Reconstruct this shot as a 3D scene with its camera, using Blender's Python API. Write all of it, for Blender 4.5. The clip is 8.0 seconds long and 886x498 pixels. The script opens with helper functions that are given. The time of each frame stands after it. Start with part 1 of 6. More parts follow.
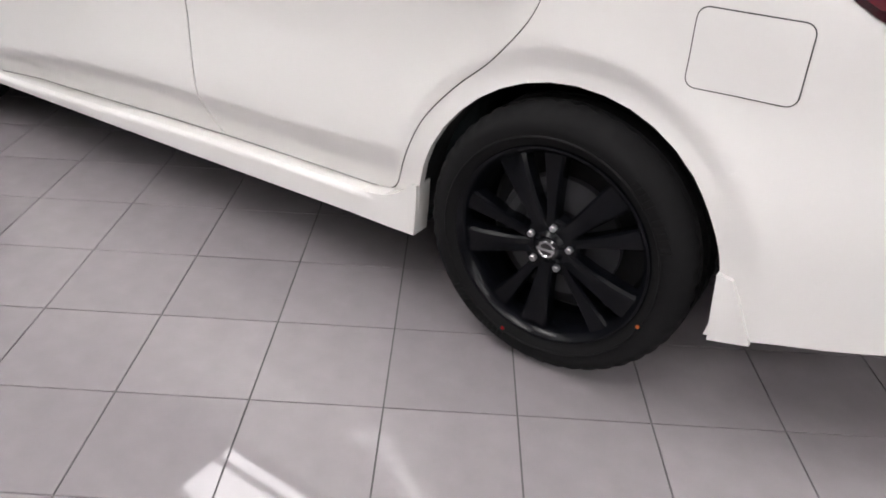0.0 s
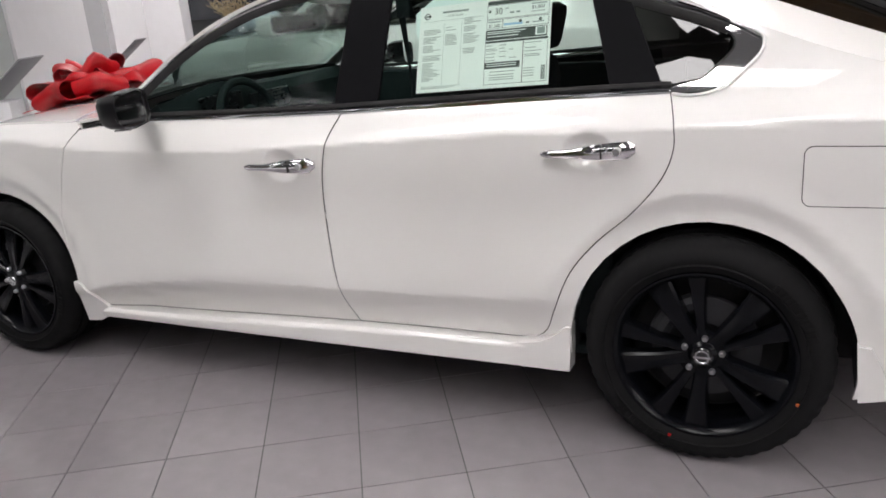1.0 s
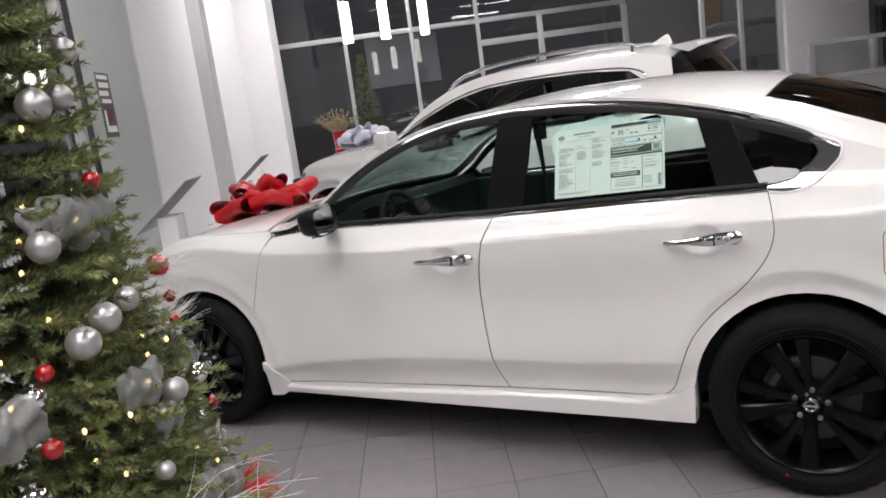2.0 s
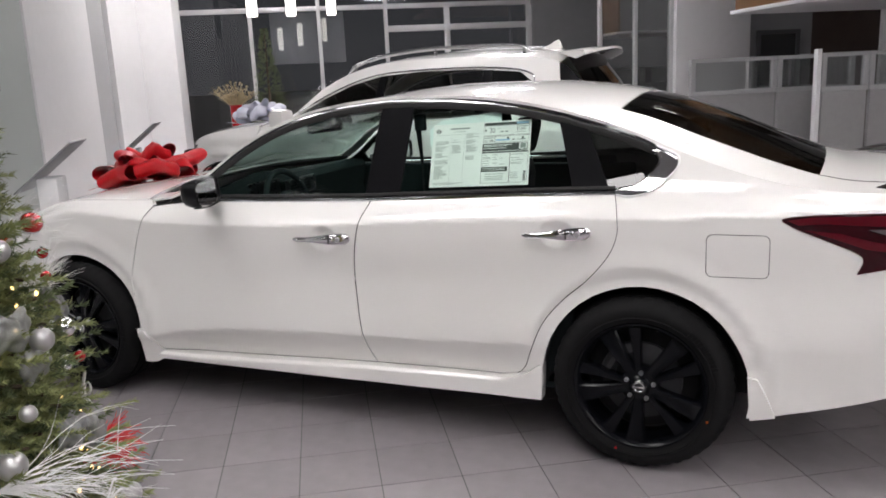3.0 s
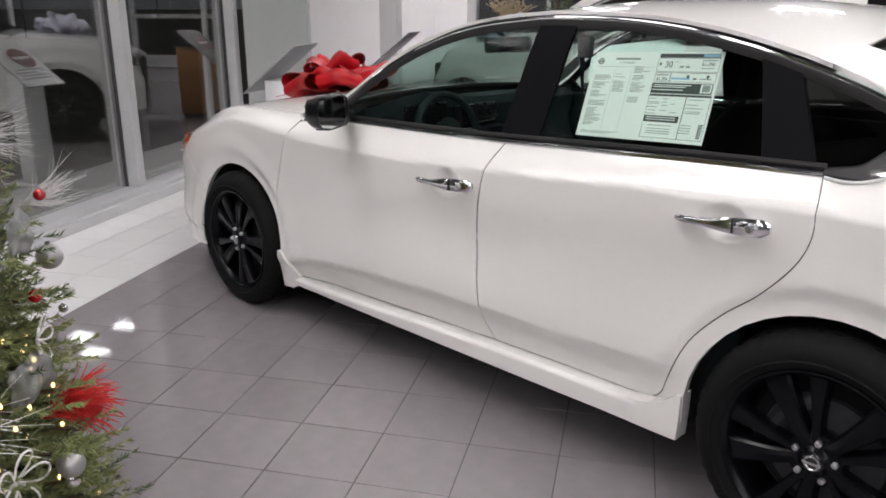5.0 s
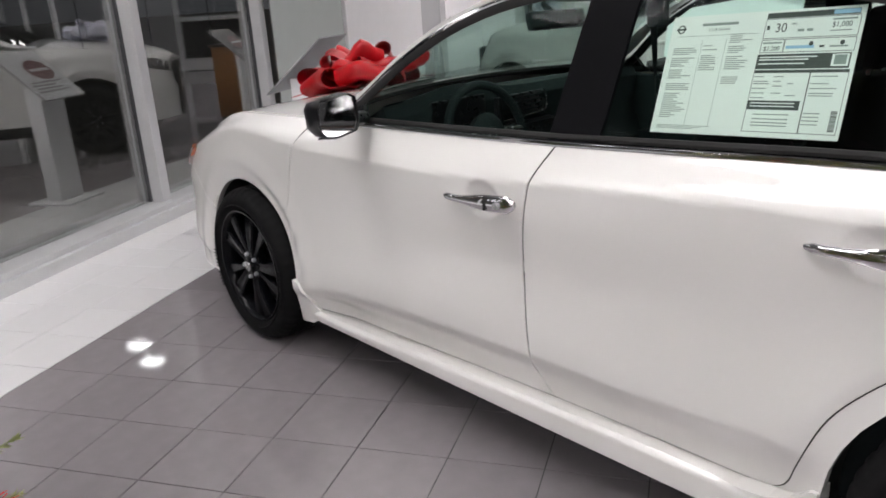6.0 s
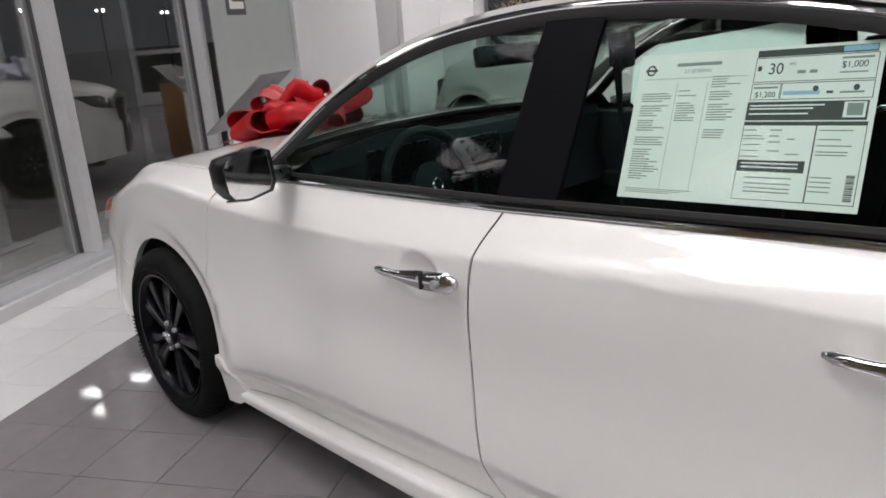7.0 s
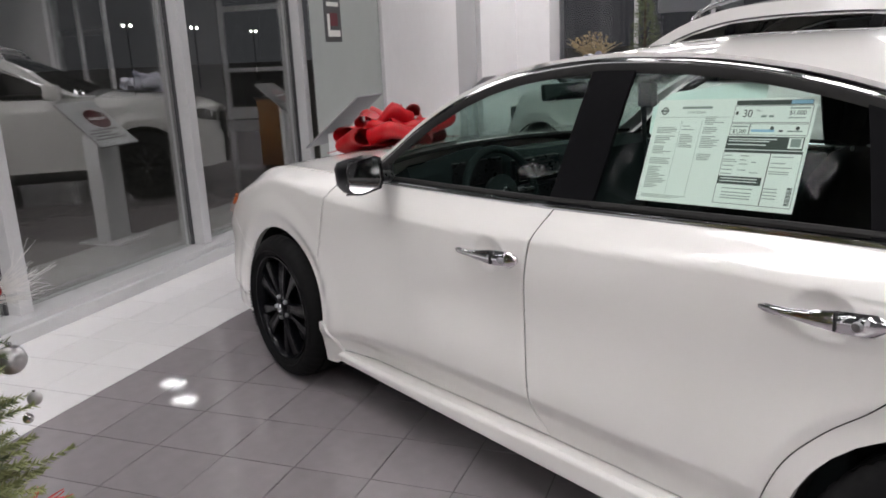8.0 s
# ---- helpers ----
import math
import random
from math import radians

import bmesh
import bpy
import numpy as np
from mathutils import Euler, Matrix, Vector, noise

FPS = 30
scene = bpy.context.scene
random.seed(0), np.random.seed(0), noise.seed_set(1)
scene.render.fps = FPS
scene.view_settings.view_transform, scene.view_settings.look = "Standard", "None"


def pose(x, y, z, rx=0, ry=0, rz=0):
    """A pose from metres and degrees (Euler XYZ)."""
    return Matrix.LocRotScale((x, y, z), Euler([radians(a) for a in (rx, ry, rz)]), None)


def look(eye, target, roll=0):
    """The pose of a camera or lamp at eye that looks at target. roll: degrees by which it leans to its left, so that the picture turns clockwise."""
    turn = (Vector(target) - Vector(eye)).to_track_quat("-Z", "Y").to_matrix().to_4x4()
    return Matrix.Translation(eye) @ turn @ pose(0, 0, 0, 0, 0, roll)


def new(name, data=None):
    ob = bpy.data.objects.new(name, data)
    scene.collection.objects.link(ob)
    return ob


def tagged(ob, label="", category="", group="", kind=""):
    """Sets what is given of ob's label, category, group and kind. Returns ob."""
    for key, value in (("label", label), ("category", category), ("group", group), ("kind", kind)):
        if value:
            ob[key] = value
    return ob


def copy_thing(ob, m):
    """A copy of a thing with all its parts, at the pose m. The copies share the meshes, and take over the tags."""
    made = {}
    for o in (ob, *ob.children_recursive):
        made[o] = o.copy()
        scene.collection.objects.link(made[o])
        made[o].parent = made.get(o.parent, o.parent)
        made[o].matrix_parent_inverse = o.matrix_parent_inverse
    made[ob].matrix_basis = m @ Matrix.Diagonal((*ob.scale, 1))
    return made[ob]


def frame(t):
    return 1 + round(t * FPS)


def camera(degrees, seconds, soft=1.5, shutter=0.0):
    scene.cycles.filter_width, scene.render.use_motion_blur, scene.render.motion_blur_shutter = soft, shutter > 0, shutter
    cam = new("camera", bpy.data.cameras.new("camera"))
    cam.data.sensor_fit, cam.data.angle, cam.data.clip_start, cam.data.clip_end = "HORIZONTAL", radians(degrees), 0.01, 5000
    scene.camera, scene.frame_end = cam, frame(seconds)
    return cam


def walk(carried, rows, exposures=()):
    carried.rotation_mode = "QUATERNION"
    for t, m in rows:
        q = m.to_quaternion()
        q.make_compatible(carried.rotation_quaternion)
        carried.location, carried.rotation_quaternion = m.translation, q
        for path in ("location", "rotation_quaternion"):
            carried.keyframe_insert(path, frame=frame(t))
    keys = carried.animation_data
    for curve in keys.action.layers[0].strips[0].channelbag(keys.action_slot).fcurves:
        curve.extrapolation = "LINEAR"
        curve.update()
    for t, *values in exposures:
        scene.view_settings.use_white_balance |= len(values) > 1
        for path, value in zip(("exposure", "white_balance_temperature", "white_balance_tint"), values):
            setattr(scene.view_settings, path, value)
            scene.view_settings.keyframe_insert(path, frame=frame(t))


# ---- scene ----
cam = camera(59.1, 8.0, soft=1.75)
PATH = [
    (0, (0.623, -1.435, 1.213), (-0.297, 0.033, 0.213), 3.3),
    (0.5, (0.348, -1.762, 1.274), (-0.264, -0.045, 0.453), 2.9),
    (1, (0.229, -2.027, 1.326), (-0.603, -0.315, 0.713), -4.8),
    (1.5, (0.158, -2.454, 1.421), (-0.714, -0.701, 1.012), -9.7),
    (1.7, (0.201, -2.538, 1.442), (-0.781, -0.833, 1.083), -8.9),
    (2.8, (0.377, -2.804, 1.484), (-0.535, -1.071, 1.077), -3.6),
    (3, (0.43, -2.769, 1.475), (-0.343, -0.973, 1.055), -2.7),
    (3.5, (0.462, -2.686, 1.456), (-0.191, -0.867, 0.943), -2.1),
    (4, (0.45, -2.346, 1.448), (-0.375, -0.604, 0.914), -1.1),
    (4.5, (0.54, -2.078, 1.46), (-0.563, -0.499, 0.921), -1.1),
    (5, (0.572, -1.865, 1.432), (-0.788, -0.524, 0.839), -0.0),
    (5.2, (0.516, -1.753, 1.411), (-0.884, -0.459, 0.805), -0.8),
    (6.3, (0.077, -1.22, 1.381), (-1.383, -0.001, 0.763), -4.2),
    (6.5, (0.018, -1.108, 1.391), (-1.418, 0.152, 0.798), -3.5),
    (7, (-0.041, -1.067, 1.389), (-1.461, 0.226, 0.83), -4.6),
    (7.5, (0.195, -1.274, 1.394), (-1.29, -0.048, 0.854), -4.0),
    (8, (0.406, -1.481, 1.446), (-1.132, -0.3, 0.955), -2.6),
]
walk(cam, [(t, look(eye, target, roll)) for t, eye, target, roll in PATH], exposures=[(0.0, 0.42), (0.4, 0.32), (0.8, 0.12), (1.3, 0.0), (6.3, 0.0), (7.0, -0.13), (8.0, -0.13)])

# ---- light ----
# Night outside, an evenly lit showroom inside.
world = bpy.data.worlds.new("night")
scene.world = world
world.use_nodes = True
world.node_tree.nodes["Background"].inputs[0].default_value = (0.050, 0.050, 0.054, 1)
world.node_tree.nodes["Background"].inputs[1].default_value = 1.0

YC = 0.905            # centre line of the sedan; its near side faces -y, its nose -x
ROOM = pose(0, 0, 0, 0, 0, 31.93)   # the room's grid is turned against the car
CEILING = 5.0
LAMP = 16.2           # strength of the ceiling panels


def room(u, v, z=0.0, turn=0.0):
    return ROOM @ pose(u, v, z, 0, 0, turn)


# ---- materials ----
def nodes(name):
    m = bpy.data.materials.new(name)
    m.use_nodes = True
    t = m.node_tree
    return m, t, t.nodes["Principled BSDF"]


def link(t, a, b):
    t.links.new(a, b)


def mat(name, color, rough=0.5, metal=0.0, coat=0.0, grain=0.0, grain_scale=40.0, bump=0.0, bump_scale=200.0, sheen=0.0, random_by=0.0, spec=0.5, coords="Object"):
    """A surface with variation at two scales, fine relief, and a shift from piece to piece."""
    m, t, p = nodes(name)
    p.inputs["Roughness"].default_value = rough
    p.inputs["Metallic"].default_value = metal
    p.inputs["Coat Weight"].default_value = coat
    p.inputs["Coat Roughness"].default_value = 0.03
    p.inputs["Sheen Weight"].default_value = sheen
    p.inputs["Specular IOR Level"].default_value = spec
    p.inputs["Base Color"].default_value = (*color, 1)
    tc = t.nodes.new("ShaderNodeTexCoord")
    if grain > 0:
        big = t.nodes.new("ShaderNodeTexNoise")
        big.inputs["Scale"].default_value = grain_scale * 0.12
        big.inputs["Detail"].default_value = 3
        small = t.nodes.new("ShaderNodeTexNoise")
        small.inputs["Scale"].default_value = grain_scale
        small.inputs["Detail"].default_value = 5
        link(t, tc.outputs[coords], big.inputs["Vector"])
        link(t, tc.outputs[coords], small.inputs["Vector"])
        add = t.nodes.new("ShaderNodeMath")
        add.operation = "ADD"
        link(t, big.outputs[0], add.inputs[0])
        link(t, small.outputs[0], add.inputs[1])
        r = t.nodes.new("ShaderNodeMapRange")
        r.inputs["From Min"].default_value, r.inputs["From Max"].default_value = 0.6, 1.4
        r.inputs["To Min"].default_value, r.inputs["To Max"].default_value = 1 - grain, 1 + grain
        link(t, add.outputs[0], r.inputs["Value"])
        out = r.outputs[0]
        if random_by > 0:
            info = t.nodes.new("ShaderNodeObjectInfo")
            rr = t.nodes.new("ShaderNodeMapRange")
            rr.inputs["To Min"].default_value, rr.inputs["To Max"].default_value = 1 - random_by, 1 + random_by
            link(t, info.outputs["Random"], rr.inputs["Value"])
            mul = t.nodes.new("ShaderNodeMath")
            mul.operation = "MULTIPLY"
            link(t, out, mul.inputs[0])
            link(t, rr.outputs[0], mul.inputs[1])
            out = mul.outputs[0]
        hsv = t.nodes.new("ShaderNodeHueSaturation")
        hsv.inputs["Color"].default_value = (*color, 1)
        link(t, out, hsv.inputs["Value"])
        link(t, hsv.outputs[0], p.inputs["Base Color"])
        rm = t.nodes.new("ShaderNodeMapRange")
        rm.inputs["To Min"].default_value, rm.inputs["To Max"].default_value = rough * 0.8, min(1, rough * 1.25)
        link(t, small.outputs[0], rm.inputs["Value"])
        link(t, rm.outputs[0], p.inputs["Roughness"])
    if bump > 0:
        n = t.nodes.new("ShaderNodeTexNoise")
        n.inputs["Scale"].default_value = bump_scale
        n.inputs["Detail"].default_value = 4
        link(t, tc.outputs[coords], n.inputs["Vector"])
        b = t.nodes.new("ShaderNodeBump")
        b.inputs["Strength"].default_value = bump
        b.inputs["Distance"].default_value = 0.002
        link(t, n.outputs[0], b.inputs["Height"])
        link(t, b.outputs[0], p.inputs["Normal"])
    return m


def glow(name, color, strength):
    m = bpy.data.materials.new(name)
    m.use_nodes = True
    t = m.node_tree
    t.nodes.clear()
    e = t.nodes.new("ShaderNodeEmission")
    e.inputs[0].default_value = (*color, 1)
    e.inputs[1].default_value = strength
    o = t.nodes.new("ShaderNodeOutputMaterial")
    link(t, e.outputs[0], o.inputs[0])
    return m


def pane(name, tint, f0=0.045, rough=0.0):
    """Thin sheet glass: lets tinted light pass and mirrors more at grazing angles (f0: straight on)."""
    m = bpy.data.materials.new(name)
    m.use_nodes = True
    t = m.node_tree
    t.nodes.clear()
    a = t.nodes.new("ShaderNodeBsdfTransparent")
    a.inputs[0].default_value = (*tint, 1)
    g = t.nodes.new("ShaderNodeBsdfGlossy")
    g.inputs["Roughness"].default_value = rough
    w = t.nodes.new("ShaderNodeLayerWeight")
    w.inputs[0].default_value = 0.5
    p = t.nodes.new("ShaderNodeMath")
    p.operation = "POWER"
    p.inputs[1].default_value = 5.0
    link(t, w.outputs["Facing"], p.inputs[0])
    r = t.nodes.new("ShaderNodeMapRange")
    r.inputs["To Min"].default_value, r.inputs["To Max"].default_value = f0, 1.0
    link(t, p.outputs[0], r.inputs["Value"])
    mx = t.nodes.new("ShaderNodeMixShader")
    o = t.nodes.new("ShaderNodeOutputMaterial")
    link(t, r.outputs[0], mx.inputs[0])
    link(t, a.outputs[0], mx.inputs[1])
    link(t, g.outputs[0], mx.inputs[2])
    link(t, mx.outputs[0], o.inputs[0])
    return m


def car_paint():
    """Pearl white under clear coat, with fine flake."""
    m, t, p = nodes("pearl_white_paint")
    tc = t.nodes.new("ShaderNodeTexCoord")
    n = t.nodes.new("ShaderNodeTexNoise")
    n.inputs["Scale"].default_value = 2.2
    n.inputs["Detail"].default_value = 4
    link(t, tc.outputs["Object"], n.inputs["Vector"])
    mx = t.nodes.new("ShaderNodeMix")
    mx.data_type = "RGBA"
    mx.inputs["A"].default_value = (0.765, 0.75, 0.73, 1)
    mx.inputs["B"].default_value = (0.795, 0.78, 0.76, 1)
    link(t, n.outputs[0], mx.inputs["Factor"])
    link(t, mx.outputs["Result"], p.inputs["Base Color"])
    fl = t.nodes.new("ShaderNodeTexNoise")
    fl.inputs["Scale"].default_value = 900
    link(t, tc.outputs["Object"], fl.inputs["Vector"])
    r = t.nodes.new("ShaderNodeMapRange")
    r.inputs["To Min"].default_value, r.inputs["To Max"].default_value = 0.30, 0.42
    link(t, fl.outputs[0], r.inputs["Value"])
    link(t, r.outputs[0], p.inputs["Roughness"])
    p.inputs["Coat Weight"].default_value = 1.0
    p.inputs["Coat Roughness"].default_value = 0.035
    p.inputs["Coat IOR"].default_value = 1.5
    return m


def tile_mat(name, color, rough, vary):
    m = mat(name, color, rough=rough, grain=0.08 if color[0] < 0.5 else 0.015, grain_scale=14.0, random_by=vary, bump=0.012, bump_scale=60.0, spec=0.75, coords="Object")
    return m


PAINT = car_paint()
GLOSS_BLACK = mat("gloss_black", (0.006, 0.006, 0.007), rough=0.12, coat=0.6)
SATIN_BLACK = mat("satin_black", (0.005, 0.005, 0.006), rough=0.28, spec=0.3, grain=0.1)
TRIM_BLACK = mat("matte_black_trim", (0.012, 0.012, 0.012), rough=0.6, grain=0.15, bump=0.1)
WELL_BLACK = mat("wheel_well_lining", (0.008, 0.008, 0.009), rough=0.9, grain=0.2, bump=0.2)
RIM_BLACK = mat("gloss_black_alloy", (0.003, 0.0034, 0.0048), rough=0.24, spec=0.16, grain=0.08)
RUBBER = mat("tyre_rubber", (0.009, 0.009, 0.0095), rough=0.75, spec=0.12, grain=0.15, grain_scale=60, bump=0.15, bump_scale=300)
CHROME = mat("chrome", (0.74, 0.74, 0.75), rough=0.05, metal=1.0)
BRIGHT_TRIM = mat("bright_trim", (0.80, 0.79, 0.79), rough=0.30, metal=0.35)
PILLAR_BLACK = mat("satin_black_film", (0.004, 0.004, 0.005), rough=0.55, spec=0.06, grain=0.05)
STEEL = mat("machined_steel", (0.42, 0.42, 0.43), rough=0.32, metal=1.0, grain=0.15, grain_scale=80)
CAST = mat("cast_iron", (0.06, 0.06, 0.065), rough=0.6, metal=0.6, grain=0.2)
CAR_GLASS = pane("tinted_car_glass", (0.83, 0.93, 0.895), f0=0.018)
DEEP_GLASS = pane("deep_tinted_glass", (0.05, 0.05, 0.048))
CAR_GLASS_DARK = pane("dark_tinted_glass", (0.50, 0.50, 0.48))
FAR_GLASS = pane("far_shop_glass", (0.80, 0.81, 0.82), f0=0.06)
SHEET_GLASS = pane("window_glass", (0.90, 0.92, 0.91), f0=0.30)
INTERIOR = mat("charcoal_plastic", (0.014, 0.019, 0.020), rough=0.75, spec=0.12, grain=0.12, bump=0.3, bump_scale=500)
CLOTH = mat("charcoal_cloth", (0.014, 0.014, 0.015), rough=0.9, grain=0.25, grain_scale=300, bump=0.4, bump_scale=700, spec=0.1)
LINER = mat("grey_headliner", (0.30, 0.30, 0.29), rough=0.9, grain=0.1, grain_scale=120)
SILVER_TRIM = mat("satin_silver_trim", (0.55, 0.55, 0.56), rough=0.25, metal=1.0, grain=0.05)
RED_LENS = mat("red_lens", (0.085, 0.003, 0.009), rough=0.10, coat=0.25, spec=0.4, grain=0.12, grain_scale=20)
DARK_LENS = mat("smoked_red_lens", (0.026, 0.0015, 0.004), rough=0.10, coat=0.2, spec=0.35)
CLEAR_LENS = mat("clear_lens", (0.22, 0.19, 0.20), rough=0.12, metal=0.6, coat=1.0, grain=0.1, grain_scale=50)
AMBER_LENS = mat("amber_lens", (0.50, 0.10, 0.02), rough=0.1, coat=1.0)
PAPER = mat("printed_paper", (0.82, 0.81, 0.78), rough=0.6, grain=0.03, grain_scale=30)
PAPER_BACK = mat("backing_paper", (0.66, 0.76, 0.72), rough=0.6, grain=0.04)
INK = mat("printing_ink", (0.05, 0.055, 0.05), rough=0.6)
INK_GREY = mat("grey_print", (0.24, 0.27, 0.25), rough=0.6)
INK_BLUE = mat("light_blue_print", (0.30, 0.48, 0.66), rough=0.6)
RED_RIBBON = mat("red_satin_ribbon", (0.40, 0.004, 0.010), rough=0.33, grain=0.06, grain_scale=30, spec=0.4)
WHITE_RIBBON = mat("white_satin_ribbon", (0.70, 0.70, 0.80), rough=0.45, grain=0.05)
WALL_WHITE = mat("white_wall_paint", (0.78, 0.77, 0.78), rough=0.55, grain=0.03, grain_scale=8, bump=0.05, bump_scale=300)
CEIL_GREY = mat("grey_ceiling_paint", (0.26, 0.26, 0.265), rough=0.8, grain=0.05, grain_scale=10)
CEIL_DARK = mat("dark_ceiling_beam", (0.05, 0.05, 0.055), rough=0.7, grain=0.1)
ALU = mat("silver_aluminium_frame", (0.62, 0.62, 0.63), rough=0.40, metal=0.35, grain=0.05, grain_scale=60)
ALU_DARK = mat("dark_aluminium_gasket", (0.05, 0.05, 0.055), rough=0.5, grain=0.1)
REFLECTION_GREY = mat("grey_reflection_sheet", (0.43, 0.46, 0.447), rough=0.35, grain=0.05, grain_scale=6)
TILE = tile_mat("grey_porcelain_tile", (0.268, 0.246, 0.258), 0.04, 0.05)
TILE_WHITE = tile_mat("white_porcelain_tile", (0.74, 0.73, 0.74), 0.10, 0.02)
JOINT_PALE = mat("pale_grout", (0.42, 0.41, 0.42), rough=0.8, grain=0.1, grain_scale=40)
GROUT = mat("dark_grout", (0.085, 0.080, 0.082), rough=0.85, grain=0.2, grain_scale=50)
ASPHALT = mat("paving", (0.150, 0.135, 0.110), rough=0.85, grain=0.3, grain_scale=25, bump=0.3, bump_scale=80)
GREY_PANEL = mat("grey_cubicle_fabric", (0.31, 0.305, 0.31), rough=0.8, grain=0.06, grain_scale=120, bump=0.15, bump_scale=600)
GREY_FRAME = mat("grey_cubicle_frame", (0.36, 0.36, 0.37), rough=0.4, grain=0.04)
PALE_PANEL = mat("pale_grey_panel", (0.42, 0.42, 0.43), rough=0.5, grain=0.05, grain_scale=8)
GREY_SIGN = mat("grey_sign_back", (0.25, 0.25, 0.26), rough=0.4, grain=0.06)
WHITE_LAM = mat("white_laminate", (0.75, 0.75, 0.76), rough=0.25, grain=0.02)
WOOD = mat("brown_wood_veneer", (0.20, 0.105, 0.045), rough=0.45, grain=0.25, grain_scale=18)
ORANGE_WOOD = mat("orange_brown_wood", (0.24, 0.10, 0.024), rough=0.4, grain=0.2, grain_scale=15)
CHARCOAL_WALL = mat("charcoal_wall_paint", (0.07, 0.07, 0.073), rough=0.6, grain=0.06, grain_scale=6)
DARK_WALL = mat("dark_brown_wall", (0.045, 0.028, 0.022), rough=0.7, grain=0.15)
GREY_WALL = mat("mid_grey_wall", (0.22, 0.22, 0.23), rough=0.7, grain=0.08, grain_scale=6)
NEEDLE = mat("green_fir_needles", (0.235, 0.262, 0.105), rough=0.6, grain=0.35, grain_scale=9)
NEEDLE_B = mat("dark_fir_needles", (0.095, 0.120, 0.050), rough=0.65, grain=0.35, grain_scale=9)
BARK = mat("brown_bark", (0.06, 0.04, 0.025), rough=0.9, grain=0.3)
SILVER_BALL = mat("matte_silver_bauble", (0.50, 0.49, 0.49), rough=0.30, metal=0.7, grain=0.05)
MIRROR_BALL = mat("mirror_silver_bauble", (0.80, 0.79, 0.78), rough=0.08, metal=1.0)
RED_BALL = mat("red_bauble", (0.50, 0.012, 0.016), rough=0.12, coat=1.0, metal=0.3)
MAROON = mat("maroon_print", (0.12, 0.012, 0.018), rough=0.4, grain=0.05)
SILVER_NET = mat("silver_organza", (0.36, 0.36, 0.36), rough=0.4, metal=0.2, grain=0.2, grain_scale=200)
SILVER_NET.node_tree.nodes["Principled BSDF"].inputs["Alpha"].default_value = 0.55
WHITE_TWIG = mat("white_glitter_twig", (0.74, 0.73, 0.72), rough=0.4, grain=0.15)
RED_TWIG = mat("red_raffia", (0.55, 0.009, 0.009), rough=0.5, grain=0.2)
FAIRY = glow("fairy_light", (1.0, 0.66, 0.26), 4.0)
PANEL_GLOW = glow("ceiling_panel_glow", (1.0, 0.962, 0.965), LAMP)
CEILING_AREA_GLOW = glow("ceiling_area_glow", (1.0, 0.97, 0.985), 5.0)
SPOT_GLOW = glow("spotlight_glow", (1.0, 0.98, 1.0), 110.0)
PENDANT_GLOW = glow("pendant_glow", (1.0, 0.95, 0.88), 6.5)
LOT_GLOW = glow("lot_light_glow", (1.0, 0.98, 0.92), 40.0)


# ---- mesh helpers ----
def part(name, bm, material, parent=None, label="", smooth=True, angle=0.6):
    """One mesh object out of a bmesh (or a ready mesh), under a thing or a part."""
    if isinstance(bm, bpy.types.Mesh):
        me = bm
    else:
        me = bpy.data.meshes.new(name)
        bmesh.ops.recalc_face_normals(bm, faces=bm.faces)
        if smooth:
            for f in bm.faces:
                f.smooth = True
            for e in bm.edges:
                if len(e.link_faces) == 2 and e.calc_face_angle(0) > angle:
                    e.smooth = False
        bm.to_mesh(me)
        bm.free()
    if not me.materials:
        for one in (material if isinstance(material, (list, tuple)) else [material]):
            me.materials.append(one)
    ob = new(name, me)
    if parent is not None:
        ob.parent = parent
    if label:
        ob["label"] = label
    return ob


def thing(name, label, category, m=None, group="", kind=""):
    ob = new(name)
    ob.empty_display_size = 0.1
    if m is not None:
        ob.matrix_world = m
    return tagged(ob, label, category, group, kind)


def box(bm, lo, hi, bevel=0.0, m=None):
    """An axis-aligned box from corner lo to corner hi, with bevelled edges."""
    c = [(a + b) / 2 for a, b in zip(lo, hi)]
    s = [abs(b - a) for a, b in zip(lo, hi)]
    r = bmesh.ops.create_cube(bm, size=1.0, matrix=(m or Matrix()) @ Matrix.Translation(c) @ Matrix.Diagonal((*s, 1)))
    if bevel > 0:
        edges = list({e for v in r["verts"] for e in v.link_edges})
        bmesh.ops.bevel(bm, geom=edges, offset=bevel, segments=2, profile=0.6, affect="EDGES", clamp_overlap=True)
    return bm


def new_box(lo, hi, bevel=0.0, m=None):
    return box(bmesh.new(), lo, hi, bevel, m)


def lathe(bm, profile, n=48, m=None, closed=False):
    """Turns (radius, height) points round the y axis: height along y."""
    m = m or Matrix()
    rings = []
    for r, h in profile:
        rings.append([bm.verts.new(m @ Vector((r * math.cos(2 * math.pi * i / n), h, r * math.sin(2 * math.pi * i / n)))) for i in range(n)])
    pairs = list(zip(rings, rings[1:])) + ([(rings[-1], rings[0])] if closed else [])
    for a, b in pairs:
        for i in range(n):
            bm.faces.new((a[i], a[(i + 1) % n], b[(i + 1) % n], b[i]))
    return bm


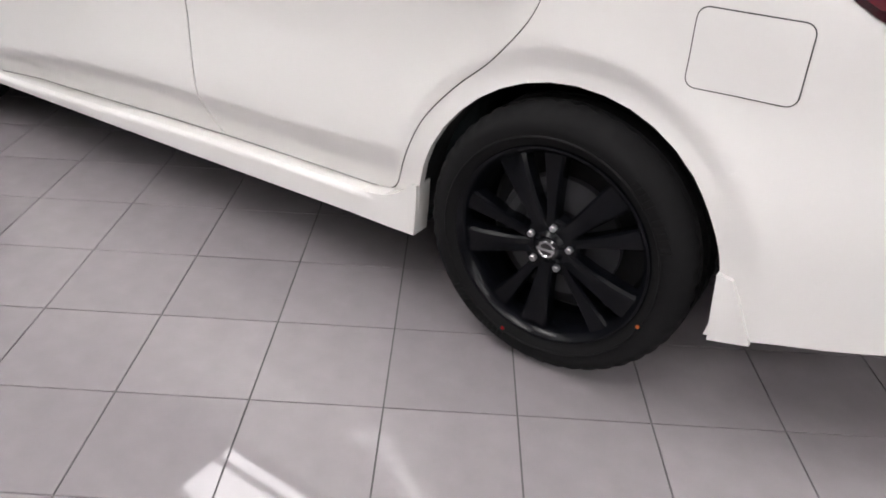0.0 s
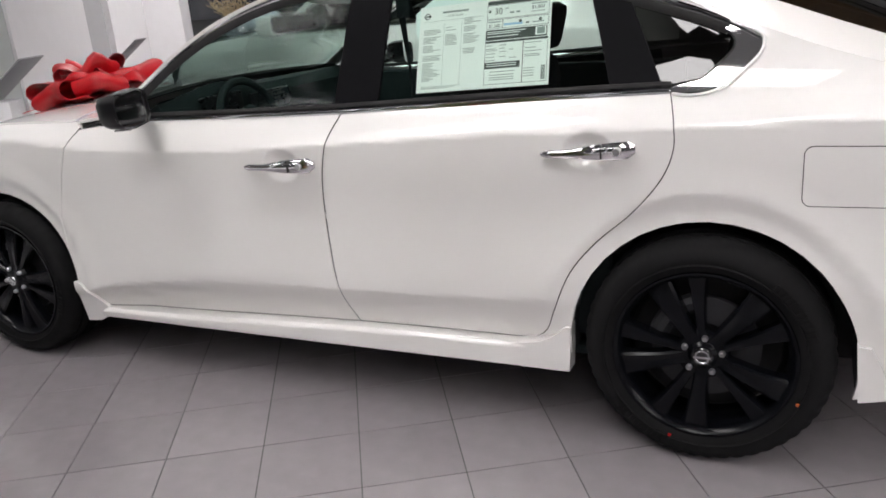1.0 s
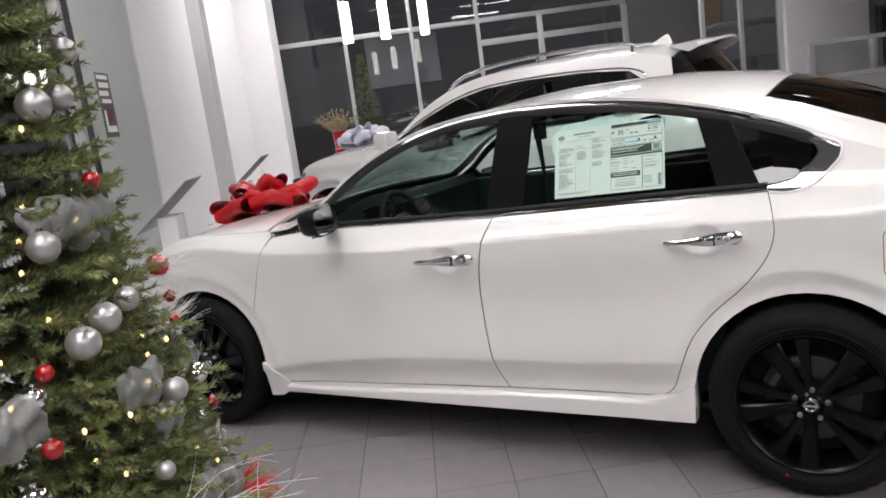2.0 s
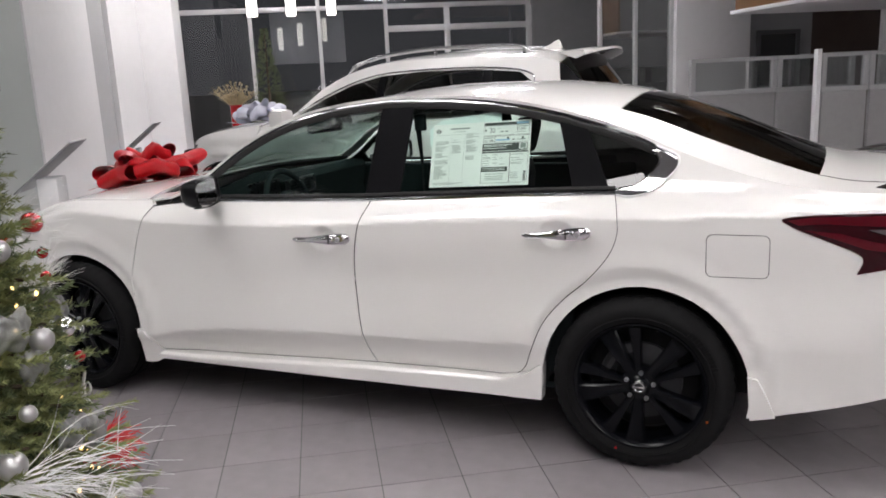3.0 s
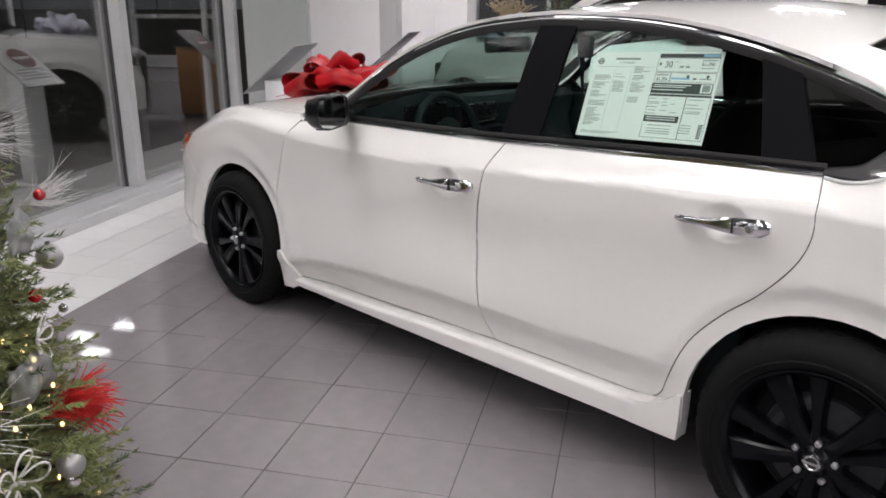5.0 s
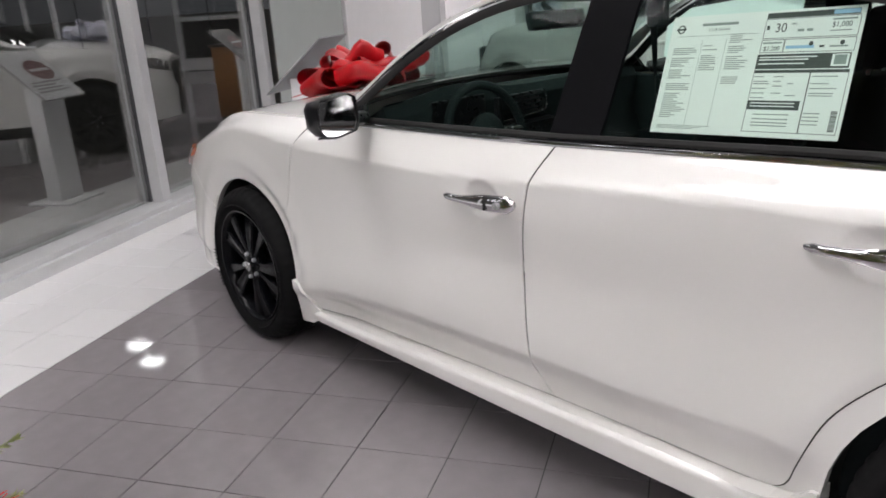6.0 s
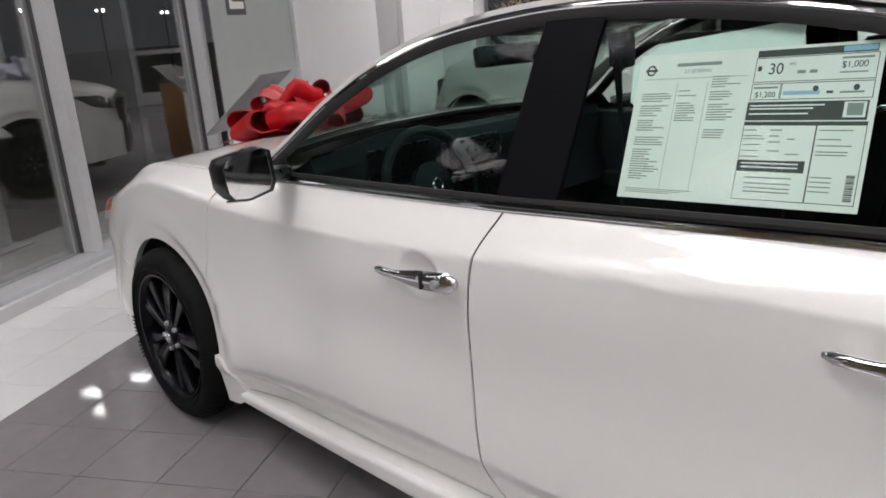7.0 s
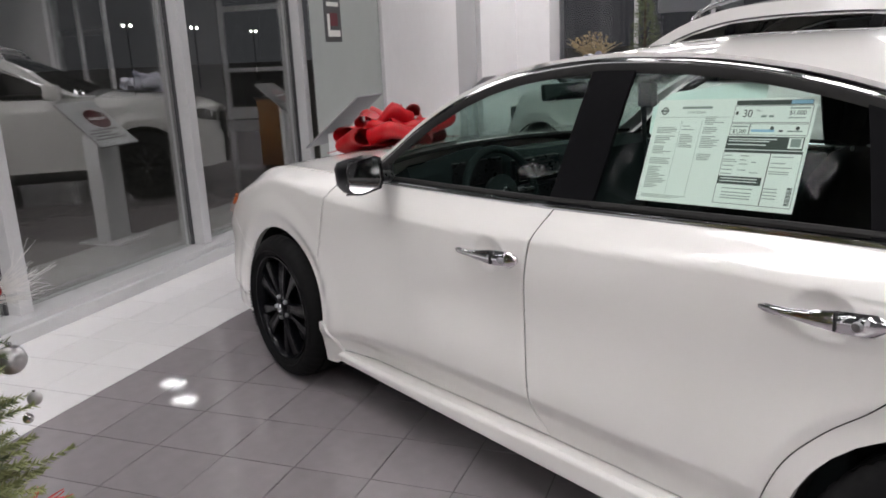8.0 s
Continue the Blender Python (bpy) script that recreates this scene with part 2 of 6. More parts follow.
def sweep(bm, pts, radius, n=6, flat=1.0, closed=False, taper=None, up=(0, 0, 1)):
    """A tube along a polyline; flat squashes it along its second axis."""
    pts = [Vector(p) for p in pts]
    rings = []
    for i, p in enumerate(pts):
        a = pts[(i - 1) % len(pts)] if (i > 0 or closed) else p
        b = pts[(i + 1) % len(pts)] if (i < len(pts) - 1 or closed) else p
        d = (b - a).normalized()
        s = d.cross(Vector(up))
        if s.length < 1e-4:
            s = d.cross(Vector((1, 0, 0)))
        s.normalize()
        w = s.cross(d)
        r = radius if taper is None else radius * taper[i]
        rings.append([bm.verts.new(p + s * (r * math.cos(2 * math.pi * k / n)) + w * (r * flat * math.sin(2 * math.pi * k / n))) for k in range(n)])
    for i in range(len(rings) - (0 if closed else 1)):
        a, b = rings[i], rings[(i + 1) % len(rings)]
        for k in range(n):
            bm.faces.new((a[k], a[(k + 1) % n], b[(k + 1) % n], b[k]))
    if not closed:
        bm.faces.new(rings[0][::-1])
        bm.faces.new(rings[-1])
    return bm


def spl(pts, k=5):
    """Catmull-Rom polyline through points of any dimension."""
    p = [np.array(q, float) for q in pts]
    out = []
    for i in range(len(p) - 1):
        a = p[i - 1] if i else 2 * p[0] - p[1]
        b, c = p[i], p[i + 1]
        d = p[i + 2] if i + 2 < len(p) else 2 * p[-1] - p[-2]
        for j in range(k):
            t = j / k
            out.append(0.5 * (2 * b + (c - a) * t + (2 * a - 5 * b + 4 * c - d) * t * t + (3 * b - a - 3 * c + d) * t ** 3))
    out.append(p[-1])
    return [tuple(float(x) for x in q) for q in out]


def graph(pts):
    """A smooth function through (x, y) points, by Hermite pieces with limited slopes."""
    xs, ys = np.array([p[0] for p in pts], float), np.array([p[1] for p in pts], float)
    h = np.diff(xs)
    s = np.diff(ys) / h
    m = np.zeros(len(xs))
    m[0], m[-1] = s[0], s[-1]
    for i in range(1, len(xs) - 1):
        if s[i - 1] * s[i] > 0:
            w1, w2 = 2 * h[i] + h[i - 1], h[i] + 2 * h[i - 1]
            m[i] = (w1 + w2) / (w1 / s[i - 1] + w2 / s[i])

    def f(x):
        i = int(min(max(np.searchsorted(xs, x) - 1, 0), len(xs) - 2))
        t = (x - xs[i]) / h[i]
        if t < 0:
            return float(ys[0] + m[0] * (x - xs[0]))
        if t > 1:
            return float(ys[-1] + m[-1] * (x - xs[-1]))
        t2, t3 = t * t, t * t * t
        return float((2 * t3 - 3 * t2 + 1) * ys[i] + (t3 - 2 * t2 + t) * h[i] * m[i] + (3 * t2 - 2 * t3) * ys[i + 1] + (t3 - t2) * h[i] * m[i + 1])
    return f


def smoothstep(x):
    x = min(max(x, 0.0), 1.0)
    return x * x * (3 - 2 * x)


def word(text, size, material, parent, m, name="lettering", depth=0.0003):
    """A word in the built-in font, as a flat mesh."""
    c = bpy.data.curves.new(name, "FONT")
    c.body, c.size, c.align_x, c.align_y, c.extrude = text, size, "CENTER", "CENTER", depth
    tmp = bpy.data.objects.new(name, c)
    me = bpy.data.meshes.new_from_object(tmp)
    bpy.data.objects.remove(tmp)
    me.materials.clear()
    me.materials.append(material)
    ob = new(name, me)
    ob.parent = parent
    ob.matrix_local = m
    return ob


# ---- car bodies ----
def make_side(zl, zc, zb, prof, front, rear, wheels, flare, lean_front, lean_rear, dents=(), tuck=lambda x: 1.0):
    """y of a car's near side as a smooth function of x and z."""
    store = {}

    def section(x):
        k = round(x, 3)
        if k not in store:
            l, c, b = zl(k), zc(k), zb(k)
            hs = [0.10, 0.20, 0.25, 0.29, l - 0.006, l + 0.012, (l + c) * 0.5, c - 0.07, c - 0.006, c + 0.006, b, b + 0.15, b + 0.30, b + 0.50]
            w = tuck(k)
            store[k] = graph(list(zip(hs, [0.017 + (y - 0.017) * (0.25 + 0.75 * w) for y in prof[:6]] + prof[6:])))
        return store[k]

    def side(x, z):
        y = section(x)(z)
        y += front(x - max(0.0, z - 0.62) * lean_front) + rear(x + max(0.0, z - 0.66) * lean_rear)
        for wx, wz, wr in wheels:
            r = math.hypot(x - wx, z - wz)
            if r < wr + 0.17:
                y -= flare * smoothstep((wr + 0.165 - r) / 0.10) * smoothstep((z - 0.15) / 0.2)
                y += 1.15 * flare * smoothstep((wr + 0.080 - r) / 0.055) * smoothstep((z - 0.25) / 0.2)
        for dx, dz, rx, rz, deep in dents:
            q = ((x - dx) / rx) ** 2 + ((z - dz) / rz) ** 2
            if q < 1:
                y += deep * (1 - q) ** 1.5
        return y
    return side


def inset(poly, g):
    """The polygon moved inwards by g."""
    n = len(poly)
    a = sum(poly[i][0] * poly[(i + 1) % n][1] - poly[(i + 1) % n][0] * poly[i][1] for i in range(n))
    p = list(poly) if a > 0 else list(poly)[::-1]
    p = [q for i, q in enumerate(p) if math.dist(q, p[i - 1]) > 1e-5]
    n = len(p)
    out = []
    for i in range(n):
        e1 = Vector(p[i]) - Vector(p[i - 1])
        e2 = Vector(p[(i + 1) % n]) - Vector(p[i])
        n1, n2 = Vector((-e1.y, e1.x)).normalized(), Vector((-e2.y, e2.x)).normalized()
        m = n1 + n2
        m = n1 if m.length < 0.3 else m / max(0.35, m.dot(n1))
        out.append((p[i][0] + m.x * g, p[i][1] + m.y * g))
    return out


def skin(poly, side, gap=0.0013, off=0.0, depth=0.022, step=0.06, fine=(), mirror=None, rise=0.6):
    """A mesh that lies on a car's side within the outline poly of (x, z), with turned-in edges.
    fine: areas (x0, x1, z0, z1, step) that are cut finer. mirror: the centre line to mirror at."""
    p = inset(poly, gap)
    bm = bmesh.new()
    bm.faces.new([bm.verts.new((x, 0, z)) for x, z in p])
    xs, zs = [q[0] for q in p], [q[1] for q in p]
    cuts = [("x", v) for v in np.arange(math.floor(min(xs) / step) * step, max(xs), step)] + [("z", v) for v in np.arange(math.floor(min(zs) / step) * step, max(zs), step * rise)]
    for x0, x1, z0, z1, st in fine:
        cuts += [("x", v) for v in np.arange(x0, x1 + 1e-6, st)] + [("z", v) for v in np.arange(z0, z1 + 1e-6, st)]
    for axis, v in cuts:
        co, no = ((v, 0, 0), (1, 0, 0)) if axis == "x" else ((0, 0, v), (0, 0, 1))
        bmesh.ops.bisect_plane(bm, geom=bm.verts[:] + bm.edges[:] + bm.faces[:], plane_co=co, plane_no=no, dist=1e-5)
    bmesh.ops.triangulate(bm, faces=[f for f in bm.faces if len(f.verts) > 4])
    bm.verts.index_update()
    h = 0.004
    verts, normals = [], []
    for v in bm.verts:
        x, z = v.co.x, v.co.z
        verts.append([x, side(x, z) + off, z])
        gx, gz = (side(x + h, z) - side(x - h, z)) / (2 * h), (side(x, z + h) - side(x, z - h)) / (2 * h)
        normals.append(Vector((gx, -1, gz)).normalized())
    faces = [[v.index for v in f.verts] for f in bm.faces]
    if depth > 0:
        for e in bm.edges:
            if len(e.link_faces) == 1:
                lp = e.link_loops[0]
                a, b = lp.vert.index, lp.link_loop_next.vert.index
                i = len(verts)
                for w, d in ((a, 0), (b, 0), (b, depth), (a, depth)):
                    q = verts[w]
                    verts.append([q[0], q[1] + d, q[2]])
                    normals.append(Vector((0, 0, 0)))
                faces.append([i + 1, i, i + 3, i + 2])
    bm.free()
    loops = [normals[i] for f in faces for i in f]
    if mirror is not None:
        verts = [[x, 2 * mirror - y, z] for x, y, z in verts]
        loops = []
        faces = [f[::-1] for f in faces]
        for f in faces:
            loops += [Vector((normals[i].x, -normals[i].y, normals[i].z)) for i in f]
    me = bpy.data.meshes.new("skin")
    me.from_pydata(verts, [], faces)
    me.polygons.foreach_set("use_smooth", [True] * len(faces))
    me.validate()
    if len(me.polygons) == len(faces):
        me.normals_split_custom_set([tuple(v) for v in loops])
    return me


def arc(cx, cz, r, a0, a1, n=22):
    return [(cx + r * math.cos(radians(a0 + (a1 - a0) * i / n)), cz + r * math.sin(radians(a0 + (a1 - a0) * i / n))) for i in range(n + 1)]


def on_side(pts, side, off=0.0):
    return [(x, side(x, z) + off, z) for x, z in pts]


def make_shell(rz, cz, shift, side, yc, crown=2.4):
    """Points of a car's upper surface: x along the rail, e from 0 (near rail) over 1 (middle) to 2 (far rail)."""
    def at(x, e):
        q = e if e <= 1 else 2 - e
        z0 = rz(x)
        y0 = side(x, z0)
        s = shift(x)
        X = x + s * (1 - (1 - q) ** 2)
        Z = z0 + (cz(x + s) - z0) * (1 - (1 - q) ** crown)
        Y = y0 + (yc - y0) * q
        return (X, Y if e <= 1 else 2 * yc - Y, Z)
    return at


def patch(at, x0, x1, e0, e1, nx, ne, depth=0.012, off=0.0):
    """A piece of the upper surface as a sheet with thickness."""
    bm = bmesh.new()
    g = [[Vector(at(x0 + (x1 - x0) * i / nx, e0 + (e1 - e0) * j / ne)) + Vector((0, 0, off)) for j in range(ne + 1)] for i in range(nx + 1)]
    top = [[bm.verts.new(v) for v in row] for row in g]
    low = [[bm.verts.new(v - Vector((0, 0, depth))) for v in row] for row in g]
    for i in range(nx):
        for j in range(ne):
            bm.faces.new((top[i][j], top[i + 1][j], top[i + 1][j + 1], top[i][j + 1]))
            bm.faces.new((low[i][j + 1], low[i + 1][j + 1], low[i + 1][j], low[i][j]))
    for i in range(nx):
        bm.faces.new((top[i + 1][0], top[i][0], low[i][0], low[i + 1][0]))
        bm.faces.new((top[i][ne], top[i + 1][ne], low[i + 1][ne], low[i][ne]))
    for j in range(ne):
        bm.faces.new((top[0][j], top[0][j + 1], low[0][j + 1], low[0][j]))
        bm.faces.new((top[nx][j + 1], top[nx][j], low[nx][j], low[nx][j + 1]))
    return bm


def wheel(parent, m, tyre_r=0.334, rim_r=0.236, dots=False):
    """A wheel about its hub, outer face towards -y."""
    hub = new("wheel")
    hub.parent = parent
    hub.matrix_local = m
    # tyre with shoulder blocks and ring grooves
    bm = bmesh.new()
    n = 144
    R = tyre_r
    prof = [(rim_r - 0.006, 0.020), (rim_r + 0.012, 0.005), (rim_r + 0.035, -0.005), (R - 0.045, -0.007), (R - 0.026, 0.001), (R - 0.013, 0.014), (R - 0.004, 0.031), (R, 0.047),
            (R, 0.055), (R - 0.008, 0.057), (R - 0.008, 0.066), (R, 0.068), (R, 0.105), (R - 0.008, 0.107), (R - 0.008, 0.118), (R, 0.120), (R, 0.157), (R - 0.008, 0.159), (R - 0.008, 0.168), (R, 0.170),
            (R, 0.195), (R - 0.005, 0.21), (R - 0.026, 0.226), (R - 0.05, 0.232), (rim_r + 0.02, 0.222), (rim_r - 0.006, 0.205)]
    rings = []
    for k, (r, h) in enumerate(prof):
        ring = []
        for i in range(n):
            a = 2 * math.pi * i / n
            rr = r - (0.0045 if k in (5, 6, 7, 8, 19, 20, 21) and i % 3 == 0 else 0)
            ring.append(bm.verts.new((rr * math.cos(a), h, rr * math.sin(a))))
        rings.append(ring)
    for a, b in zip(rings, rings[1:]):
        for i in range(n):
            bm.faces.new((a[i], a[(i + 1) % n], b[(i + 1) % n], b[i]))
    # raised lettering band and rim protector on the sidewall
    for k in range(26):
        a0 = radians(18 + k * 3.0 if k < 13 else 180 + k * 3.0)
        r0 = rim_r + 0.048
        mm = Matrix.Rotation(-a0, 4, "Y") @ Matrix.Translation((r0, -0.0115, 0))
        if k % 13 not in (6, 12):
            box(bm, (-0.011, -0.0012, -0.004), (0.011, 0.002, 0.004), 0, mm)
    tyre = part("tyre", bm, RUBBER, hub, "black rubber tyre")
    lathe_bm = lathe(bmesh.new(), [(rim_r + 0.030, -0.0085), (rim_r + 0.033, -0.0125), (rim_r + 0.036, -0.0085)], 72)
    part("sidewall_rib", lathe_bm, RUBBER, tyre)
    if dots:
        for a, r, mm in ((-108.4, R - 0.072, RED_BALL), (-22.7, R - 0.070, AMBER_LENS)):
            b = lathe(bmesh.new(), [(0.0005, -0.0132), (0.0045, -0.0130), (0.0050, -0.011)], 12, Matrix.Translation((r * math.cos(radians(a)), 0, r * math.sin(radians(a)))))
            part("paint_dot", b, mm, tyre)
    # rim barrel and lip
    bm = lathe(bmesh.new(), [(rim_r - 0.012, 0.21), (rim_r - 0.004, 0.20), (rim_r - 0.016, 0.16), (rim_r - 0.024, 0.09), (rim_r - 0.020, 0.045), (rim_r - 0.012, 0.020), (rim_r - 0.006, 0.008),
                              (rim_r + 0.002, 0.0005), (rim_r + 0.008, 0.0), (rim_r + 0.010, 0.006), (rim_r + 0.004, 0.016)], 96)
    part("rim", bm, RIM_BLACK, hub, "gloss black alloy rim")
    # five pairs, each of a broad blade and a narrower, deeper spoke
    for k in range(10):
        broad = k % 2 == 0
        a = radians(50 + 72 * (k // 2) - (0 if broad else 27))
        st = ((0.045, 0.020, 0.016), (0.075, 0.019, 0.011), (0.12, 0.023, 0.008), (0.17, 0.029, 0.008), (0.205, 0.034, 0.010), (rim_r - 0.008, 0.038, 0.015)) if broad else \
             ((0.045, 0.014, 0.018), (0.08, 0.012, 0.018), (0.13, 0.015, 0.018), (0.18, 0.021, 0.018), (rim_r - 0.010, 0.028, 0.018))
        bm = bmesh.new()
        prev = None
        for r, w, y in st:
            ring = [bm.verts.new((r, yy, ww)) for ww, yy in ((-w, y + 0.040), (-w, y + 0.007), (-w * 0.78, y), (0.0, y + (0.004 if broad else -0.002)), (w * 0.78, y), (w, y + 0.007), (w, y + 0.040))]
            if prev:
                for i in range(7):
                    bm.faces.new((prev[i], prev[(i + 1) % 7], ring[(i + 1) % 7], ring[i]))
            prev = ring
        bm.faces.new(prev)
        bm.transform(Matrix.Rotation(-a, 4, "Y"))
        part("spoke", bm, RIM_BLACK, hub, angle=0.35)
    bm = lathe(bmesh.new(), [(0.0005, 0.004), (0.030, 0.004), (0.034, 0.010), (0.040, 0.016), (0.066, 0.018), (0.072, 0.026), (0.070, 0.06)], 48)
    part("hub", bm, RIM_BLACK, hub)
    cap = part("centre_cap", lathe(bmesh.new(), [(0.0005, -0.001), (0.022, 0.0), (0.027, 0.004), (0.028, 0.010)], 40), GLOSS_BLACK, hub)
    bm = lathe(bmesh.new(), [(0.015, -0.0002), (0.017, -0.0026), (0.0195, -0.0026), (0.0215, 0.0012)], 36)
    box(bm, (-0.023, -0.0030, -0.0035), (0.023, 0.001, 0.0035), 0.0006)
    part("badge", bm, SILVER_TRIM, cap, "silver ring badge")
    for k in range(5):
        a = radians(84 + 72 * k)
        mm = Matrix.Translation((0.052 * math.cos(a), 0, 0.052 * math.sin(a)))
        part("lug_nut", lathe(bmesh.new(), [(0.0005, 0.004), (0.006, 0.004), (0.009, 0.008), (0.009, 0.024)], 6, mm), STEEL, hub, smooth=False)
    # brake behind the spokes
    part("brake_disc", lathe(bmesh.new(), [(0.07, 0.075), (0.148, 0.075), (0.148, 0.095), (0.07, 0.095)], 48, closed=True), CAST, hub)
    bm = sweep(bmesh.new(), [(0.13 * math.cos(radians(q)), 0.08, 0.13 * math.sin(radians(q))) for q in range(100, 172, 8)], 0.03, 10, 1.0, up=(0, 1, 0))
    part("brake_caliper", bm, CAST, hub)
    part("backing_plate", lathe(bmesh.new(), [(0.01, 0.115), (0.20, 0.12), (rim_r - 0.02, 0.14), (rim_r - 0.02, 0.145), (0.01, 0.125)], 40), WELL_BLACK, hub)
    return hub


# ---- the sedan ----
CREASE = graph([(-3.8, 0.70), (-3.3, 0.79), (-3.09, 0.845), (-2.91, 0.900), (-2.75, 0.925), (-2.60, 0.923), (-2.45, 0.910), (-2.30, 0.898), (-2.10, 0.890), (-1.90, 0.888), (-1.70, 0.890), (-1.15, 0.914), (-0.5, 0.947), (0.0, 0.962), (0.46, 0.985), (1.2, 0.99)])
BELT = graph([(-3.8, 0.78), (-3.3, 0.845), (-3.1, 0.908), (-2.92, 0.957), (-2.75, 0.968), (-2.5, 0.974), (-2.2, 0.975), (-2.0, 0.984), (-1.5, 0.994), (-1.12, 1.004), (-0.73, 1.020), (-0.43, 1.033), (-0.1, 1.045), (0.4, 1.045), (0.8, 1.04), (1.2, 1.03)])
LOWER = graph([(-3.7, 0.34), (-2.6, 0.325), (-2.35, 0.335), (-2.1, 0.365), (-1.75, 0.398), (-1.2, 0.420), (-0.8, 0.430), (-0.5, 0.445), (0.0, 0.47), (0.5, 0.50), (1.2, 0.52)])
NOSE = graph([(-3.83, 1.3), (-3.78, 0.62), (-3.73, 0.38), (-3.66, 0.22), (-3.56, 0.120), (-3.42, 0.055), (-3.22, 0.016), (-2.95, 0.003), (-2.60, 0.0), (2.0, 0.0)])
TAIL = graph([(-4.5, 0.0), (0.30, 0.0), (0.55, 0.010), (0.72, 0.038), (0.84, 0.080), (0.93, 0.14), (0.99, 0.21), (1.05, 0.33), (1.09, 0.50), (1.115, 0.80), (1.13, 1.2)])
DENTS = ((-1.325, 0.844, 0.072, 0.056, 0.026), (-0.310, 0.898, 0.072, 0.056, 0.026))
SIDE = make_side(LOWER, CREASE, BELT, [0.100, 0.094, 0.088, 0.078, 0.0215, 0.0165, 0.0330, 0.0225, 0.0225, 0.0285, 0.098, 0.168, 0.232, 0.34], NOSE, TAIL, ((0.0, 0.334, 0.378), (-2.776, 0.334, 0.378)), 0.0105, 0.75, 0.28, DENTS, lambda x: smoothstep((x + 2.40) / 0.32) * smoothstep((-0.36 - x) / 0.12))
RAIL = graph([(-3.70, 0.64), (-3.55, 0.735), (-3.40, 0.797), (-3.20, 0.868), (-3.06, 0.922), (-2.92, 0.960), (-2.78, 0.977), (-2.6, 0.982), (-2.35, 0.986), (-2.2, 1.000), (-2.03, 1.088), (-1.85, 1.217), (-1.65, 1.318), (-1.44, 1.381), (-1.2, 1.412),
              (-1.04, 1.419), (-0.79, 1.413), (-0.54, 1.387), (-0.31, 1.340), (-0.08, 1.270), (0.11, 1.190), (0.35, 1.105), (0.55, 1.060), (0.8, 1.035), (1.0, 1.018), (1.1, 0.995)])
CENTRE = graph([(-3.80, 0.62), (-3.70, 0.73), (-3.45, 0.858), (-3.2, 0.932), (-3.0, 0.974), (-2.6, 1.018), (-2.32, 1.050), (-2.0, 1.165), (-1.7, 1.290), (-1.45, 1.380), (-1.2, 1.432), (-0.9, 1.458), (-0.55, 1.455), (-0.25, 1.427), (0.0, 1.375),
                (0.32, 1.255), (0.66, 1.115), (0.74, 1.092), (0.9, 1.080), (1.05, 1.064), (1.16, 1.04)])
SHIFT = graph([(-3.7, -0.06), (-3.0, -0.07), (-2.4, -0.12), (-2.1, -0.16), (-1.4, -0.14), (-1.0, -0.04), (-0.5, 0.0), (-0.1, 0.08), (0.3, 0.08), (0.6, 0.07), (1.1, 0.05)])
SHELL = make_shell(RAIL, CENTRE, SHIFT, SIDE, YC)

SEAM_A = spl([(-2.285, 0.958), (-2.315, 0.90), (-2.36, 0.80), (-2.415, 0.65), (-2.430, 0.52), (-2.405, 0.40), (-2.365, 0.315), (-2.28, 0.252)])
SILL_TOP = spl([(-2.28, 0.252), (-2.15, 0.250), (-1.84, 0.260), (-1.48, 0.277), (-1.13, 0.292)])
SILL_TOP2 = spl([(-1.13, 0.292), (-0.80, 0.300), (-0.56, 0.302)])
SEAM_B = spl([(-1.120, 1.003), (-1.145, 0.935), (-1.172, 0.825), (-1.187, 0.69), (-1.177, 0.545), (-1.158, 0.42), (-1.146, 0.35), (-1.13, 0.292)])
SEAM_C = spl([(-0.105, 1.043), (-0.086, 0.97), (-0.085, 0.90), (-0.117, 0.82), (-0.195, 0.725), (-0.290, 0.640), (-0.368, 0.545), (-0.418, 0.427), (-0.447, 0.355), (-0.492, 0.313), (-0.56, 0.302)])
BELT_A = spl([(-2.285, 0.958), (-2.15, 0.973), (-2.0, 0.984), (-1.5, 0.994), (-1.120, 1.003)])
BELT_B = spl([(-1.120, 1.003), (-0.73, 1.020), (-0.43, 1.033), (-0.105, 1.043)])
WIN_TOP = spl([(-2.13, 0.995), (-2.03, 1.058), (-1.85, 1.190), (-1.65, 1.293), (-1.44, 1.357), (-1.20, 1.388), (-1.04, 1.395), (-0.79, 1.389), (-0.54, 1.362), (-0.31, 1.315), (-0.08, 1.246), (0.04, 1.197), (0.105, 1.163)])
ARCH_R = arc(0.005, 0.332, 0.378, -13, 193)       # rear arch, from back to front
ARCH_F = arc(-2.772, 0.332, 0.376, 3, 186)


sedan = thing("sedan", "pearl white four-door sedan with gloss black wheels and rear spoiler", "car")


def both(name, poly, material, label="", **k):
    """A panel on the near side and its twin on the far side."""
    a = part(name, skin(poly, SIDE, **k), material, sedan, label)
    part(name, skin(poly, SIDE, mirror=YC, **k), material, sedan, label)
    return a


HANDLE_FINE = ((-1.405, -1.245, 0.79, 0.90, 0.0115),)
HANDLE_FINE_B = ((-0.395, -0.235, 0.845, 0.955, 0.0115),)
def gap_shade(pts, k=1):
    """Dark strip just under a panel gap, for the gap's shade, on both sides of the car."""
    for far in (False, True):
        line = [(x, SIDE(x, z) + 0.0105, z) for x, z in pts]
        if far:
            line = [(x, 2 * YC - y, z) for x, y, z in line]
        part("gap_shade_strip", sweep(bmesh.new(), line, 0.008, 6), TRIM_BLACK, sedan)


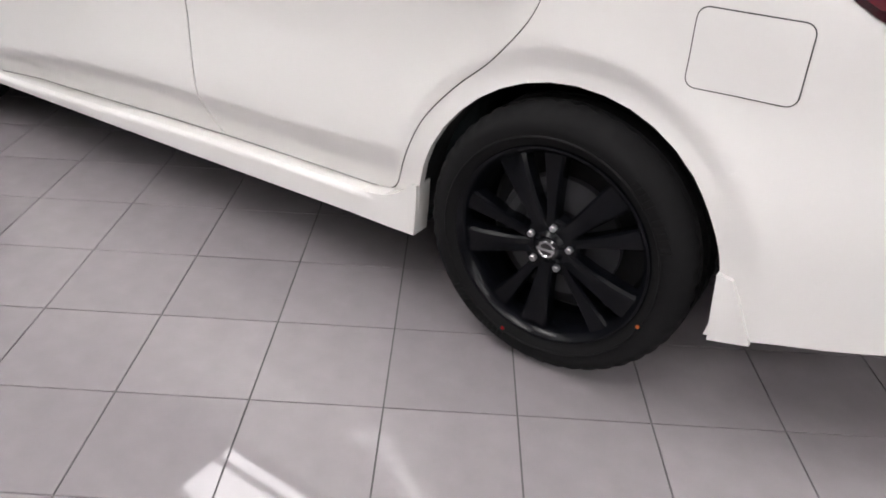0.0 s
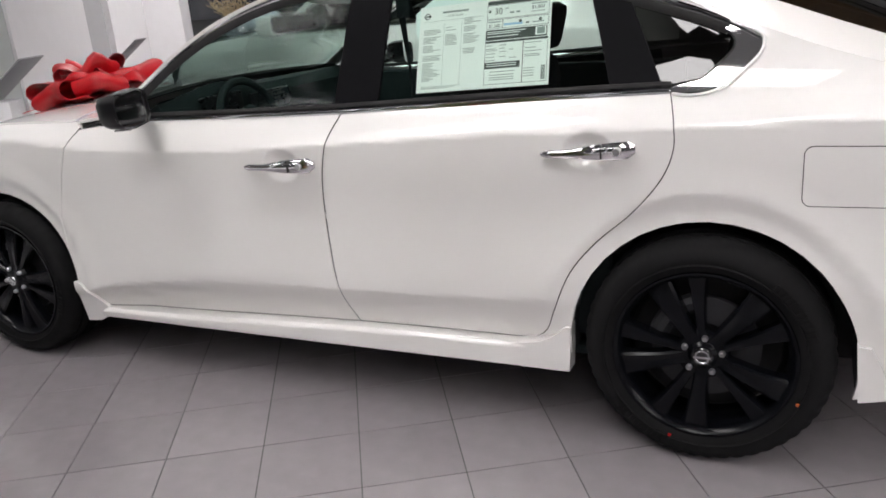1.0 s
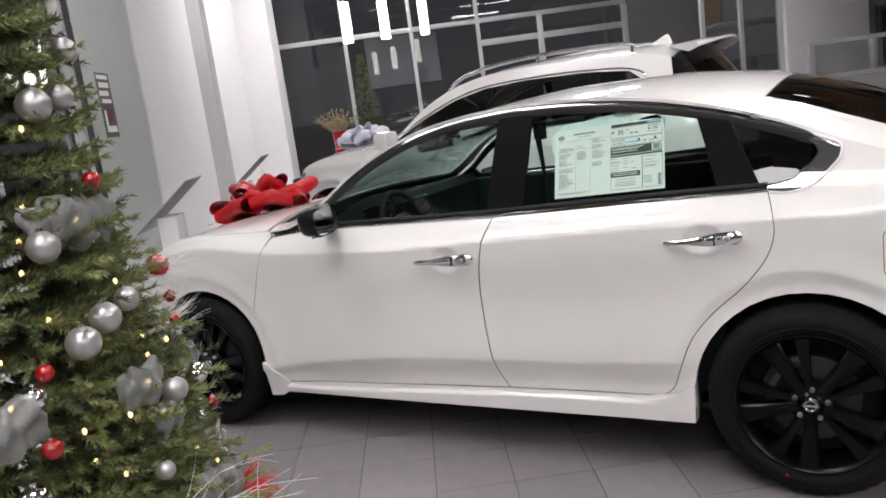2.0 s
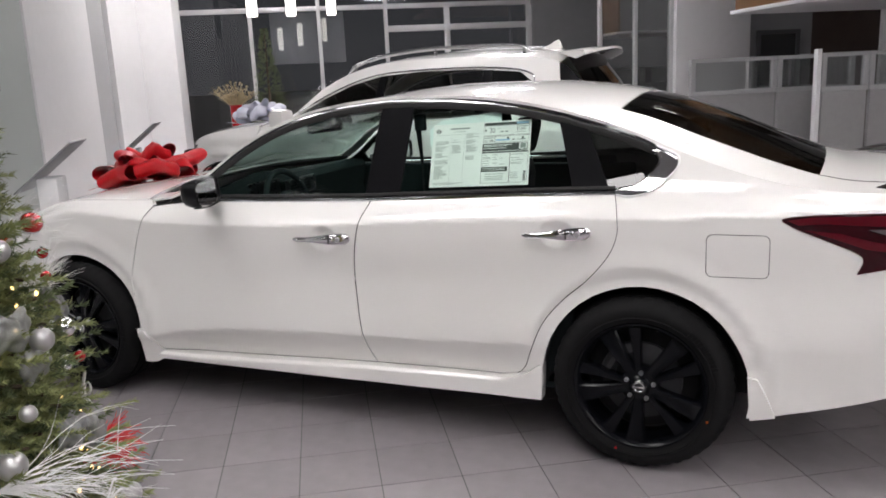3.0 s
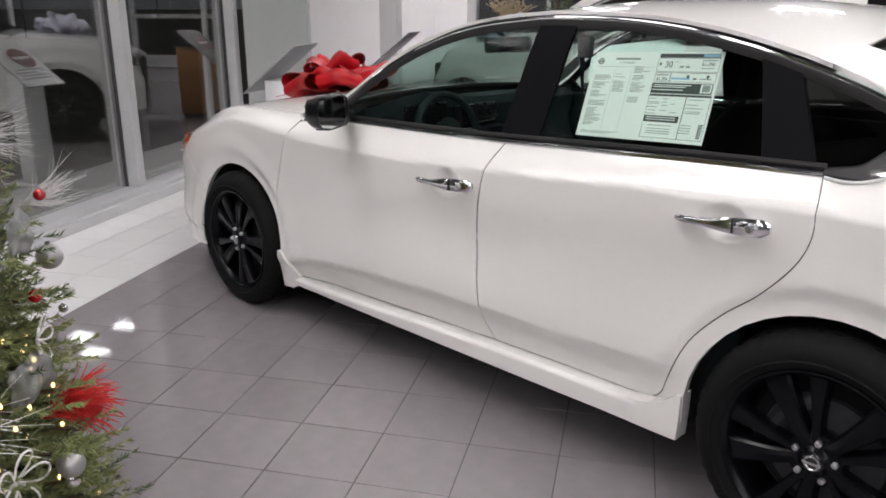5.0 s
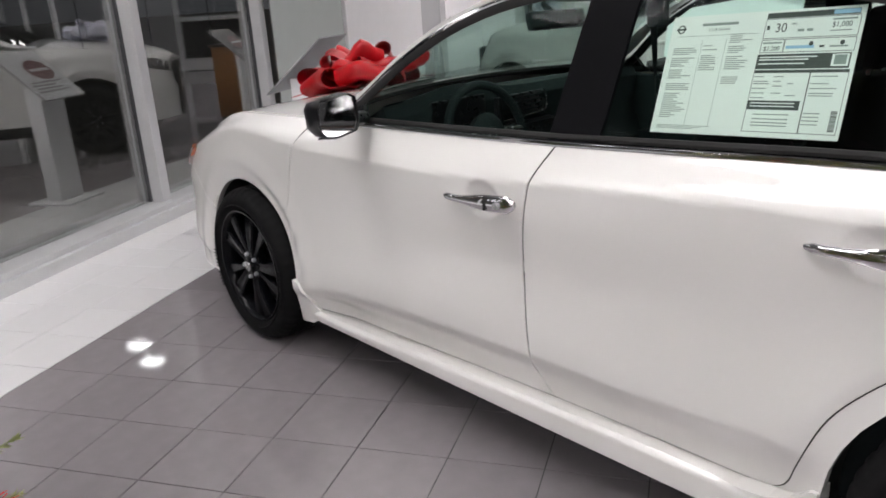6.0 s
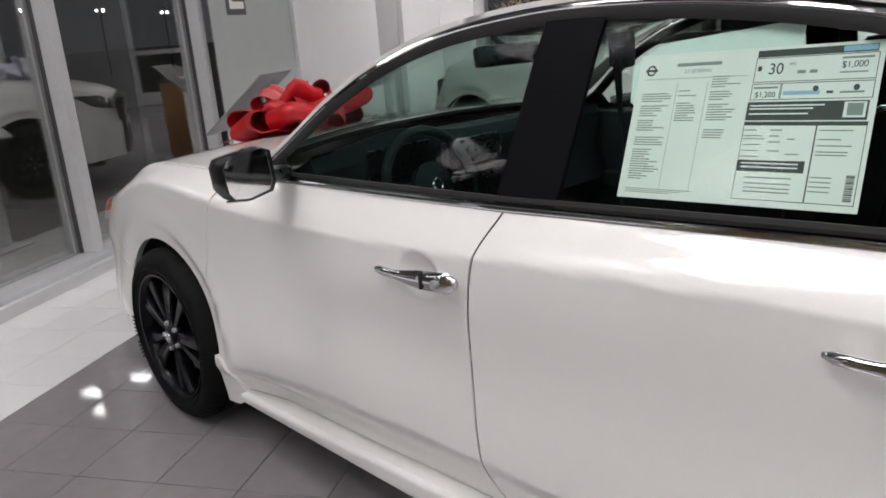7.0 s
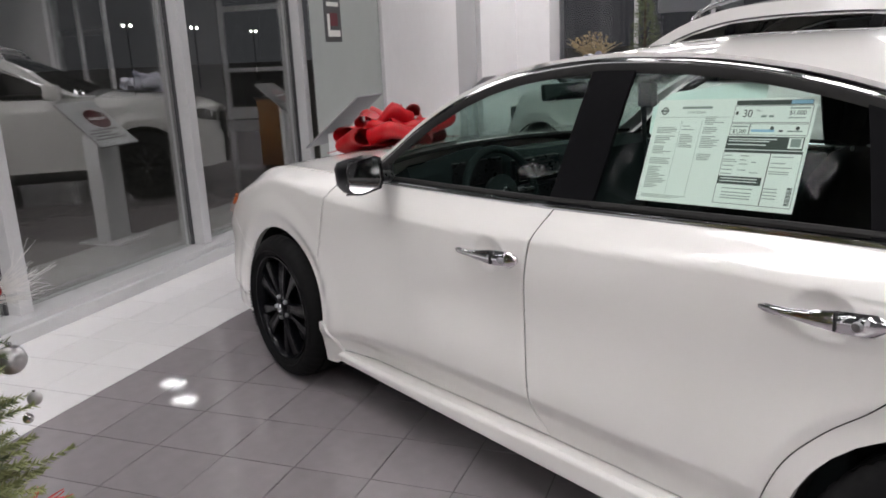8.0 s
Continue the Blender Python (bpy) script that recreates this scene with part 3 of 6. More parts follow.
gap_shade(SEAM_A)
gap_shade(SEAM_B)
gap_shade(SEAM_C)
gap_shade(SILL_TOP + SILL_TOP2[1:])
both("front_door", SEAM_A + SILL_TOP[1:] + SEAM_B[::-1][1:] + BELT_A[::-1][1:-1], PAINT, "pearl white front door", fine=HANDLE_FINE, step=0.045, rise=0.27, gap=0.0028)
both("rear_door", SEAM_B + SILL_TOP2[1:] + SEAM_C[::-1][1:] + BELT_B[::-1][1:-1], PAINT, "pearl white rear door", fine=HANDLE_FINE_B, step=0.045, rise=0.27, gap=0.0028)
quarter_top = [(x, RAIL(x)) for x in np.linspace(-0.08, 1.03, 30)]
quarter = SEAM_C + [(-0.555, 0.290), (-0.45, 0.285), (-0.371, 0.290)] + ARCH_R[::-1][2:-4]
quarter += [(0.33, 0.615), (0.42, 0.640), (0.58, 0.645), (0.645, 0.695), (0.695, 0.782)]
LAMP_LOW = spl([(0.695, 0.782), (0.712, 0.828), (0.690, 0.857), (0.610, 0.893), (0.505, 0.938)], 4)
LAMP_TOP = spl([(0.505, 0.938), (0.460, 0.970), (0.560, 0.984), (0.750, 0.985), (0.930, 0.974), (1.02, 0.955)], 4)
quarter += LAMP_LOW[1:] + LAMP_TOP[1:] + quarter_top[::-1] + [(0.04, 1.205), (0.112, 1.165), (0.105, 1.13), (0.03, 1.058), (-0.05, 1.036)]
both("quarter_panel", quarter, PAINT, "pearl white rear quarter panel", step=0.04, rise=0.4, gap=0.0004)
skirt = SILL_TOP + SILL_TOP2[1:] + spl([(-0.50, 0.308), (-0.43, 0.340), (-0.392, 0.372), (-0.372, 0.375)], 3)[1:] + [(-0.373, 0.300), (-0.377, 0.231)] + spl([(-0.377, 0.231), (-0.98, 0.223), (-1.53, 0.218), (-2.2, 0.214), (-2.305, 0.214)], 4)[1:] + [(-2.312, 0.232)]
SKIRT_TOP = graph([(-2.4, 0.251), (-2.28, 0.252), (-2.15, 0.2505), (-1.84, 0.260), (-1.48, 0.277), (-1.13, 0.292), (-0.80, 0.300), (-0.56, 0.302), (-0.3, 0.302)])
SKIRT = lambda x, z: 0.019 - 0.005 * smoothstep((x + 0.62) / 0.2) + 0.018 * max(0.0, min(1.0, (z - SKIRT_TOP(x) + 0.014) / 0.014)) ** 2 * smoothstep((-0.50 - x) / 0.12) + 0.2 * max(0.0, 0.23 - z)
for mir in (None, YC):
    part("side_skirt", skin(skirt, SKIRT, gap=0.001, depth=0.06, step=0.05, mirror=mir, rise=0.14), PAINT, sedan, "pearl white side skirt")
bumper = [(0.695, 0.782), (0.645, 0.695), (0.58, 0.645), (0.42, 0.640), (0.33, 0.615)] + arc(0.005, 0.332, 0.378, 36, -13, 12) + spl([(0.385, 0.248), (0.55, 0.287), (0.79, 0.345), (0.95, 0.385), (1.03, 0.44), (1.07, 0.50)], 4)[1:] + [(1.10, 0.60), (1.085, 0.72), (1.045, 0.81)] + spl([(1.02, 0.826), (0.95, 0.818), (0.85, 0.806), (0.695, 0.782)], 3)[:-1]
both("rear_bumper", bumper, PAINT, "pearl white rear bumper corner", step=0.04, gap=-0.0012)
fender_top = [(x, RAIL(x) - 0.004) for x in np.linspace(-3.20, -2.30, 26)]
fender = SEAM_A[::-1][5:] + [(-2.30, 0.972)] + fender_top[::-1] + [(-3.27, 0.790), (-3.38, 0.720), (-3.27, 0.650), (-3.17, 0.575), (-3.091, 0.531)] + ARCH_F[::-1][5:]
both("front_fender", fender + [(-2.398, 0.352)], PAINT, "pearl white front fender", step=0.035, rise=0.36)
nose = arc(-2.772, 0.332, 0.376, 148, 186, 8) + [(-3.16, 0.215), (-3.4, 0.20), (-3.60, 0.205), (-3.72, 0.26), (-3.75, 0.45), (-3.74, 0.60), (-3.66, 0.665), (-3.54, 0.655), (-3.46, 0.672), (-3.38, 0.720), (-3.27, 0.650), (-3.17, 0.575)]
both("front_bumper", nose, PAINT, "pearl white front bumper", step=0.035)
# headlamps
lamp = [(-3.20, 0.852), (-3.27, 0.790), (-3.38, 0.720), (-3.46, 0.672), (-3.54, 0.655), (-3.66, 0.665), (-3.67, 0.668), (-3.58, 0.715), (-3.50, 0.751), (-3.40, 0.790), (-3.30, 0.826)]
for mir in (None, YC):
    head = part("headlamp", skin(lamp, SIDE, off=-0.002, step=0.03, mirror=mir), GLOSS_BLACK, sedan, "dark headlamp with an amber side lens")
    part("side_marker", skin([(-3.275, 0.782), (-3.335, 0.740), (-3.43, 0.688), (-3.54, 0.663), (-3.545, 0.700), (-3.46, 0.752), (-3.36, 0.790)], SIDE, off=-0.018, step=0.03, mirror=mir), AMBER_LENS, head, "amber side marker")
    # tail lamp with red, smoked and clear zones
    tail = part("tail_lamp", skin(LAMP_LOW + LAMP_TOP[1:] + [(1.045, 0.90), (1.02, 0.826), (0.95, 0.818), (0.85, 0.806)], SIDE, off=-0.004, step=0.03, mirror=mir), DARK_LENS, sedan, "red and smoked boomerang tail lamp")
    part("upper_lens", skin([(0.475, 0.968), (0.51, 0.950), (0.60, 0.955), (0.72, 0.945), (0.83, 0.935), (0.86, 0.975), (0.70, 0.980), (0.55, 0.979)], SIDE, off=-0.006, step=0.03, depth=0.002, mirror=mir), RED_LENS, tail, "red lens")
    part("red_blade", skin([(0.53, 0.937), (0.62, 0.905), (0.72, 0.868), (0.84, 0.845), (0.98, 0.836), (1.020, 0.85), (1.025, 0.88), (0.98, 0.858), (0.86, 0.868), (0.74, 0.895), (0.64, 0.925)], SIDE, off=-0.006, step=0.03, depth=0.002, mirror=mir), RED_LENS, tail, "red light guide")
    part("clear_lens", skin([(0.72, 0.935), (0.80, 0.905), (0.94, 0.892), (1.0, 0.895), (1.005, 0.93), (0.92, 0.938), (0.84, 0.930)], SIDE, off=-0.0065, step=0.03, depth=0.002, mirror=mir), CLEAR_LENS, tail, "clear reversing lens")
    part("lower_lens", skin([(0.722, 0.80), (0.86, 0.812), (0.96, 0.826), (1.01, 0.842), (0.96, 0.834), (0.84, 0.838), (0.735, 0.855)], SIDE, off=-0.0055, step=0.03, depth=0.002, mirror=mir), DARK_LENS, tail)
    # glass
    part("front_window", skin([(-1.99, 0.990), (-1.5, 0.998), (-1.10, 1.006), (-1.06, 1.394), (-1.20, 1.386), (-1.44, 1.355), (-1.65, 1.291), (-1.85, 1.188), (-2.03, 1.056), (-2.06, 1.000)], SIDE, off=0.010, depth=0.003, step=0.15, mirror=mir), CAR_GLASS, sedan, "green-tinted door glass")
    part("rear_window", skin([(-1.08, 1.006), (-0.73, 1.021), (-0.43, 1.034), (-0.18, 1.043), (-0.27, 1.303), (-0.54, 1.360), (-0.79, 1.387), (-1.04, 1.393)], SIDE, off=0.010, depth=0.003, step=0.15, mirror=mir), CAR_GLASS, sedan, "green-tinted door glass")
    part("quarter_window", skin([(-0.15, 1.050), (-0.03, 1.072), (0.045, 1.140), (0.045, 1.168), (-0.08, 1.238), (-0.25, 1.292)], SIDE, off=0.010, depth=0.003, step=0.15, mirror=mir), DEEP_GLASS, sedan, "dark fixed quarter glass")
    # black pillars
    part("pillar_cover", skin([(-1.155, 1.006), (-0.995, 1.012), (-0.975, 1.388), (-1.02, 1.392), (-1.125, 1.392)], SIDE, gap=0.0, off=-0.002, depth=0.012, mirror=mir), PILLAR_BLACK, sedan, "black centre pillar cover")
    part("pillar_cover", skin([(-0.262, 1.042), (-0.125, 1.047), (-0.235, 1.290), (-0.255, 1.298), (-0.345, 1.318), (-0.315, 1.22)], SIDE, gap=0.0, off=-0.002, depth=0.012, mirror=mir), PILLAR_BLACK, sedan, "black rear door frame")
    part("sail_panel", skin([(-2.275, 0.962), (-2.13, 0.976), (-1.965, 0.990), (-2.005, 1.060), (-2.04, 1.052), (-2.14, 0.990)], SIDE, gap=0.0, off=-0.001, mirror=mir), SATIN_BLACK, sedan, "black mirror mount")
    # chrome round the windows
    sgn = (lambda p: p) if mir is None else (lambda p: [(x, 2 * YC - y, z) for x, y, z in p])
    part("window_trim", sweep(bmesh.new(), sgn(on_side(BELT_A[4:] + BELT_B[1:], SIDE, -0.002)), 0.0052, 8, 1.5), CHROME, sedan, "chrome belt line trim")
    part("window_trim", sweep(bmesh.new(), sgn(on_side(WIN_TOP[3:], SIDE, -0.002)), 0.0054, 8, 1.3), CHROME, sedan, "chrome window trim")
    part("window_trim", skin(spl([(-0.105, 1.040), (-0.04, 1.037), (0.03, 1.058), (0.095, 1.118), (0.111, 1.150), (0.100, 1.176), (0.03, 1.206)], 4) + [(0.02, 1.190)] + spl([(0.035, 1.178), (0.046, 1.156), (0.034, 1.130), (-0.02, 1.078), (-0.06, 1.064), (-0.105, 1.056)], 4), SIDE, gap=0.0, off=-0.006, step=0.04, mirror=mir), CHROME, sedan, "broad chrome corner trim")
    part("window_seal", sweep(bmesh.new(), sgn(on_side(spl([(-0.10, 1.0385), (-0.04, 1.0345), (0.032, 1.0555), (0.098, 1.117), (0.114, 1.150), (0.102, 1.178), (0.03, 1.209)], 5), SIDE, -0.005)), 0.0042, 8), BRIGHT_TRIM, sedan)
    part("window_seal", sweep(bmesh.new(), sgn(on_side(spl([(0.02, 1.190), (0.035, 1.178), (0.046, 1.156), (0.034, 1.130), (-0.02, 1.078), (-0.06, 1.064), (-0.105, 1.056)], 5), SIDE, -0.004)), 0.003, 6), TRIM_BLACK, sedan)
    part("window_seal", sweep(bmesh.new(), sgn(on_side([(x, z + 0.017) for x, z in BELT_A[6:] + BELT_B[1:]], SIDE, 0.001)), 0.006, 6, 1.6), TRIM_BLACK, sedan)
    part("window_seal", sweep(bmesh.new(), sgn(on_side([(x + 0.006, z - 0.018) for x, z in WIN_TOP[4:-6]], SIDE, 0.001)), 0.006, 6, 2.4), TRIM_BLACK, sedan)
    # fuel door on one side only
    if mir is None:
        r = 0.022
        x0, x1, z0, z1 = 0.222, 0.428, 0.762, 0.915
        rnd = arc(x1 - r, z1 - r, r, 0, 90, 5) + arc(x0 + r, z1 - r, r, 90, 180, 5) + arc(x0 + r, z0 + r, r, 180, 270, 5) + arc(x1 - r, z0 + r, r, 270, 360, 5)
        lid = part("fuel_flap", skin(rnd, SIDE, gap=0.0021, off=-0.0022, depth=0.002, step=0.03), PAINT, sedan, "white fuel filler flap")
        part("flap_gap", skin(rnd, SIDE, gap=-0.0003, off=-0.0008, depth=0.0, step=0.03), TRIM_BLACK, lid)
    # aero flaps at the wheels
    for poly in ([(-2.408, 0.360), (-2.372, 0.352), (-2.285, 0.252), (-2.275, 0.222), (-2.33, 0.190), (-2.398, 0.186)], [(0.372, 0.405), (0.405, 0.400), (0.432, 0.350), (0.468, 0.262), (0.384, 0.243)]):
        part("wheel_flap", skin(poly, SIDE, gap=0.0, off=-0.012, depth=0.03, step=0.03, mirror=mir), PAINT, sedan, "white aero flap")

# upper surfaces
EDGE_A, EDGE_B = SHELL(-0.16, 0.2)[1], SHELL(0.55, 0.2)[1]


def SHELL_REAR(x, e):
    """The rear upper surface, with e = 0.2 along the straight edge of the rear glass."""
    q = e if e <= 1 else 2 - e
    if x < 0.55:
        y0 = SIDE(x, RAIL(x))
        t = (x + 0.16) / 0.71
        edge = (EDGE_A + (EDGE_B - EDGE_A) * t - y0) / (YC - y0)
        q = q / 0.2 * edge if q < 0.2 else edge + (q - 0.2) / 0.8 * (1 - edge)
    return SHELL(x, q if e <= 1 else 2 - q)


part("hood", patch(SHELL, -3.66, -2.33, 0.012, 1.988, 26, 24), PAINT, sedan, "pearl white hood")
part("cowl", patch(SHELL, -2.325, -2.10, 0.03, 1.97, 5, 24, off=-0.012), TRIM_BLACK, sedan)
part("windshield", patch(SHELL, -2.17, -1.36, 0.11, 1.89, 14, 24, depth=0.005), CAR_GLASS, sedan, "green-tinted windshield")
roof_bm = patch(SHELL, -1.36, -0.16, 0.0, 2.0, 20, 28)
for a, b in ((0.0, 0.11), (1.89, 2.0)):
    bm2 = patch(SHELL, -2.30, -1.36, a, b, 18, 3)
    me2 = bpy.data.meshes.new("tmp")
    bm2.to_mesh(me2)
    bm2.free()
    roof_bm.from_mesh(me2)
for a, b in ((0.0, 0.20), (1.80, 2.0)):
    bm2 = patch(SHELL_REAR, -0.16, 1.03, a, b, 24, 4)
    me2 = bpy.data.meshes.new("tmp")
    bm2.to_mesh(me2)
    bm2.free()
    roof_bm.from_mesh(me2)
bmesh.ops.remove_doubles(roof_bm, verts=roof_bm.verts, dist=0.0005)
part("roof", roof_bm, PAINT, sedan, "pearl white roof and pillars")
part("rear_glass", patch(SHELL_REAR, -0.157, 0.5505, 0.202, 1.798, 14, 24, depth=0.005, off=-0.003), CAR_GLASS_DARK, sedan, "dark tinted rear glass")
part("trunk_lid", patch(SHELL, 0.5525, 1.03, 0.2015, 1.7985, 12, 24), PAINT, sedan, "pearl white trunk lid")
part("headliner", patch(SHELL, -1.34, -0.18, 0.05, 1.95, 14, 20, depth=0.01, off=-0.035), LINER, sedan)
# ends, floor and wheel wells
bm = bmesh.new()
box(bm, (-3.765, YC - 0.45, 0.22), (-3.69, YC + 0.45, 0.68), 0.02)
part("grille", bm, GLOSS_BLACK, sedan, "black grille")
bm = bmesh.new()
rows = [[bm.verts.new((xx - 0.03 * (abs(k) / 6) ** 2, YC + k / 6 * (YC - yy), zz)) for k in range(-6, 7)] for zz, xx, yy in ((0.40, 1.01, 0.20), (0.50, 1.09, 0.36), (0.60, 1.115, 0.45), (0.72, 1.10, 0.42), (0.83, 1.06, 0.33), (0.95, 1.055, 0.36), (1.0, 1.06, 0.30))]
for a, b in zip(rows, rows[1:]):
    for k in range(12):
        bm.faces.new((a[k], a[k + 1], b[k + 1], b[k]))
part("rear_fascia", bm, PAINT, sedan, "white rear fascia")
bm = bmesh.new()
box(bm, (-2.36, 0.08, 0.205), (-0.42, 2 * YC - 0.08, 0.24), 0.01)
box(bm, (-3.55, 0.35, 0.21), (-2.36, 2 * YC - 0.35, 0.24), 0.01)
box(bm, (-0.42, 0.35, 0.21), (0.70, 2 * YC - 0.35, 0.26), 0.01)
part("underbody", bm, WELL_BLACK, sedan, "black underbody")
for wx in (0.003, -2.774):
    for y0, y1 in ((0.040, 0.34), (2 * YC - 0.040, 2 * YC - 0.34)):
        bm = bmesh.new()
        o = [bm.verts.new((wx + 0.383 * math.cos(radians(a)), y0, 0.334 + 0.383 * math.sin(radians(a)))) for a in range(-12, 196, 8)]
        q = [bm.verts.new((v.co.x, y1, v.co.z)) for v in o]
        for i in range(len(o) - 1):
            bm.faces.new((o[i], o[i + 1], q[i + 1], q[i]))
        bm.faces.new(q)
        part("wheel_well", bm, WELL_BLACK, sedan, "black wheel arch lining")
# inner body behind the panel gaps, black to put shade into them
for mir in (1, -1):
    bm = bmesh.new()
    grid = []
    for x in [i * 0.1 for i in range(-24, -3)]:
        grid.append([bm.verts.new((x, (SIDE(x, z) + 0.026) if mir == 1 else 2 * YC - SIDE(x, z) - 0.026, z)) for z in (0.24, 0.29, 0.35, 0.45, 0.6, 0.7, 0.82, 0.9, BELT(x) - 0.05, BELT(x) - 0.012)])
    for a, b in zip(grid, grid[1:]):
        for k in range(9):
            bm.faces.new((a[k], b[k], b[k + 1], a[k + 1]))
    part("inner_shell", bm, TRIM_BLACK, sedan)
for x, y in ((0.0, 0.0), (-2.776, 0.0)):
    wheel(sedan, pose(x, y, 0.334, 0, 0 if x == 0 else 43, 0), dots=(x == 0))
    wheel(sedan, pose(x, 2 * YC, 0.334, 0, 0, 180))


# ---- room ----
GLASS_U, FAR_V = -4.10, 15.5
PANE_U = GLASS_U - 0.14
T = 0.307
EDGE_U, OFF_V = -3.112, -0.186


def setting(name, bm, material, label, category, smooth=True):
    ob = part(name, bm, material, smooth=smooth)
    ob.matrix_world = ROOM
    return tagged(ob, label, category, kind="structure")


floor_bed = setting("floor", new_box((-4.16, -12, -0.08), (13, 16.5, -0.004)), GROUT, "grey and white porcelain tile floor with dark joints", "floor")
setting("joint_strip", new_box((-4.15, -12, -0.0042), (EDGE_U - 0.002, 16, -0.003)), JOINT_PALE, "pale joints of the white floor tiles", "floor")
setting("ceiling", new_box((-4.6, -12, CEILING), (13, 16.5, CEILING + 0.2)), CEIL_GREY, "grey painted showroom ceiling", "ceiling")
bm = bmesh.new()
for k in range(9):
    box(bm, (-4.0, -10.5 + 3.1 * k, CEILING - 0.30), (12.8, -10.35 + 3.1 * k, CEILING - 0.004))
setting("beam", bm, CEIL_DARK, "dark steel ceiling beams", "beam")
# unseen closing walls, dark so that the car's glass mirrors little
setting("wall_east", new_box((12.6, -12, 0.0), (12.8, 16.5, CEILING), 0), CHARCOAL_WALL, "plain charcoal wall added out of view to close the showroom", "wall")
setting("wall_south", new_box((-4.3, -11.8, 0.0), (12.6, -11.6, CEILING), 0), CHARCOAL_WALL, "plain charcoal wall added out of view to close the showroom", "wall")

# ceiling light panels
panel_frame = bmesh.new()
box(panel_frame, (-1.04, -0.54, -0.05), (1.04, 0.54, 0.0), 0.004)
first = thing("ceiling_light", "flat white rectangular ceiling light panel", "ceiling light", room(2.2, -0.6, CEILING - 0.004), group="ceiling light panels")
part("frame", panel_frame, ALU, first)
part("diffuser", new_box((-1.0, -0.5, -0.056), (1.0, 0.5, -0.0505)), PANEL_GLOW, first, "glowing diffuser")
# panel places are unseen; (-2.4, 9.9) is added to brighten the white wall
for u, v in ((-2.9, 0.2), (2.2, 3.2), (-1.9, 11.3), (-1.9, 14.4), (6.3, -2.3), (6.3, 1.0), (6.3, 4.4), (10.4, -2.3), (10.4, 1.0), (10.4, 4.4), (-1.9, -2.5), (-2.4, 9.9)):
    copy_thing(first, room(u, v, CEILING - 0.004))
for u in (-1.9, 2.2, 6.3, 10.4):
    for v in (-5.7, -9.0):
        copy_thing(first, room(u, v, CEILING - 0.004))

# broad white ceiling area beyond the hood, made to glow dimly as if lit
raft = thing("light_raft", "broad white ceiling area with a dark bar, made to glow dimly", "ceiling light", room(-1.40, 4.1, CEILING - 0.004, -31.93))
part("frame", new_box((-1.14, -0.84, -0.05), (1.14, 0.84, 0.0), 0.004), ALU, raft)
part("diffuser", new_box((-1.1, -0.8, -0.056), (1.1, 0.8, -0.0505)), CEILING_AREA_GLOW, raft, "dim glow for the lit white surface")
part("bar", new_box((-1.1, -0.36, -0.075), (1.1, -0.28, -0.0565)), CEIL_DARK, raft, "dark cross bar")

# three small strong spotlights in a cluster
spot = thing("spotlight", "small bright square ceiling spotlight", "ceiling light", room(2.39, 10.4, CEILING - 0.004), group="ceiling spotlights")
part("housing", new_box((-0.26, -0.20, -0.14), (0.26, 0.20, 0.0), 0.01), ALU_DARK, spot)
part("lens", new_box((-0.22, -0.16, -0.15), (0.22, 0.16, -0.1405)), SPOT_GLOW, spot, "glowing lens")
for u, v in ((1.64, 9.8), (1.89, 11.1)):
    copy_thing(spot, room(u, v, CEILING - 0.004))

# window wall: mullions, rails, panes
MULL = (-6.78, -5.10, -3.41, -1.72, -0.03, 1.65, 3.32, 5.00, 6.62)
for k, v in enumerate(MULL):
    bm = bmesh.new()
    box(bm, (GLASS_U - 0.20, v - 0.045, 0.11), (GLASS_U - 0.03, v + 0.045, CEILING - 0.002), 0.004)
    ob = setting("window_mullion", bm, ALU, "silver aluminium window mullion", "window frame")
    box_bm = bmesh.new()
    box(box_bm, (PANE_U - 0.03, v - 0.057, 0.11), (PANE_U + 0.02, v - 0.0455, 3.2))
    box(box_bm, (PANE_U - 0.03, v + 0.0455, 0.11), (PANE_U + 0.02, v + 0.057, 3.2))
    g = part("gasket", box_bm, ALU_DARK, ob)
bm = bmesh.new()
box(bm, (GLASS_U - 0.20, -7, 0.0), (GLASS_U + 0.085, 6.66, 0.075), 0.004)
box(bm, (GLASS_U - 0.20, -7, 0.075), (GLASS_U + 0.05, 6.66, 0.11), 0.003)
setting("window_rail", bm, ALU, "silver aluminium sill rail of the window wall", "window frame")
for i, (a, b) in enumerate(zip(MULL, MULL[1:])):
    u0 = GLASS_U + 0.015 if i == 7 else PANE_U
    w = setting("window_%d" % (i + 1), new_box((u0, a + 0.05, 0.112), (u0 + 0.008, b - 0.05, CEILING - 0.01)), SHEET_GLASS, "tall clear showroom window pane at night", "window")
setting("wall_window_end", new_box((GLASS_U - 0.15, -12, 0), (GLASS_U + 0.05, -6.95, CEILING)), WALL_WHITE, "white wall beside the windows", "wall")
# white piers at the end of the windows and by the shop front, and the wall between them
setting("pier_1", new_box((GLASS_U - 0.15, 6.67, 0), (GLASS_U + 0.02, 9.18, CEILING - 0.002), 0.006), WALL_WHITE, "broad white painted pier at the end of the windows", "pier")
setting("pier_2", new_box((GLASS_U - 0.15, 12.30, 0), (-3.46, 13.15, CEILING - 0.002), 0.006), WALL_WHITE, "square white painted pier by the shop front", "pier")
setting("trim_panel", new_box((GLASS_U - 0.14, 9.184, 0), (GLASS_U - 0.03, 10.20, CEILING - 0.002)), PALE_PANEL, "grey trim panel in the white wall", "trim panel")
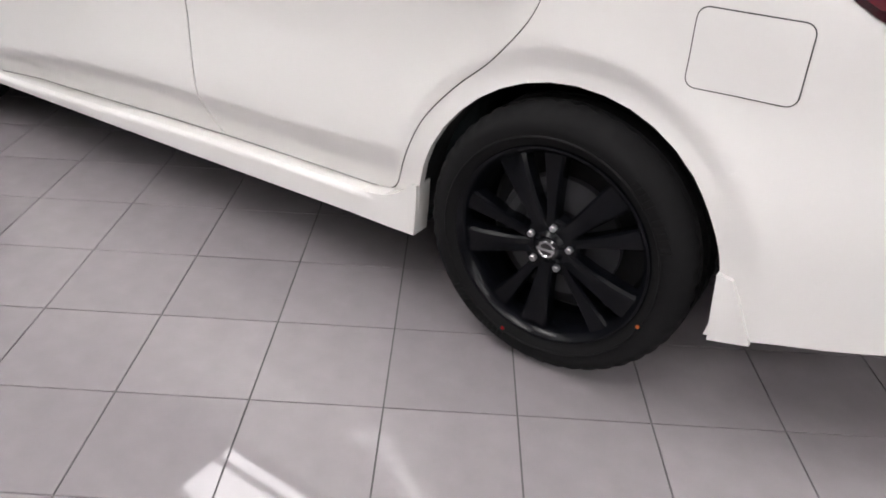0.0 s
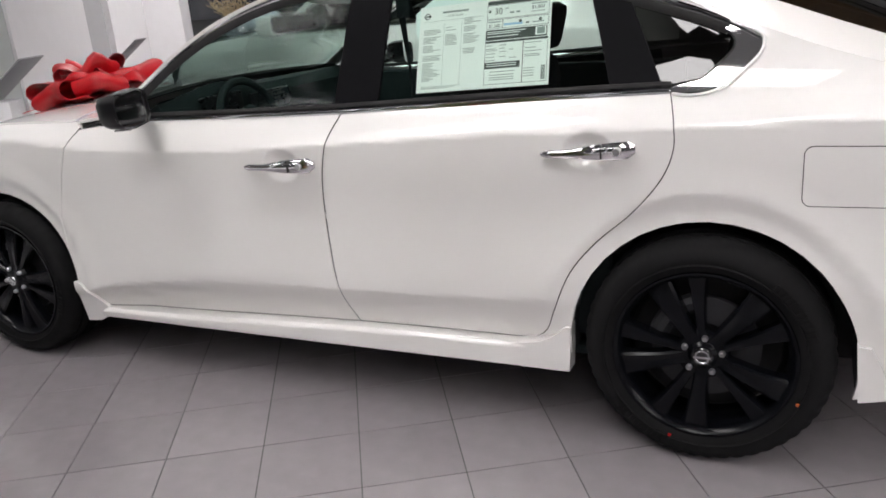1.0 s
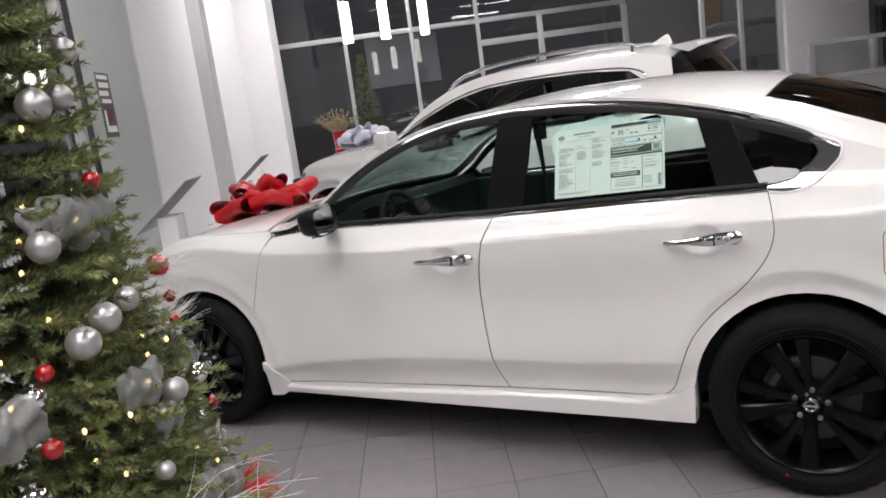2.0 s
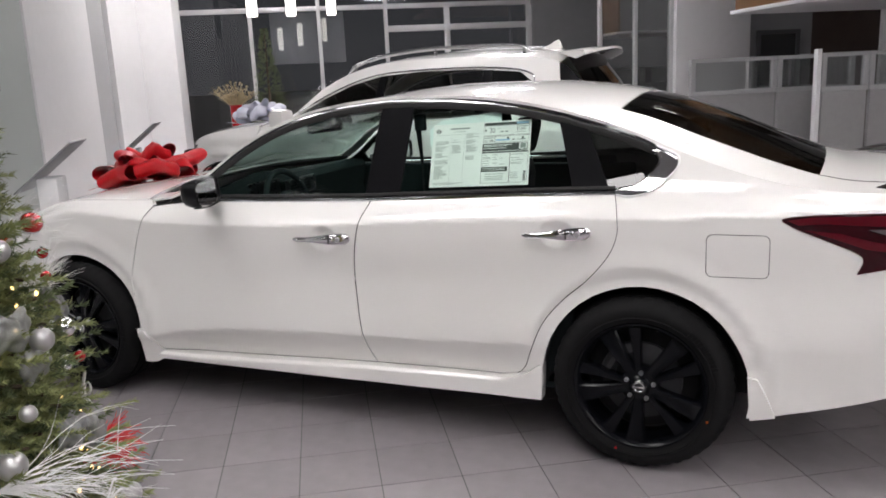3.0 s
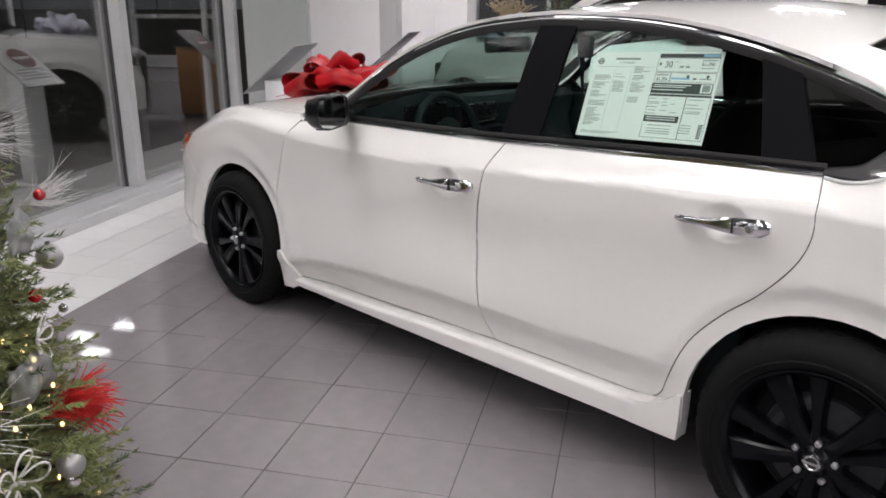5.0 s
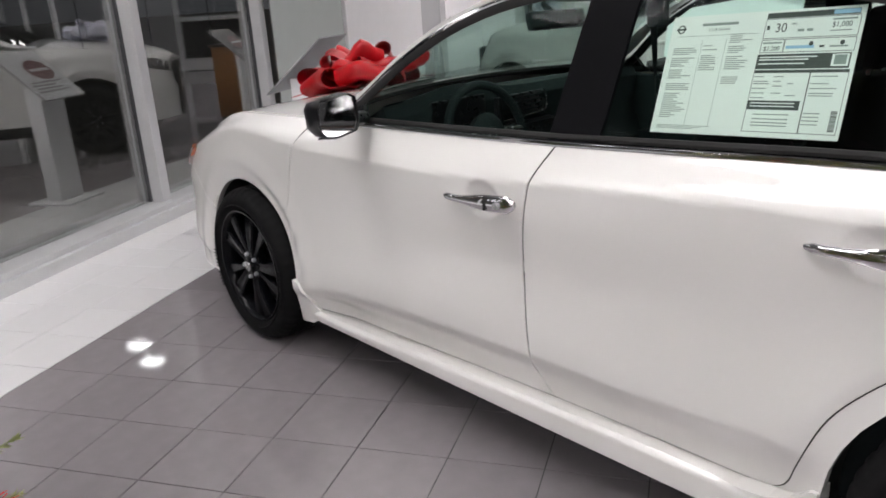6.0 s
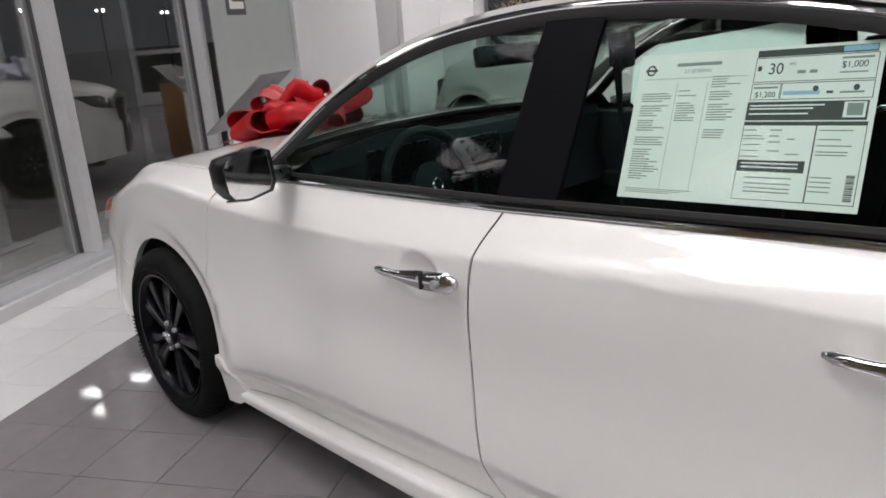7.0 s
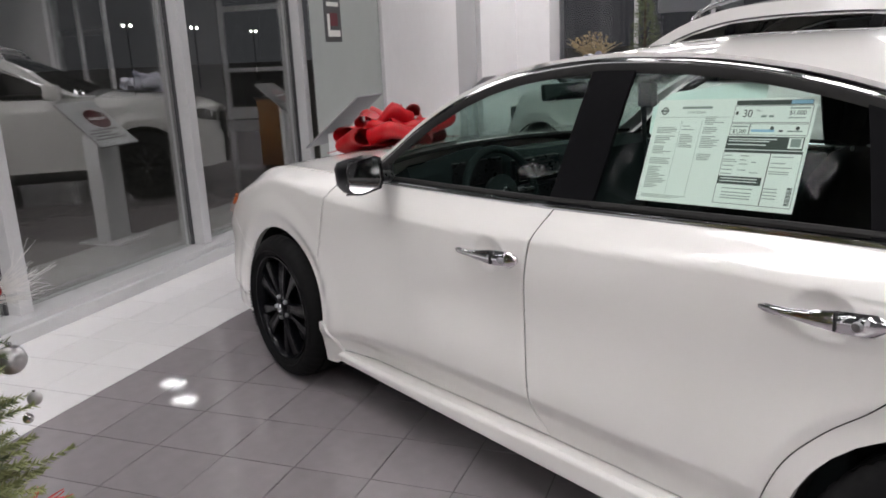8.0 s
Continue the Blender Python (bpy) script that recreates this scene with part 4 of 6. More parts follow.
setting("wall_west", new_box((GLASS_U - 0.15, 10.204, 0), (GLASS_U + 0.05, 12.296, CEILING - 0.002)), WALL_WHITE, "white painted wall between the piers", "wall")
setting("wall_west_end", new_box((GLASS_U - 0.15, 13.154, 0), (GLASS_U + 0.05, 16.5, CEILING - 0.002)), WALL_WHITE, "white painted wall beside the shop front", "wall")
# sheet on the pane beside the pier: a grey reflection painted as colour
setting("window_film", new_box((GLASS_U + 0.0235, 5.058, 0.112), (GLASS_U + 0.0255, 6.56, 3.2)), REFLECTION_GREY, "grey sheet on a window pane, coloured as a pale reflection in it", "window film")

# far shop front
bm = bmesh.new()
for u in (-4.0, -2.36, -0.88, 0.60):
    box(bm, (u - 0.04, FAR_V - 0.06, 0), (u + 0.04, FAR_V + 0.06, CEILING - 0.002), 0.004)
for z in (3.10, 4.4):
    box(bm, (-3.95, FAR_V - 0.045, z), (3.92, FAR_V + 0.05, z + 0.10), 0.003)
for u in (1.98, 3.88):
    box(bm, (u - 0.06, FAR_V - 0.06, 0), (u + 0.06, FAR_V + 0.06, 3.10), 0.004)
box(bm, (0.65, FAR_V - 0.05, 2.60), (3.85, FAR_V + 0.05, 2.73), 0.003)
box(bm, (0.65, FAR_V - 0.05, 1.16), (3.85, FAR_V + 0.05, 1.26), 0.003)
box(bm, (0.65, FAR_V - 0.05, 0.02), (3.85, FAR_V + 0.05, 0.30), 0.003)
setting("shop_front_frame", bm, ALU, "silver aluminium frame of the far shop front", "window frame")
setting("window_11", new_box((-3.95, FAR_V - 0.004, 0.05), (3.9, FAR_V + 0.004, CEILING)), FAR_GLASS, "dark far shop front glass", "window")
setting("wall_north", new_box((3.95, FAR_V - 0.1, 0), (12.7, FAR_V + 0.15, CEILING)), GREY_WALL, "grey far wall", "wall")

# floor tiles: a lattice of squares; the nearest are pieces, the rest one sheet of stuff
def tile_mesh(name, s):
    bm = bmesh.new()
    box(bm, (0.002, 0.002, -0.006), (s - 0.002, s - 0.002, 0.0), 0)
    me = bpy.data.meshes.new(name)
    bm.to_mesh(me)
    bm.free()
    return me


one, white = tile_mesh("tile", T), tile_mesh("tile", T)
one.materials.append(TILE)
white.materials.append(TILE_WHITE)
rest, rest_white = bmesh.new(), bmesh.new()
near = 0
for i in range(-4, 52):
    for j in range(-38, 53):
        u, v = EDGE_U + i * T, OFF_V + j * T
        if u < -4.16 - T or v > 16:
            continue
        pale = i < 0
        if -4.2 < u < 0.9 and -2.4 < v < 3.6 and near < 300 and not (u > -1.6 and v > 1.0) and not (pale and v < -0.6):
            ob = new("tile", white if pale else one)
            ob.parent = floor_bed
            ob.matrix_local = pose(u, v, 0)
            near += 1
        else:
            bmq = rest_white if pale else rest
            x0, x1, y0, y1 = u + 0.002, u + T - 0.002, v + 0.002, v + T - 0.002
            vs = [bmq.verts.new(c) for c in ((x0, y0, 0), (x1, y0, 0), (x1, y1, 0), (x0, y1, 0))]
            lo = [bmq.verts.new((c.co.x, c.co.y, -0.005)) for c in vs]
            bmq.faces.new(vs)
            for k in range(4):
                bmq.faces.new((vs[k], lo[k], lo[(k + 1) % 4], vs[(k + 1) % 4]))
ob = part("tile", rest, TILE, floor_bed, smooth=False)
ob["kind"] = "stuff"
ob = part("tile", rest_white, TILE_WHITE, floor_bed, smooth=False)
ob["kind"] = "stuff"

# outside
setting("ground", new_box((-400, -400, -0.30), (400, 400, -0.10)), ASPHALT, "brown-grey paved lot outside at night", "ground")
setting("window_blind", new_box((-1.95, FAR_V + 0.12, 2.0), (-0.33, FAR_V + 0.14, 3.09)), GREY_FRAME, "pale grey blind behind the far glass", "blind")


# ---- sedan: fittings ----
def grip(x0, x1, z0, z1):
    """A chrome pull handle, thin at its front end and broad at the back."""
    bm = bmesh.new()
    n, prev = 14, None
    for i in range(n + 1):
        t = i / n
        x, z = x0 + (x1 - x0) * t, z0 + (z1 - z0) * t
        w = 0.0105 + 0.0130 * smoothstep((t - 0.25) / 0.5)
        d = 0.008 + 0.004 * smoothstep((t - 0.3) / 0.5)
        if i in (0, n):
            w, d = w * 0.45, d * 0.45
        y = SIDE(x, z) * 0 + 0.010 - 0.022 * math.sin(math.pi * min(max(t, 0.02), 0.98)) ** 0.5
        ring = [bm.verts.new((x, y + d * math.cos(a), z + w * math.sin(a))) for a in [2 * math.pi * k / 12 for k in range(12)]]
        if prev:
            for k in range(12):
                bm.faces.new((prev[k], prev[(k + 1) % 12], ring[(k + 1) % 12], ring[k]))
        else:
            bm.faces.new(ring[::-1])
        prev = ring
    bm.faces.new(prev)
    return bm


for x0, x1, z0, z1 in ((-1.462, -1.185, 0.841, 0.852), (-0.437, -0.178, 0.893, 0.907)):
    h = part("door_handle", grip(x0, x1, z0, z1), CHROME, sedan, "chrome door handle")
    c = bmesh.new()
    lathe(c, [(0.0005, -0.003), (0.0085, -0.003), (0.010, 0.0), (0.010, 0.008)], 20, Matrix.Translation((x1 - 0.045, -0.022, z1 - 0.002)))
    part("lock_barrel", c, STEEL, h)
    box_bm = bmesh.new()
    box(box_bm, (x1 - 0.088, -0.0255, z1 - 0.020), (x1 - 0.084, -0.008, z1 + 0.018), 0.0005)
    part("handle_joint", box_bm, TRIM_BLACK, h)
    bm = grip(x0, x1, z0, z1)
    bm.transform(Matrix.Translation((0, 2 * YC, 0)) @ Matrix.Diagonal((1, -1, 1, 1)))
    part("door_handle", bm, CHROME, sedan, "chrome door handle")

# door mirrors
for sgn in (1, -1):
    def side_of(bm):
        if sgn < 0:
            bm.transform(Matrix.Translation((0, 2 * YC, 0)) @ Matrix.Diagonal((1, -1, 1, 1)))
        return bm
    bm = bmesh.new()
    outline = [(-0.168, 1.015), (-0.173, 1.080), (-0.160, 1.102), (-0.06, 1.120), (-0.036, 1.110), (-0.032, 1.03), (-0.045, 1.004), (-0.11, 0.990), (-0.152, 0.996)]
    cy, cz_ = -0.102, 1.056
    prev = None
    for x, s in ((-1.915, 0.40), (-1.908, 0.66), (-1.885, 0.88), (-1.855, 0.98), (-1.815, 1.0), (-1.795, 0.97), (-1.797, 0.93), (-1.812, 0.905)):
        ring = [bm.verts.new((x + 0.08 * (y - cy) * (0.3 if x < -1.9 else 1.0) - (0.0 if x < -1.83 else 0.06 * (z - cz_)), cy + (y - cy) * s, cz_ + (z - cz_) * s)) for y, z in outline]
        if prev:
            for k in range(len(ring)):
                bm.faces.new((prev[k], prev[(k + 1) % len(ring)], ring[(k + 1) % len(ring)], ring[k]))
        else:
            bm.faces.new(ring)
        prev = ring
    mirror = part("door_mirror", side_of(bm), SATIN_BLACK, sedan, "black door mirror", angle=0.9)
    bm = bmesh.new()
    bm.faces.new([bm.verts.new((-1.806 + 0.08 * (y - cy) - 0.06 * (z - cz_), cy + (y - cy) * 0.915, cz_ + (z - cz_) * 0.915)) for y, z in outline])
    bmesh.ops.inset_region(bm, faces=bm.faces[:], thickness=0.006, depth=0.002)
    part("mirror_glass", side_of(bm), CHROME, mirror, "mirror glass")
    bm = sweep(bmesh.new(), [(-1.86, -0.06, 1.04), (-1.90, 0.02, 1.025), (-1.97, 0.10, 1.01)], 0.030, 10, 0.8)
    part("mirror_arm", side_of(bm), SATIN_BLACK, mirror)
    bm = sweep(bmesh.new(), [(-1.838, -0.155, 0.992), (-1.828, -0.10, 0.986), (-1.835, -0.045, 1.0)], 0.004, 8, 0.8)
    part("mirror_trim", side_of(bm), SILVER_TRIM, mirror, "bright lower edge")

# trunk spoiler
bm = bmesh.new()
prev = None
for i in range(33):
    s = -1 + 2 * i / 32
    a = abs(s)
    y = YC + s * 0.655
    xl, xt = 0.915 - 0.17 * a ** 5, 1.050 - 0.07 * a ** 3 - 0.02 * a ** 12
    z = 1.102 - 0.052 * a ** 4
    th = 0.016 * (1 - 0.75 * a ** 10)
    ring = [bm.verts.new(p) for p in ((xl, y, z - 0.002), (xl + 0.03, y, z + th * 0.7), ((xl + xt) / 2, y, z + th), (xt, y, z + th * 1.5), (xt + 0.004, y, z + th * 0.9), (xt - 0.02, y, z - th), ((xl + xt) / 2, y, z - th * 1.1), (xl + 0.02, y, z - th))]
    if prev:
        for k in range(8):
            bm.faces.new((prev[k], prev[(k + 1) % 8], ring[(k + 1) % 8], ring[k]))
    else:
        bm.faces.new(ring)
    prev = ring
bm.faces.new(prev)
spoiler = part("spoiler", bm, GLOSS_BLACK, sedan, "gloss black trunk spoiler", angle=0.9)
for y in (YC - 0.5, YC, YC + 0.5):
    part("spoiler_foot", new_box((0.93, y - 0.05, 1.045), (1.0, y + 0.05, 1.112), 0.01), GLOSS_BLACK, spoiler)

# trunk lid seam
for far in (False, True):
    line = [SHELL(0.55 + 0.042 * k, 0.2 if not far else 1.8) for k in range(11)]
    part("lid_seam", sweep(bmesh.new(), [(x, y, z + 0.0006) for x, y, z in line], 0.0016, 6), TRIM_BLACK, sedan)

# interior
bm = bmesh.new()
prev = None
for i in range(17):
    y = 0.20 + (2 * YC - 0.40) * i / 16
    q = abs(y - YC) / 0.72
    hump = 0.045 * math.exp(-((y - 0.53) / 0.19) ** 2)
    pts = [(-2.35 + 0.12 * q * q, 0.955), (-2.17 + 0.12 * q * q, 1.015 - 0.02 * q), (-2.05 + 0.08 * q, 1.035 + hump * 0.6), (-1.985, 1.025 + hump), (-1.96, 0.985 + hump * 0.3), (-1.985, 0.86), (-1.93, 0.72), (-2.0, 0.60), (-2.35, 0.60)]
    ring = [bm.verts.new((x, y, z)) for x, z in pts]
    if prev:
        for k in range(len(ring)):
            bm.faces.new((prev[k], prev[(k + 1) % len(ring)], ring[(k + 1) % len(ring)], ring[k]))
    else:
        bm.faces.new(ring)
    prev = ring
bm.faces.new(prev)
dash = part("dashboard", bm, INTERIOR, sedan, "charcoal dashboard")
VENT = pose(-1.955, 0.855, 0.955, 0, 0, 6)
part("vent_panel", new_box((-0.02, -0.15, -0.042), (0.004, 0.15, 0.042), 0.006, VENT), SATIN_BLACK, dash)
part("vent_trim", sweep(bmesh.new(), [VENT @ Vector(q) for q in spl([(0.008, 0.128, 0.042), (0.009, 0.148, 0.004), (0.009, 0.144, -0.030), (0.008, 0.125, -0.041), (0.008, 0.0, -0.046)], 5)], 0.0045, 8), SILVER_TRIM, dash, "satin silver trim")
part("vent_trim", sweep(bmesh.new(), [VENT @ Vector(q) for q in spl([(0.008, 0.0, -0.046), (0.008, -0.115, -0.048), (0.008, -0.132, -0.040), (0.008, -0.150, 0.030)], 5)], 0.003, 8), SILVER_TRIM, dash, "satin silver trim")
for d in (-0.072, 0.064):
    for k in range(4):
        part("vent_slat", new_box((0.004, d - 0.055, -0.027 + 0.017 * k), (0.009, d + 0.055, -0.022 + 0.017 * k), 0.001, VENT), INTERIOR, dash)
part("centre_stack", new_box((-2.0, YC - 0.14, 0.62), (-1.925, YC + 0.14, 0.885), 0.02), SATIN_BLACK, dash)
part("instrument_panel", new_box((-1.975, 0.40, 0.92), (-1.955, 0.66, 1.02), 0.01), SATIN_BLACK, dash)
# steering wheel
W = pose(-1.82, 0.53, 0.900, 0, 74, 0)
bm = bmesh.new()
ring = [W @ Vector((0.176 * math.cos(a), 0.176 * math.sin(a), 0.0)) for a in [2 * math.pi * k / 40 for k in range(40)]]
sweep(bm, ring, 0.016, 10, 1.0, closed=True, up=(1, 0, 0.3))
steer = part("steering_wheel", bm, INTERIOR, sedan, "black steering wheel with silver switches")
bm = bmesh.new()
lathe(bm, [(0.0005, 0.03), (0.05, 0.028), (0.075, 0.012), (0.07, -0.02), (0.03, -0.06), (0.025, -0.25)], 28, W @ pose(0, 0, 0, 90))
part("steering_hub", bm, INTERIOR, steer)
for a in (180, 0, 270):
    d = Vector((math.cos(radians(a + 90)), math.sin(radians(a + 90)), 0))
    part("steering_spoke", sweep(bmesh.new(), [W @ (d * 0.06), W @ (d * 0.12 + Vector((0, 0, 0.008))), W @ (d * 0.170)], 0.014, 8, 0.5), SATIN_BLACK, steer)
for d in (-0.085, 0.085):
    part("spoke_switch", new_box((-0.012, d - 0.018, 0.012), (0.012, d + 0.018, 0.020), 0.003, W), SILVER_TRIM, steer)
bm = lathe(bmesh.new(), [(0.016, 0.030), (0.018, 0.033), (0.021, 0.030)], 24, W @ pose(0, 0, 0, 90))
part("badge", bm, SILVER_TRIM, steer)
# rear-view mirror
bm = bmesh.new()
box(bm, (-0.018, -0.125, -0.034), (0.018, 0.125, 0.034), 0.014, pose(-1.80, YC - 0.02, 1.268, 0, -8, -12))
rvm = part("rear_view_mirror", bm, SATIN_BLACK, sedan, "black rear-view mirror")
part("mirror_stem", sweep(bmesh.new(), [(-1.81, YC, 1.28), (-1.86, YC, 1.31), (-1.88, YC, 1.325)], 0.012, 8), SATIN_BLACK, rvm)


def seat(name, x, y, w, parent, lean=14):
    bm = bmesh.new()
    box(bm, (-0.28, -w / 2, 0.34), (0.24, w / 2, 0.50), 0.05, Matrix.Translation((x, y, 0)))
    s = part(name, bm, CLOTH, parent, "charcoal cloth seat")
    bm = bmesh.new()
    prev = None
    for z, hw, d in ((0.0, 0.9, 0.09), (0.15, 1.0, 0.10), (0.35, 1.0, 0.085), (0.52, 0.85, 0.07), (0.60, 0.55, 0.05), (0.62, 0.3, 0.03)):
        r = [bm.verts.new((math.copysign(abs(math.cos(a)) ** 0.6, math.cos(a)) * d, math.copysign(abs(math.sin(a)) ** 0.6, math.sin(a)) * hw * w / 2, z)) for a in [2 * math.pi * k / 20 for k in range(20)]]
        if prev:
            for k in range(20):
                bm.faces.new((prev[k], prev[(k + 1) % 20], r[(k + 1) % 20], r[k]))
        prev = r
    bm.faces.new(prev)
    bm.transform(pose(x + 0.22, y, 0.46, 0, lean, 0))
    part("backrest", bm, CLOTH, s)
    bm = bmesh.new()
    box(bm, (-0.045, -0.13, 0.66), (0.045, 0.13, 0.85), 0.04, pose(x + 0.22, y, 0.44, 0, lean, 0))
    h = part("headrest", bm, CLOTH, s)
    for k in (-0.06, 0.06):
        part("headrest_post", sweep(bmesh.new(), [pose(x + 0.22, y, 0.44, 0, lean, 0) @ Vector((0, k, 0.58)), pose(x + 0.22, y, 0.44, 0, lean, 0) @ Vector((0, k, 0.70))], 0.006, 8), STEEL, h)
    return s


seat("front_seat", -1.20, 0.53, 0.50, sedan)
seat("front_seat", -1.20, 1.28, 0.50, sedan)
seat("rear_seat", -0.42, 0.55, 0.62, sedan, 20)
seat("rear_seat", -0.42, 1.26, 0.62, sedan, 20)
part("parcel_shelf", new_box((-0.08, 0.36, 0.93), (0.48, 2 * YC - 0.36, 0.96), 0.01), INTERIOR, sedan)
part("cabin_floor", new_box((-2.0, 0.12, 0.245), (0.0, 2 * YC - 0.12, 0.27)), INTERIOR, sedan)
part("console", new_box((-1.85, YC - 0.12, 0.27), (-0.75, YC + 0.12, 0.60), 0.03), INTERIOR, sedan)
for s in (1, -1):
    for x0, x1 in ((-2.2, -1.12), (-1.08, -0.28)):
        y = 0.135 if s > 0 else 2 * YC - 0.135
        bm = bmesh.new()
        box(bm, (x0, min(y, y + s * 0.05), 0.30), (x1, max(y, y + s * 0.05), 0.985), 0.02)
        box(bm, (x0 + 0.25, min(y, y + s * 0.09), 0.68), (x1 - 0.05, max(y, y + s * 0.09), 0.74), 0.02)
        part("door_lining", bm, INTERIOR, sedan)
    # seat belt at the centre pillar
    y = 0.30 if s > 0 else 2 * YC - 0.30
    part("seat_belt", sweep(bmesh.new(), [(-0.985, y + s * 0.01, 1.30), (-0.965, y, 1.10), (-0.955, y - s * 0.03, 0.70)], 0.002, 6, 11.0), INTERIOR, sedan)
    part("belt_guide", new_box((-1.0, min(y, y + s * 0.03), 1.27), (-0.95, max(y, y + s * 0.03), 1.34), 0.01), INTERIOR, sedan)
# wiper
part("wiper", sweep(bmesh.new(), [SHELL(-2.24, 0.12 + 0.1 * k) for k in range(8)], 0.008, 6), TRIM_BLACK, sedan)

# price label behind the rear door glass
slope = Vector((0, 0.44, 1)).normalized()
cx, cz2 = -0.668, 1.184
LBL = Matrix.Translation((cx, SIDE(cx, cz2) + 0.021, cz2)) @ Matrix((( 1, 0, 0, 0), (0, slope.y, -slope.z, 0), (0, slope.z, slope.y, 0), (0, 0, 0, 1))) @ pose(0, 0, 0, 0, 0, 2.3) @ Matrix.Diagonal((1.01, 1.075, 1, 1))
label = thing("price_label", "printed window price label taped inside the rear door glass", "label", LBL)
part("sheet", new_box((-0.205, -0.128, -0.0006), (0.210, 0.122, 0.0)), PAPER, label, "printed paper sheet")
bm = bmesh.new()
bm.faces.new([bm.verts.new((x, y, -0.0022)) for x, y in ((-0.215, 0.04), (-0.222, 0.105), (-0.17, 0.142), (0.085, 0.165), (0.085, 0.12), (0.085, 0.0), (-0.15, 0.0))])
r = bmesh.ops.extrude_face_region(bm, geom=bm.faces[:])
bmesh.ops.translate(bm, vec=(0, 0, -0.0006), verts=[v for v in r["geom"] if isinstance(v, bmesh.types.BMVert)])
part("backing_sheet", bm, PAPER_BACK, label, "plain backing sheet")


def bar(x0, y0, x1, y1, material, h=0.0002, name="print_bar"):
    return part(name, new_box((x0, y0, 0.0), (x1, y1, h)), material, label)


def ring_box(x0, y0, x1, y1, w=0.0011):
    bm = bmesh.new()
    for a in ((x0, y0, x1, y0 + w), (x0, y1 - w, x1, y1), (x0, y0 + w, x0 + w, y1 - w), (x1 - w, y0 + w, x1, y1 - w)):
        box(bm, (a[0], a[1], 0), (a[2], a[3], 0.00022))
    return part("print_frame", bm, INK, label)


rng = random.Random(5)
for x0, x1, ytop, ybot in ((-0.190, -0.130, 0.052, -0.095), (-0.118, -0.078, 0.056, 0.005), (-0.058, -0.006, 0.078, -0.028)):
    y = ytop
    while y > ybot:
        if rng.random() < 0.85:
            bar(x0, y, x0 + (x1 - x0) * rng.uniform(0.45, 1.0), y + 0.0018, INK_GREY)
        y -= 0.0042
bm = lathe(bmesh.new(), [(0.0065, 0.0), (0.0065, 0.0003), (0.0095, 0.0003), (0.0095, 0.0)], 24, Matrix.Translation((-0.180, 0.094, 0)) @ pose(0, 0, 0, 90))
box(bm, (-0.192, 0.092, 0.0), (-0.168, 0.096, 0.0003))
part("print_mark", bm, INK, label)
bar(-0.130, 0.099, -0.046, 0.1045, INK_GREY)
word("2.5 SR SEDAN", 0.0085, INK_GREY, label, pose(-0.088, 0.090, 0.0002))
bar(-0.190, 0.078, 0.005, 0.0788, INK_GREY)
for x in (-0.123, -0.066):
    bar(x, -0.11, x + 0.0007, 0.07, INK_GREY)
for k in range(3):
    bar(-0.190, -0.112 - 0.003 * k, -0.190 + 0.13 - 0.02 * k, -0.1108 - 0.003 * k, INK_GREY)
# fuel economy block
bar(0.016, 0.106, 0.200, 0.117, INK)
bar(0.150, 0.108, 0.199, 0.116, INK_BLUE, 0.0004)
ring_box(0.015, 0.066, 0.203, 0.105)
word("30", 0.025, INK, label, pose(0.050, 0.086, 0.0003))
bar(0.020, 0.084, 0.026, 0.092, INK)
word("MPG", 0.006, INK_GREY, label, pose(0.076, 0.093, 0.0003))
word("$1,000", 0.014, INK, label, pose(0.170, 0.088, 0.0003))
bar(0.150, 0.097, 0.196, 0.100, INK_GREY)
bar(0.150, 0.076, 0.190, 0.078, INK_GREY)
bar(0.085, 0.078, 0.098, 0.083, INK_GREY)
bar(0.104, 0.078, 0.116, 0.083, INK_GREY)
ring_box(0.015, 0.038, 0.063, 0.064)
word("$1,200", 0.0125, INK, label, pose(0.039, 0.046, 0.0003))
bar(0.019, 0.056, 0.058, 0.059, INK_GREY)
ring_box(0.064, 0.038, 0.203, 0.064)
bar(0.068, 0.045, 0.125, 0.051, INK_BLUE)
bar(0.135, 0.046, 0.145, 0.050, INK)
bar(0.155, 0.046, 0.190, 0.049, INK_GREY)
for x in (0.118, 0.178):
    part("print_dot", lathe(bmesh.new(), [(0.0003, 0.0004), (0.0045, 0.0004), (0.0045, 0.0)], 16, Matrix.Translation((x, 0.054, 0)) @ pose(0, 0, 0, 90)), INK, label)
bar(0.013, 0.006, 0.200, 0.035, INK)
bar(0.165, 0.010, 0.197, 0.033, PAPER, 0.0004)
bar(0.170, 0.013, 0.193, 0.031, INK_GREY, 0.0006)
for y in (0.028, 0.023, 0.015):
    bar(0.018, y, 0.018 + rng.uniform(0.07, 0.12), y + 0.0022, PAPER, 0.0004)
# parts and safety block
ring_box(0.013, -0.118, 0.130, 0.004)
ring_box(0.130, -0.118, 0.203, 0.004)
bar(0.013, -0.002, 0.203, 0.004, INK)
y = -0.010
while y > -0.056:
    for x0, x1 in ((0.016, 0.052), (0.058, 0.080), (0.088, 0.112), (0.135, 0.190)):
        if rng.random() < 0.6:
            bar(x0, y, x0 + (x1 - x0) * rng.uniform(0.5, 1), y + 0.0018, INK_GREY)
    y -= 0.0046
bar(0.014, -0.074, 0.122, -0.056, INK)
for y in (-0.062, -0.068):
    bar(0.020, y, 0.112, y + 0.002, PAPER, 0.0004)
for y in (-0.084, -0.093, -0.100, -0.106):
    bar(0.030, y, 0.105, y + 0.002, INK_GREY)
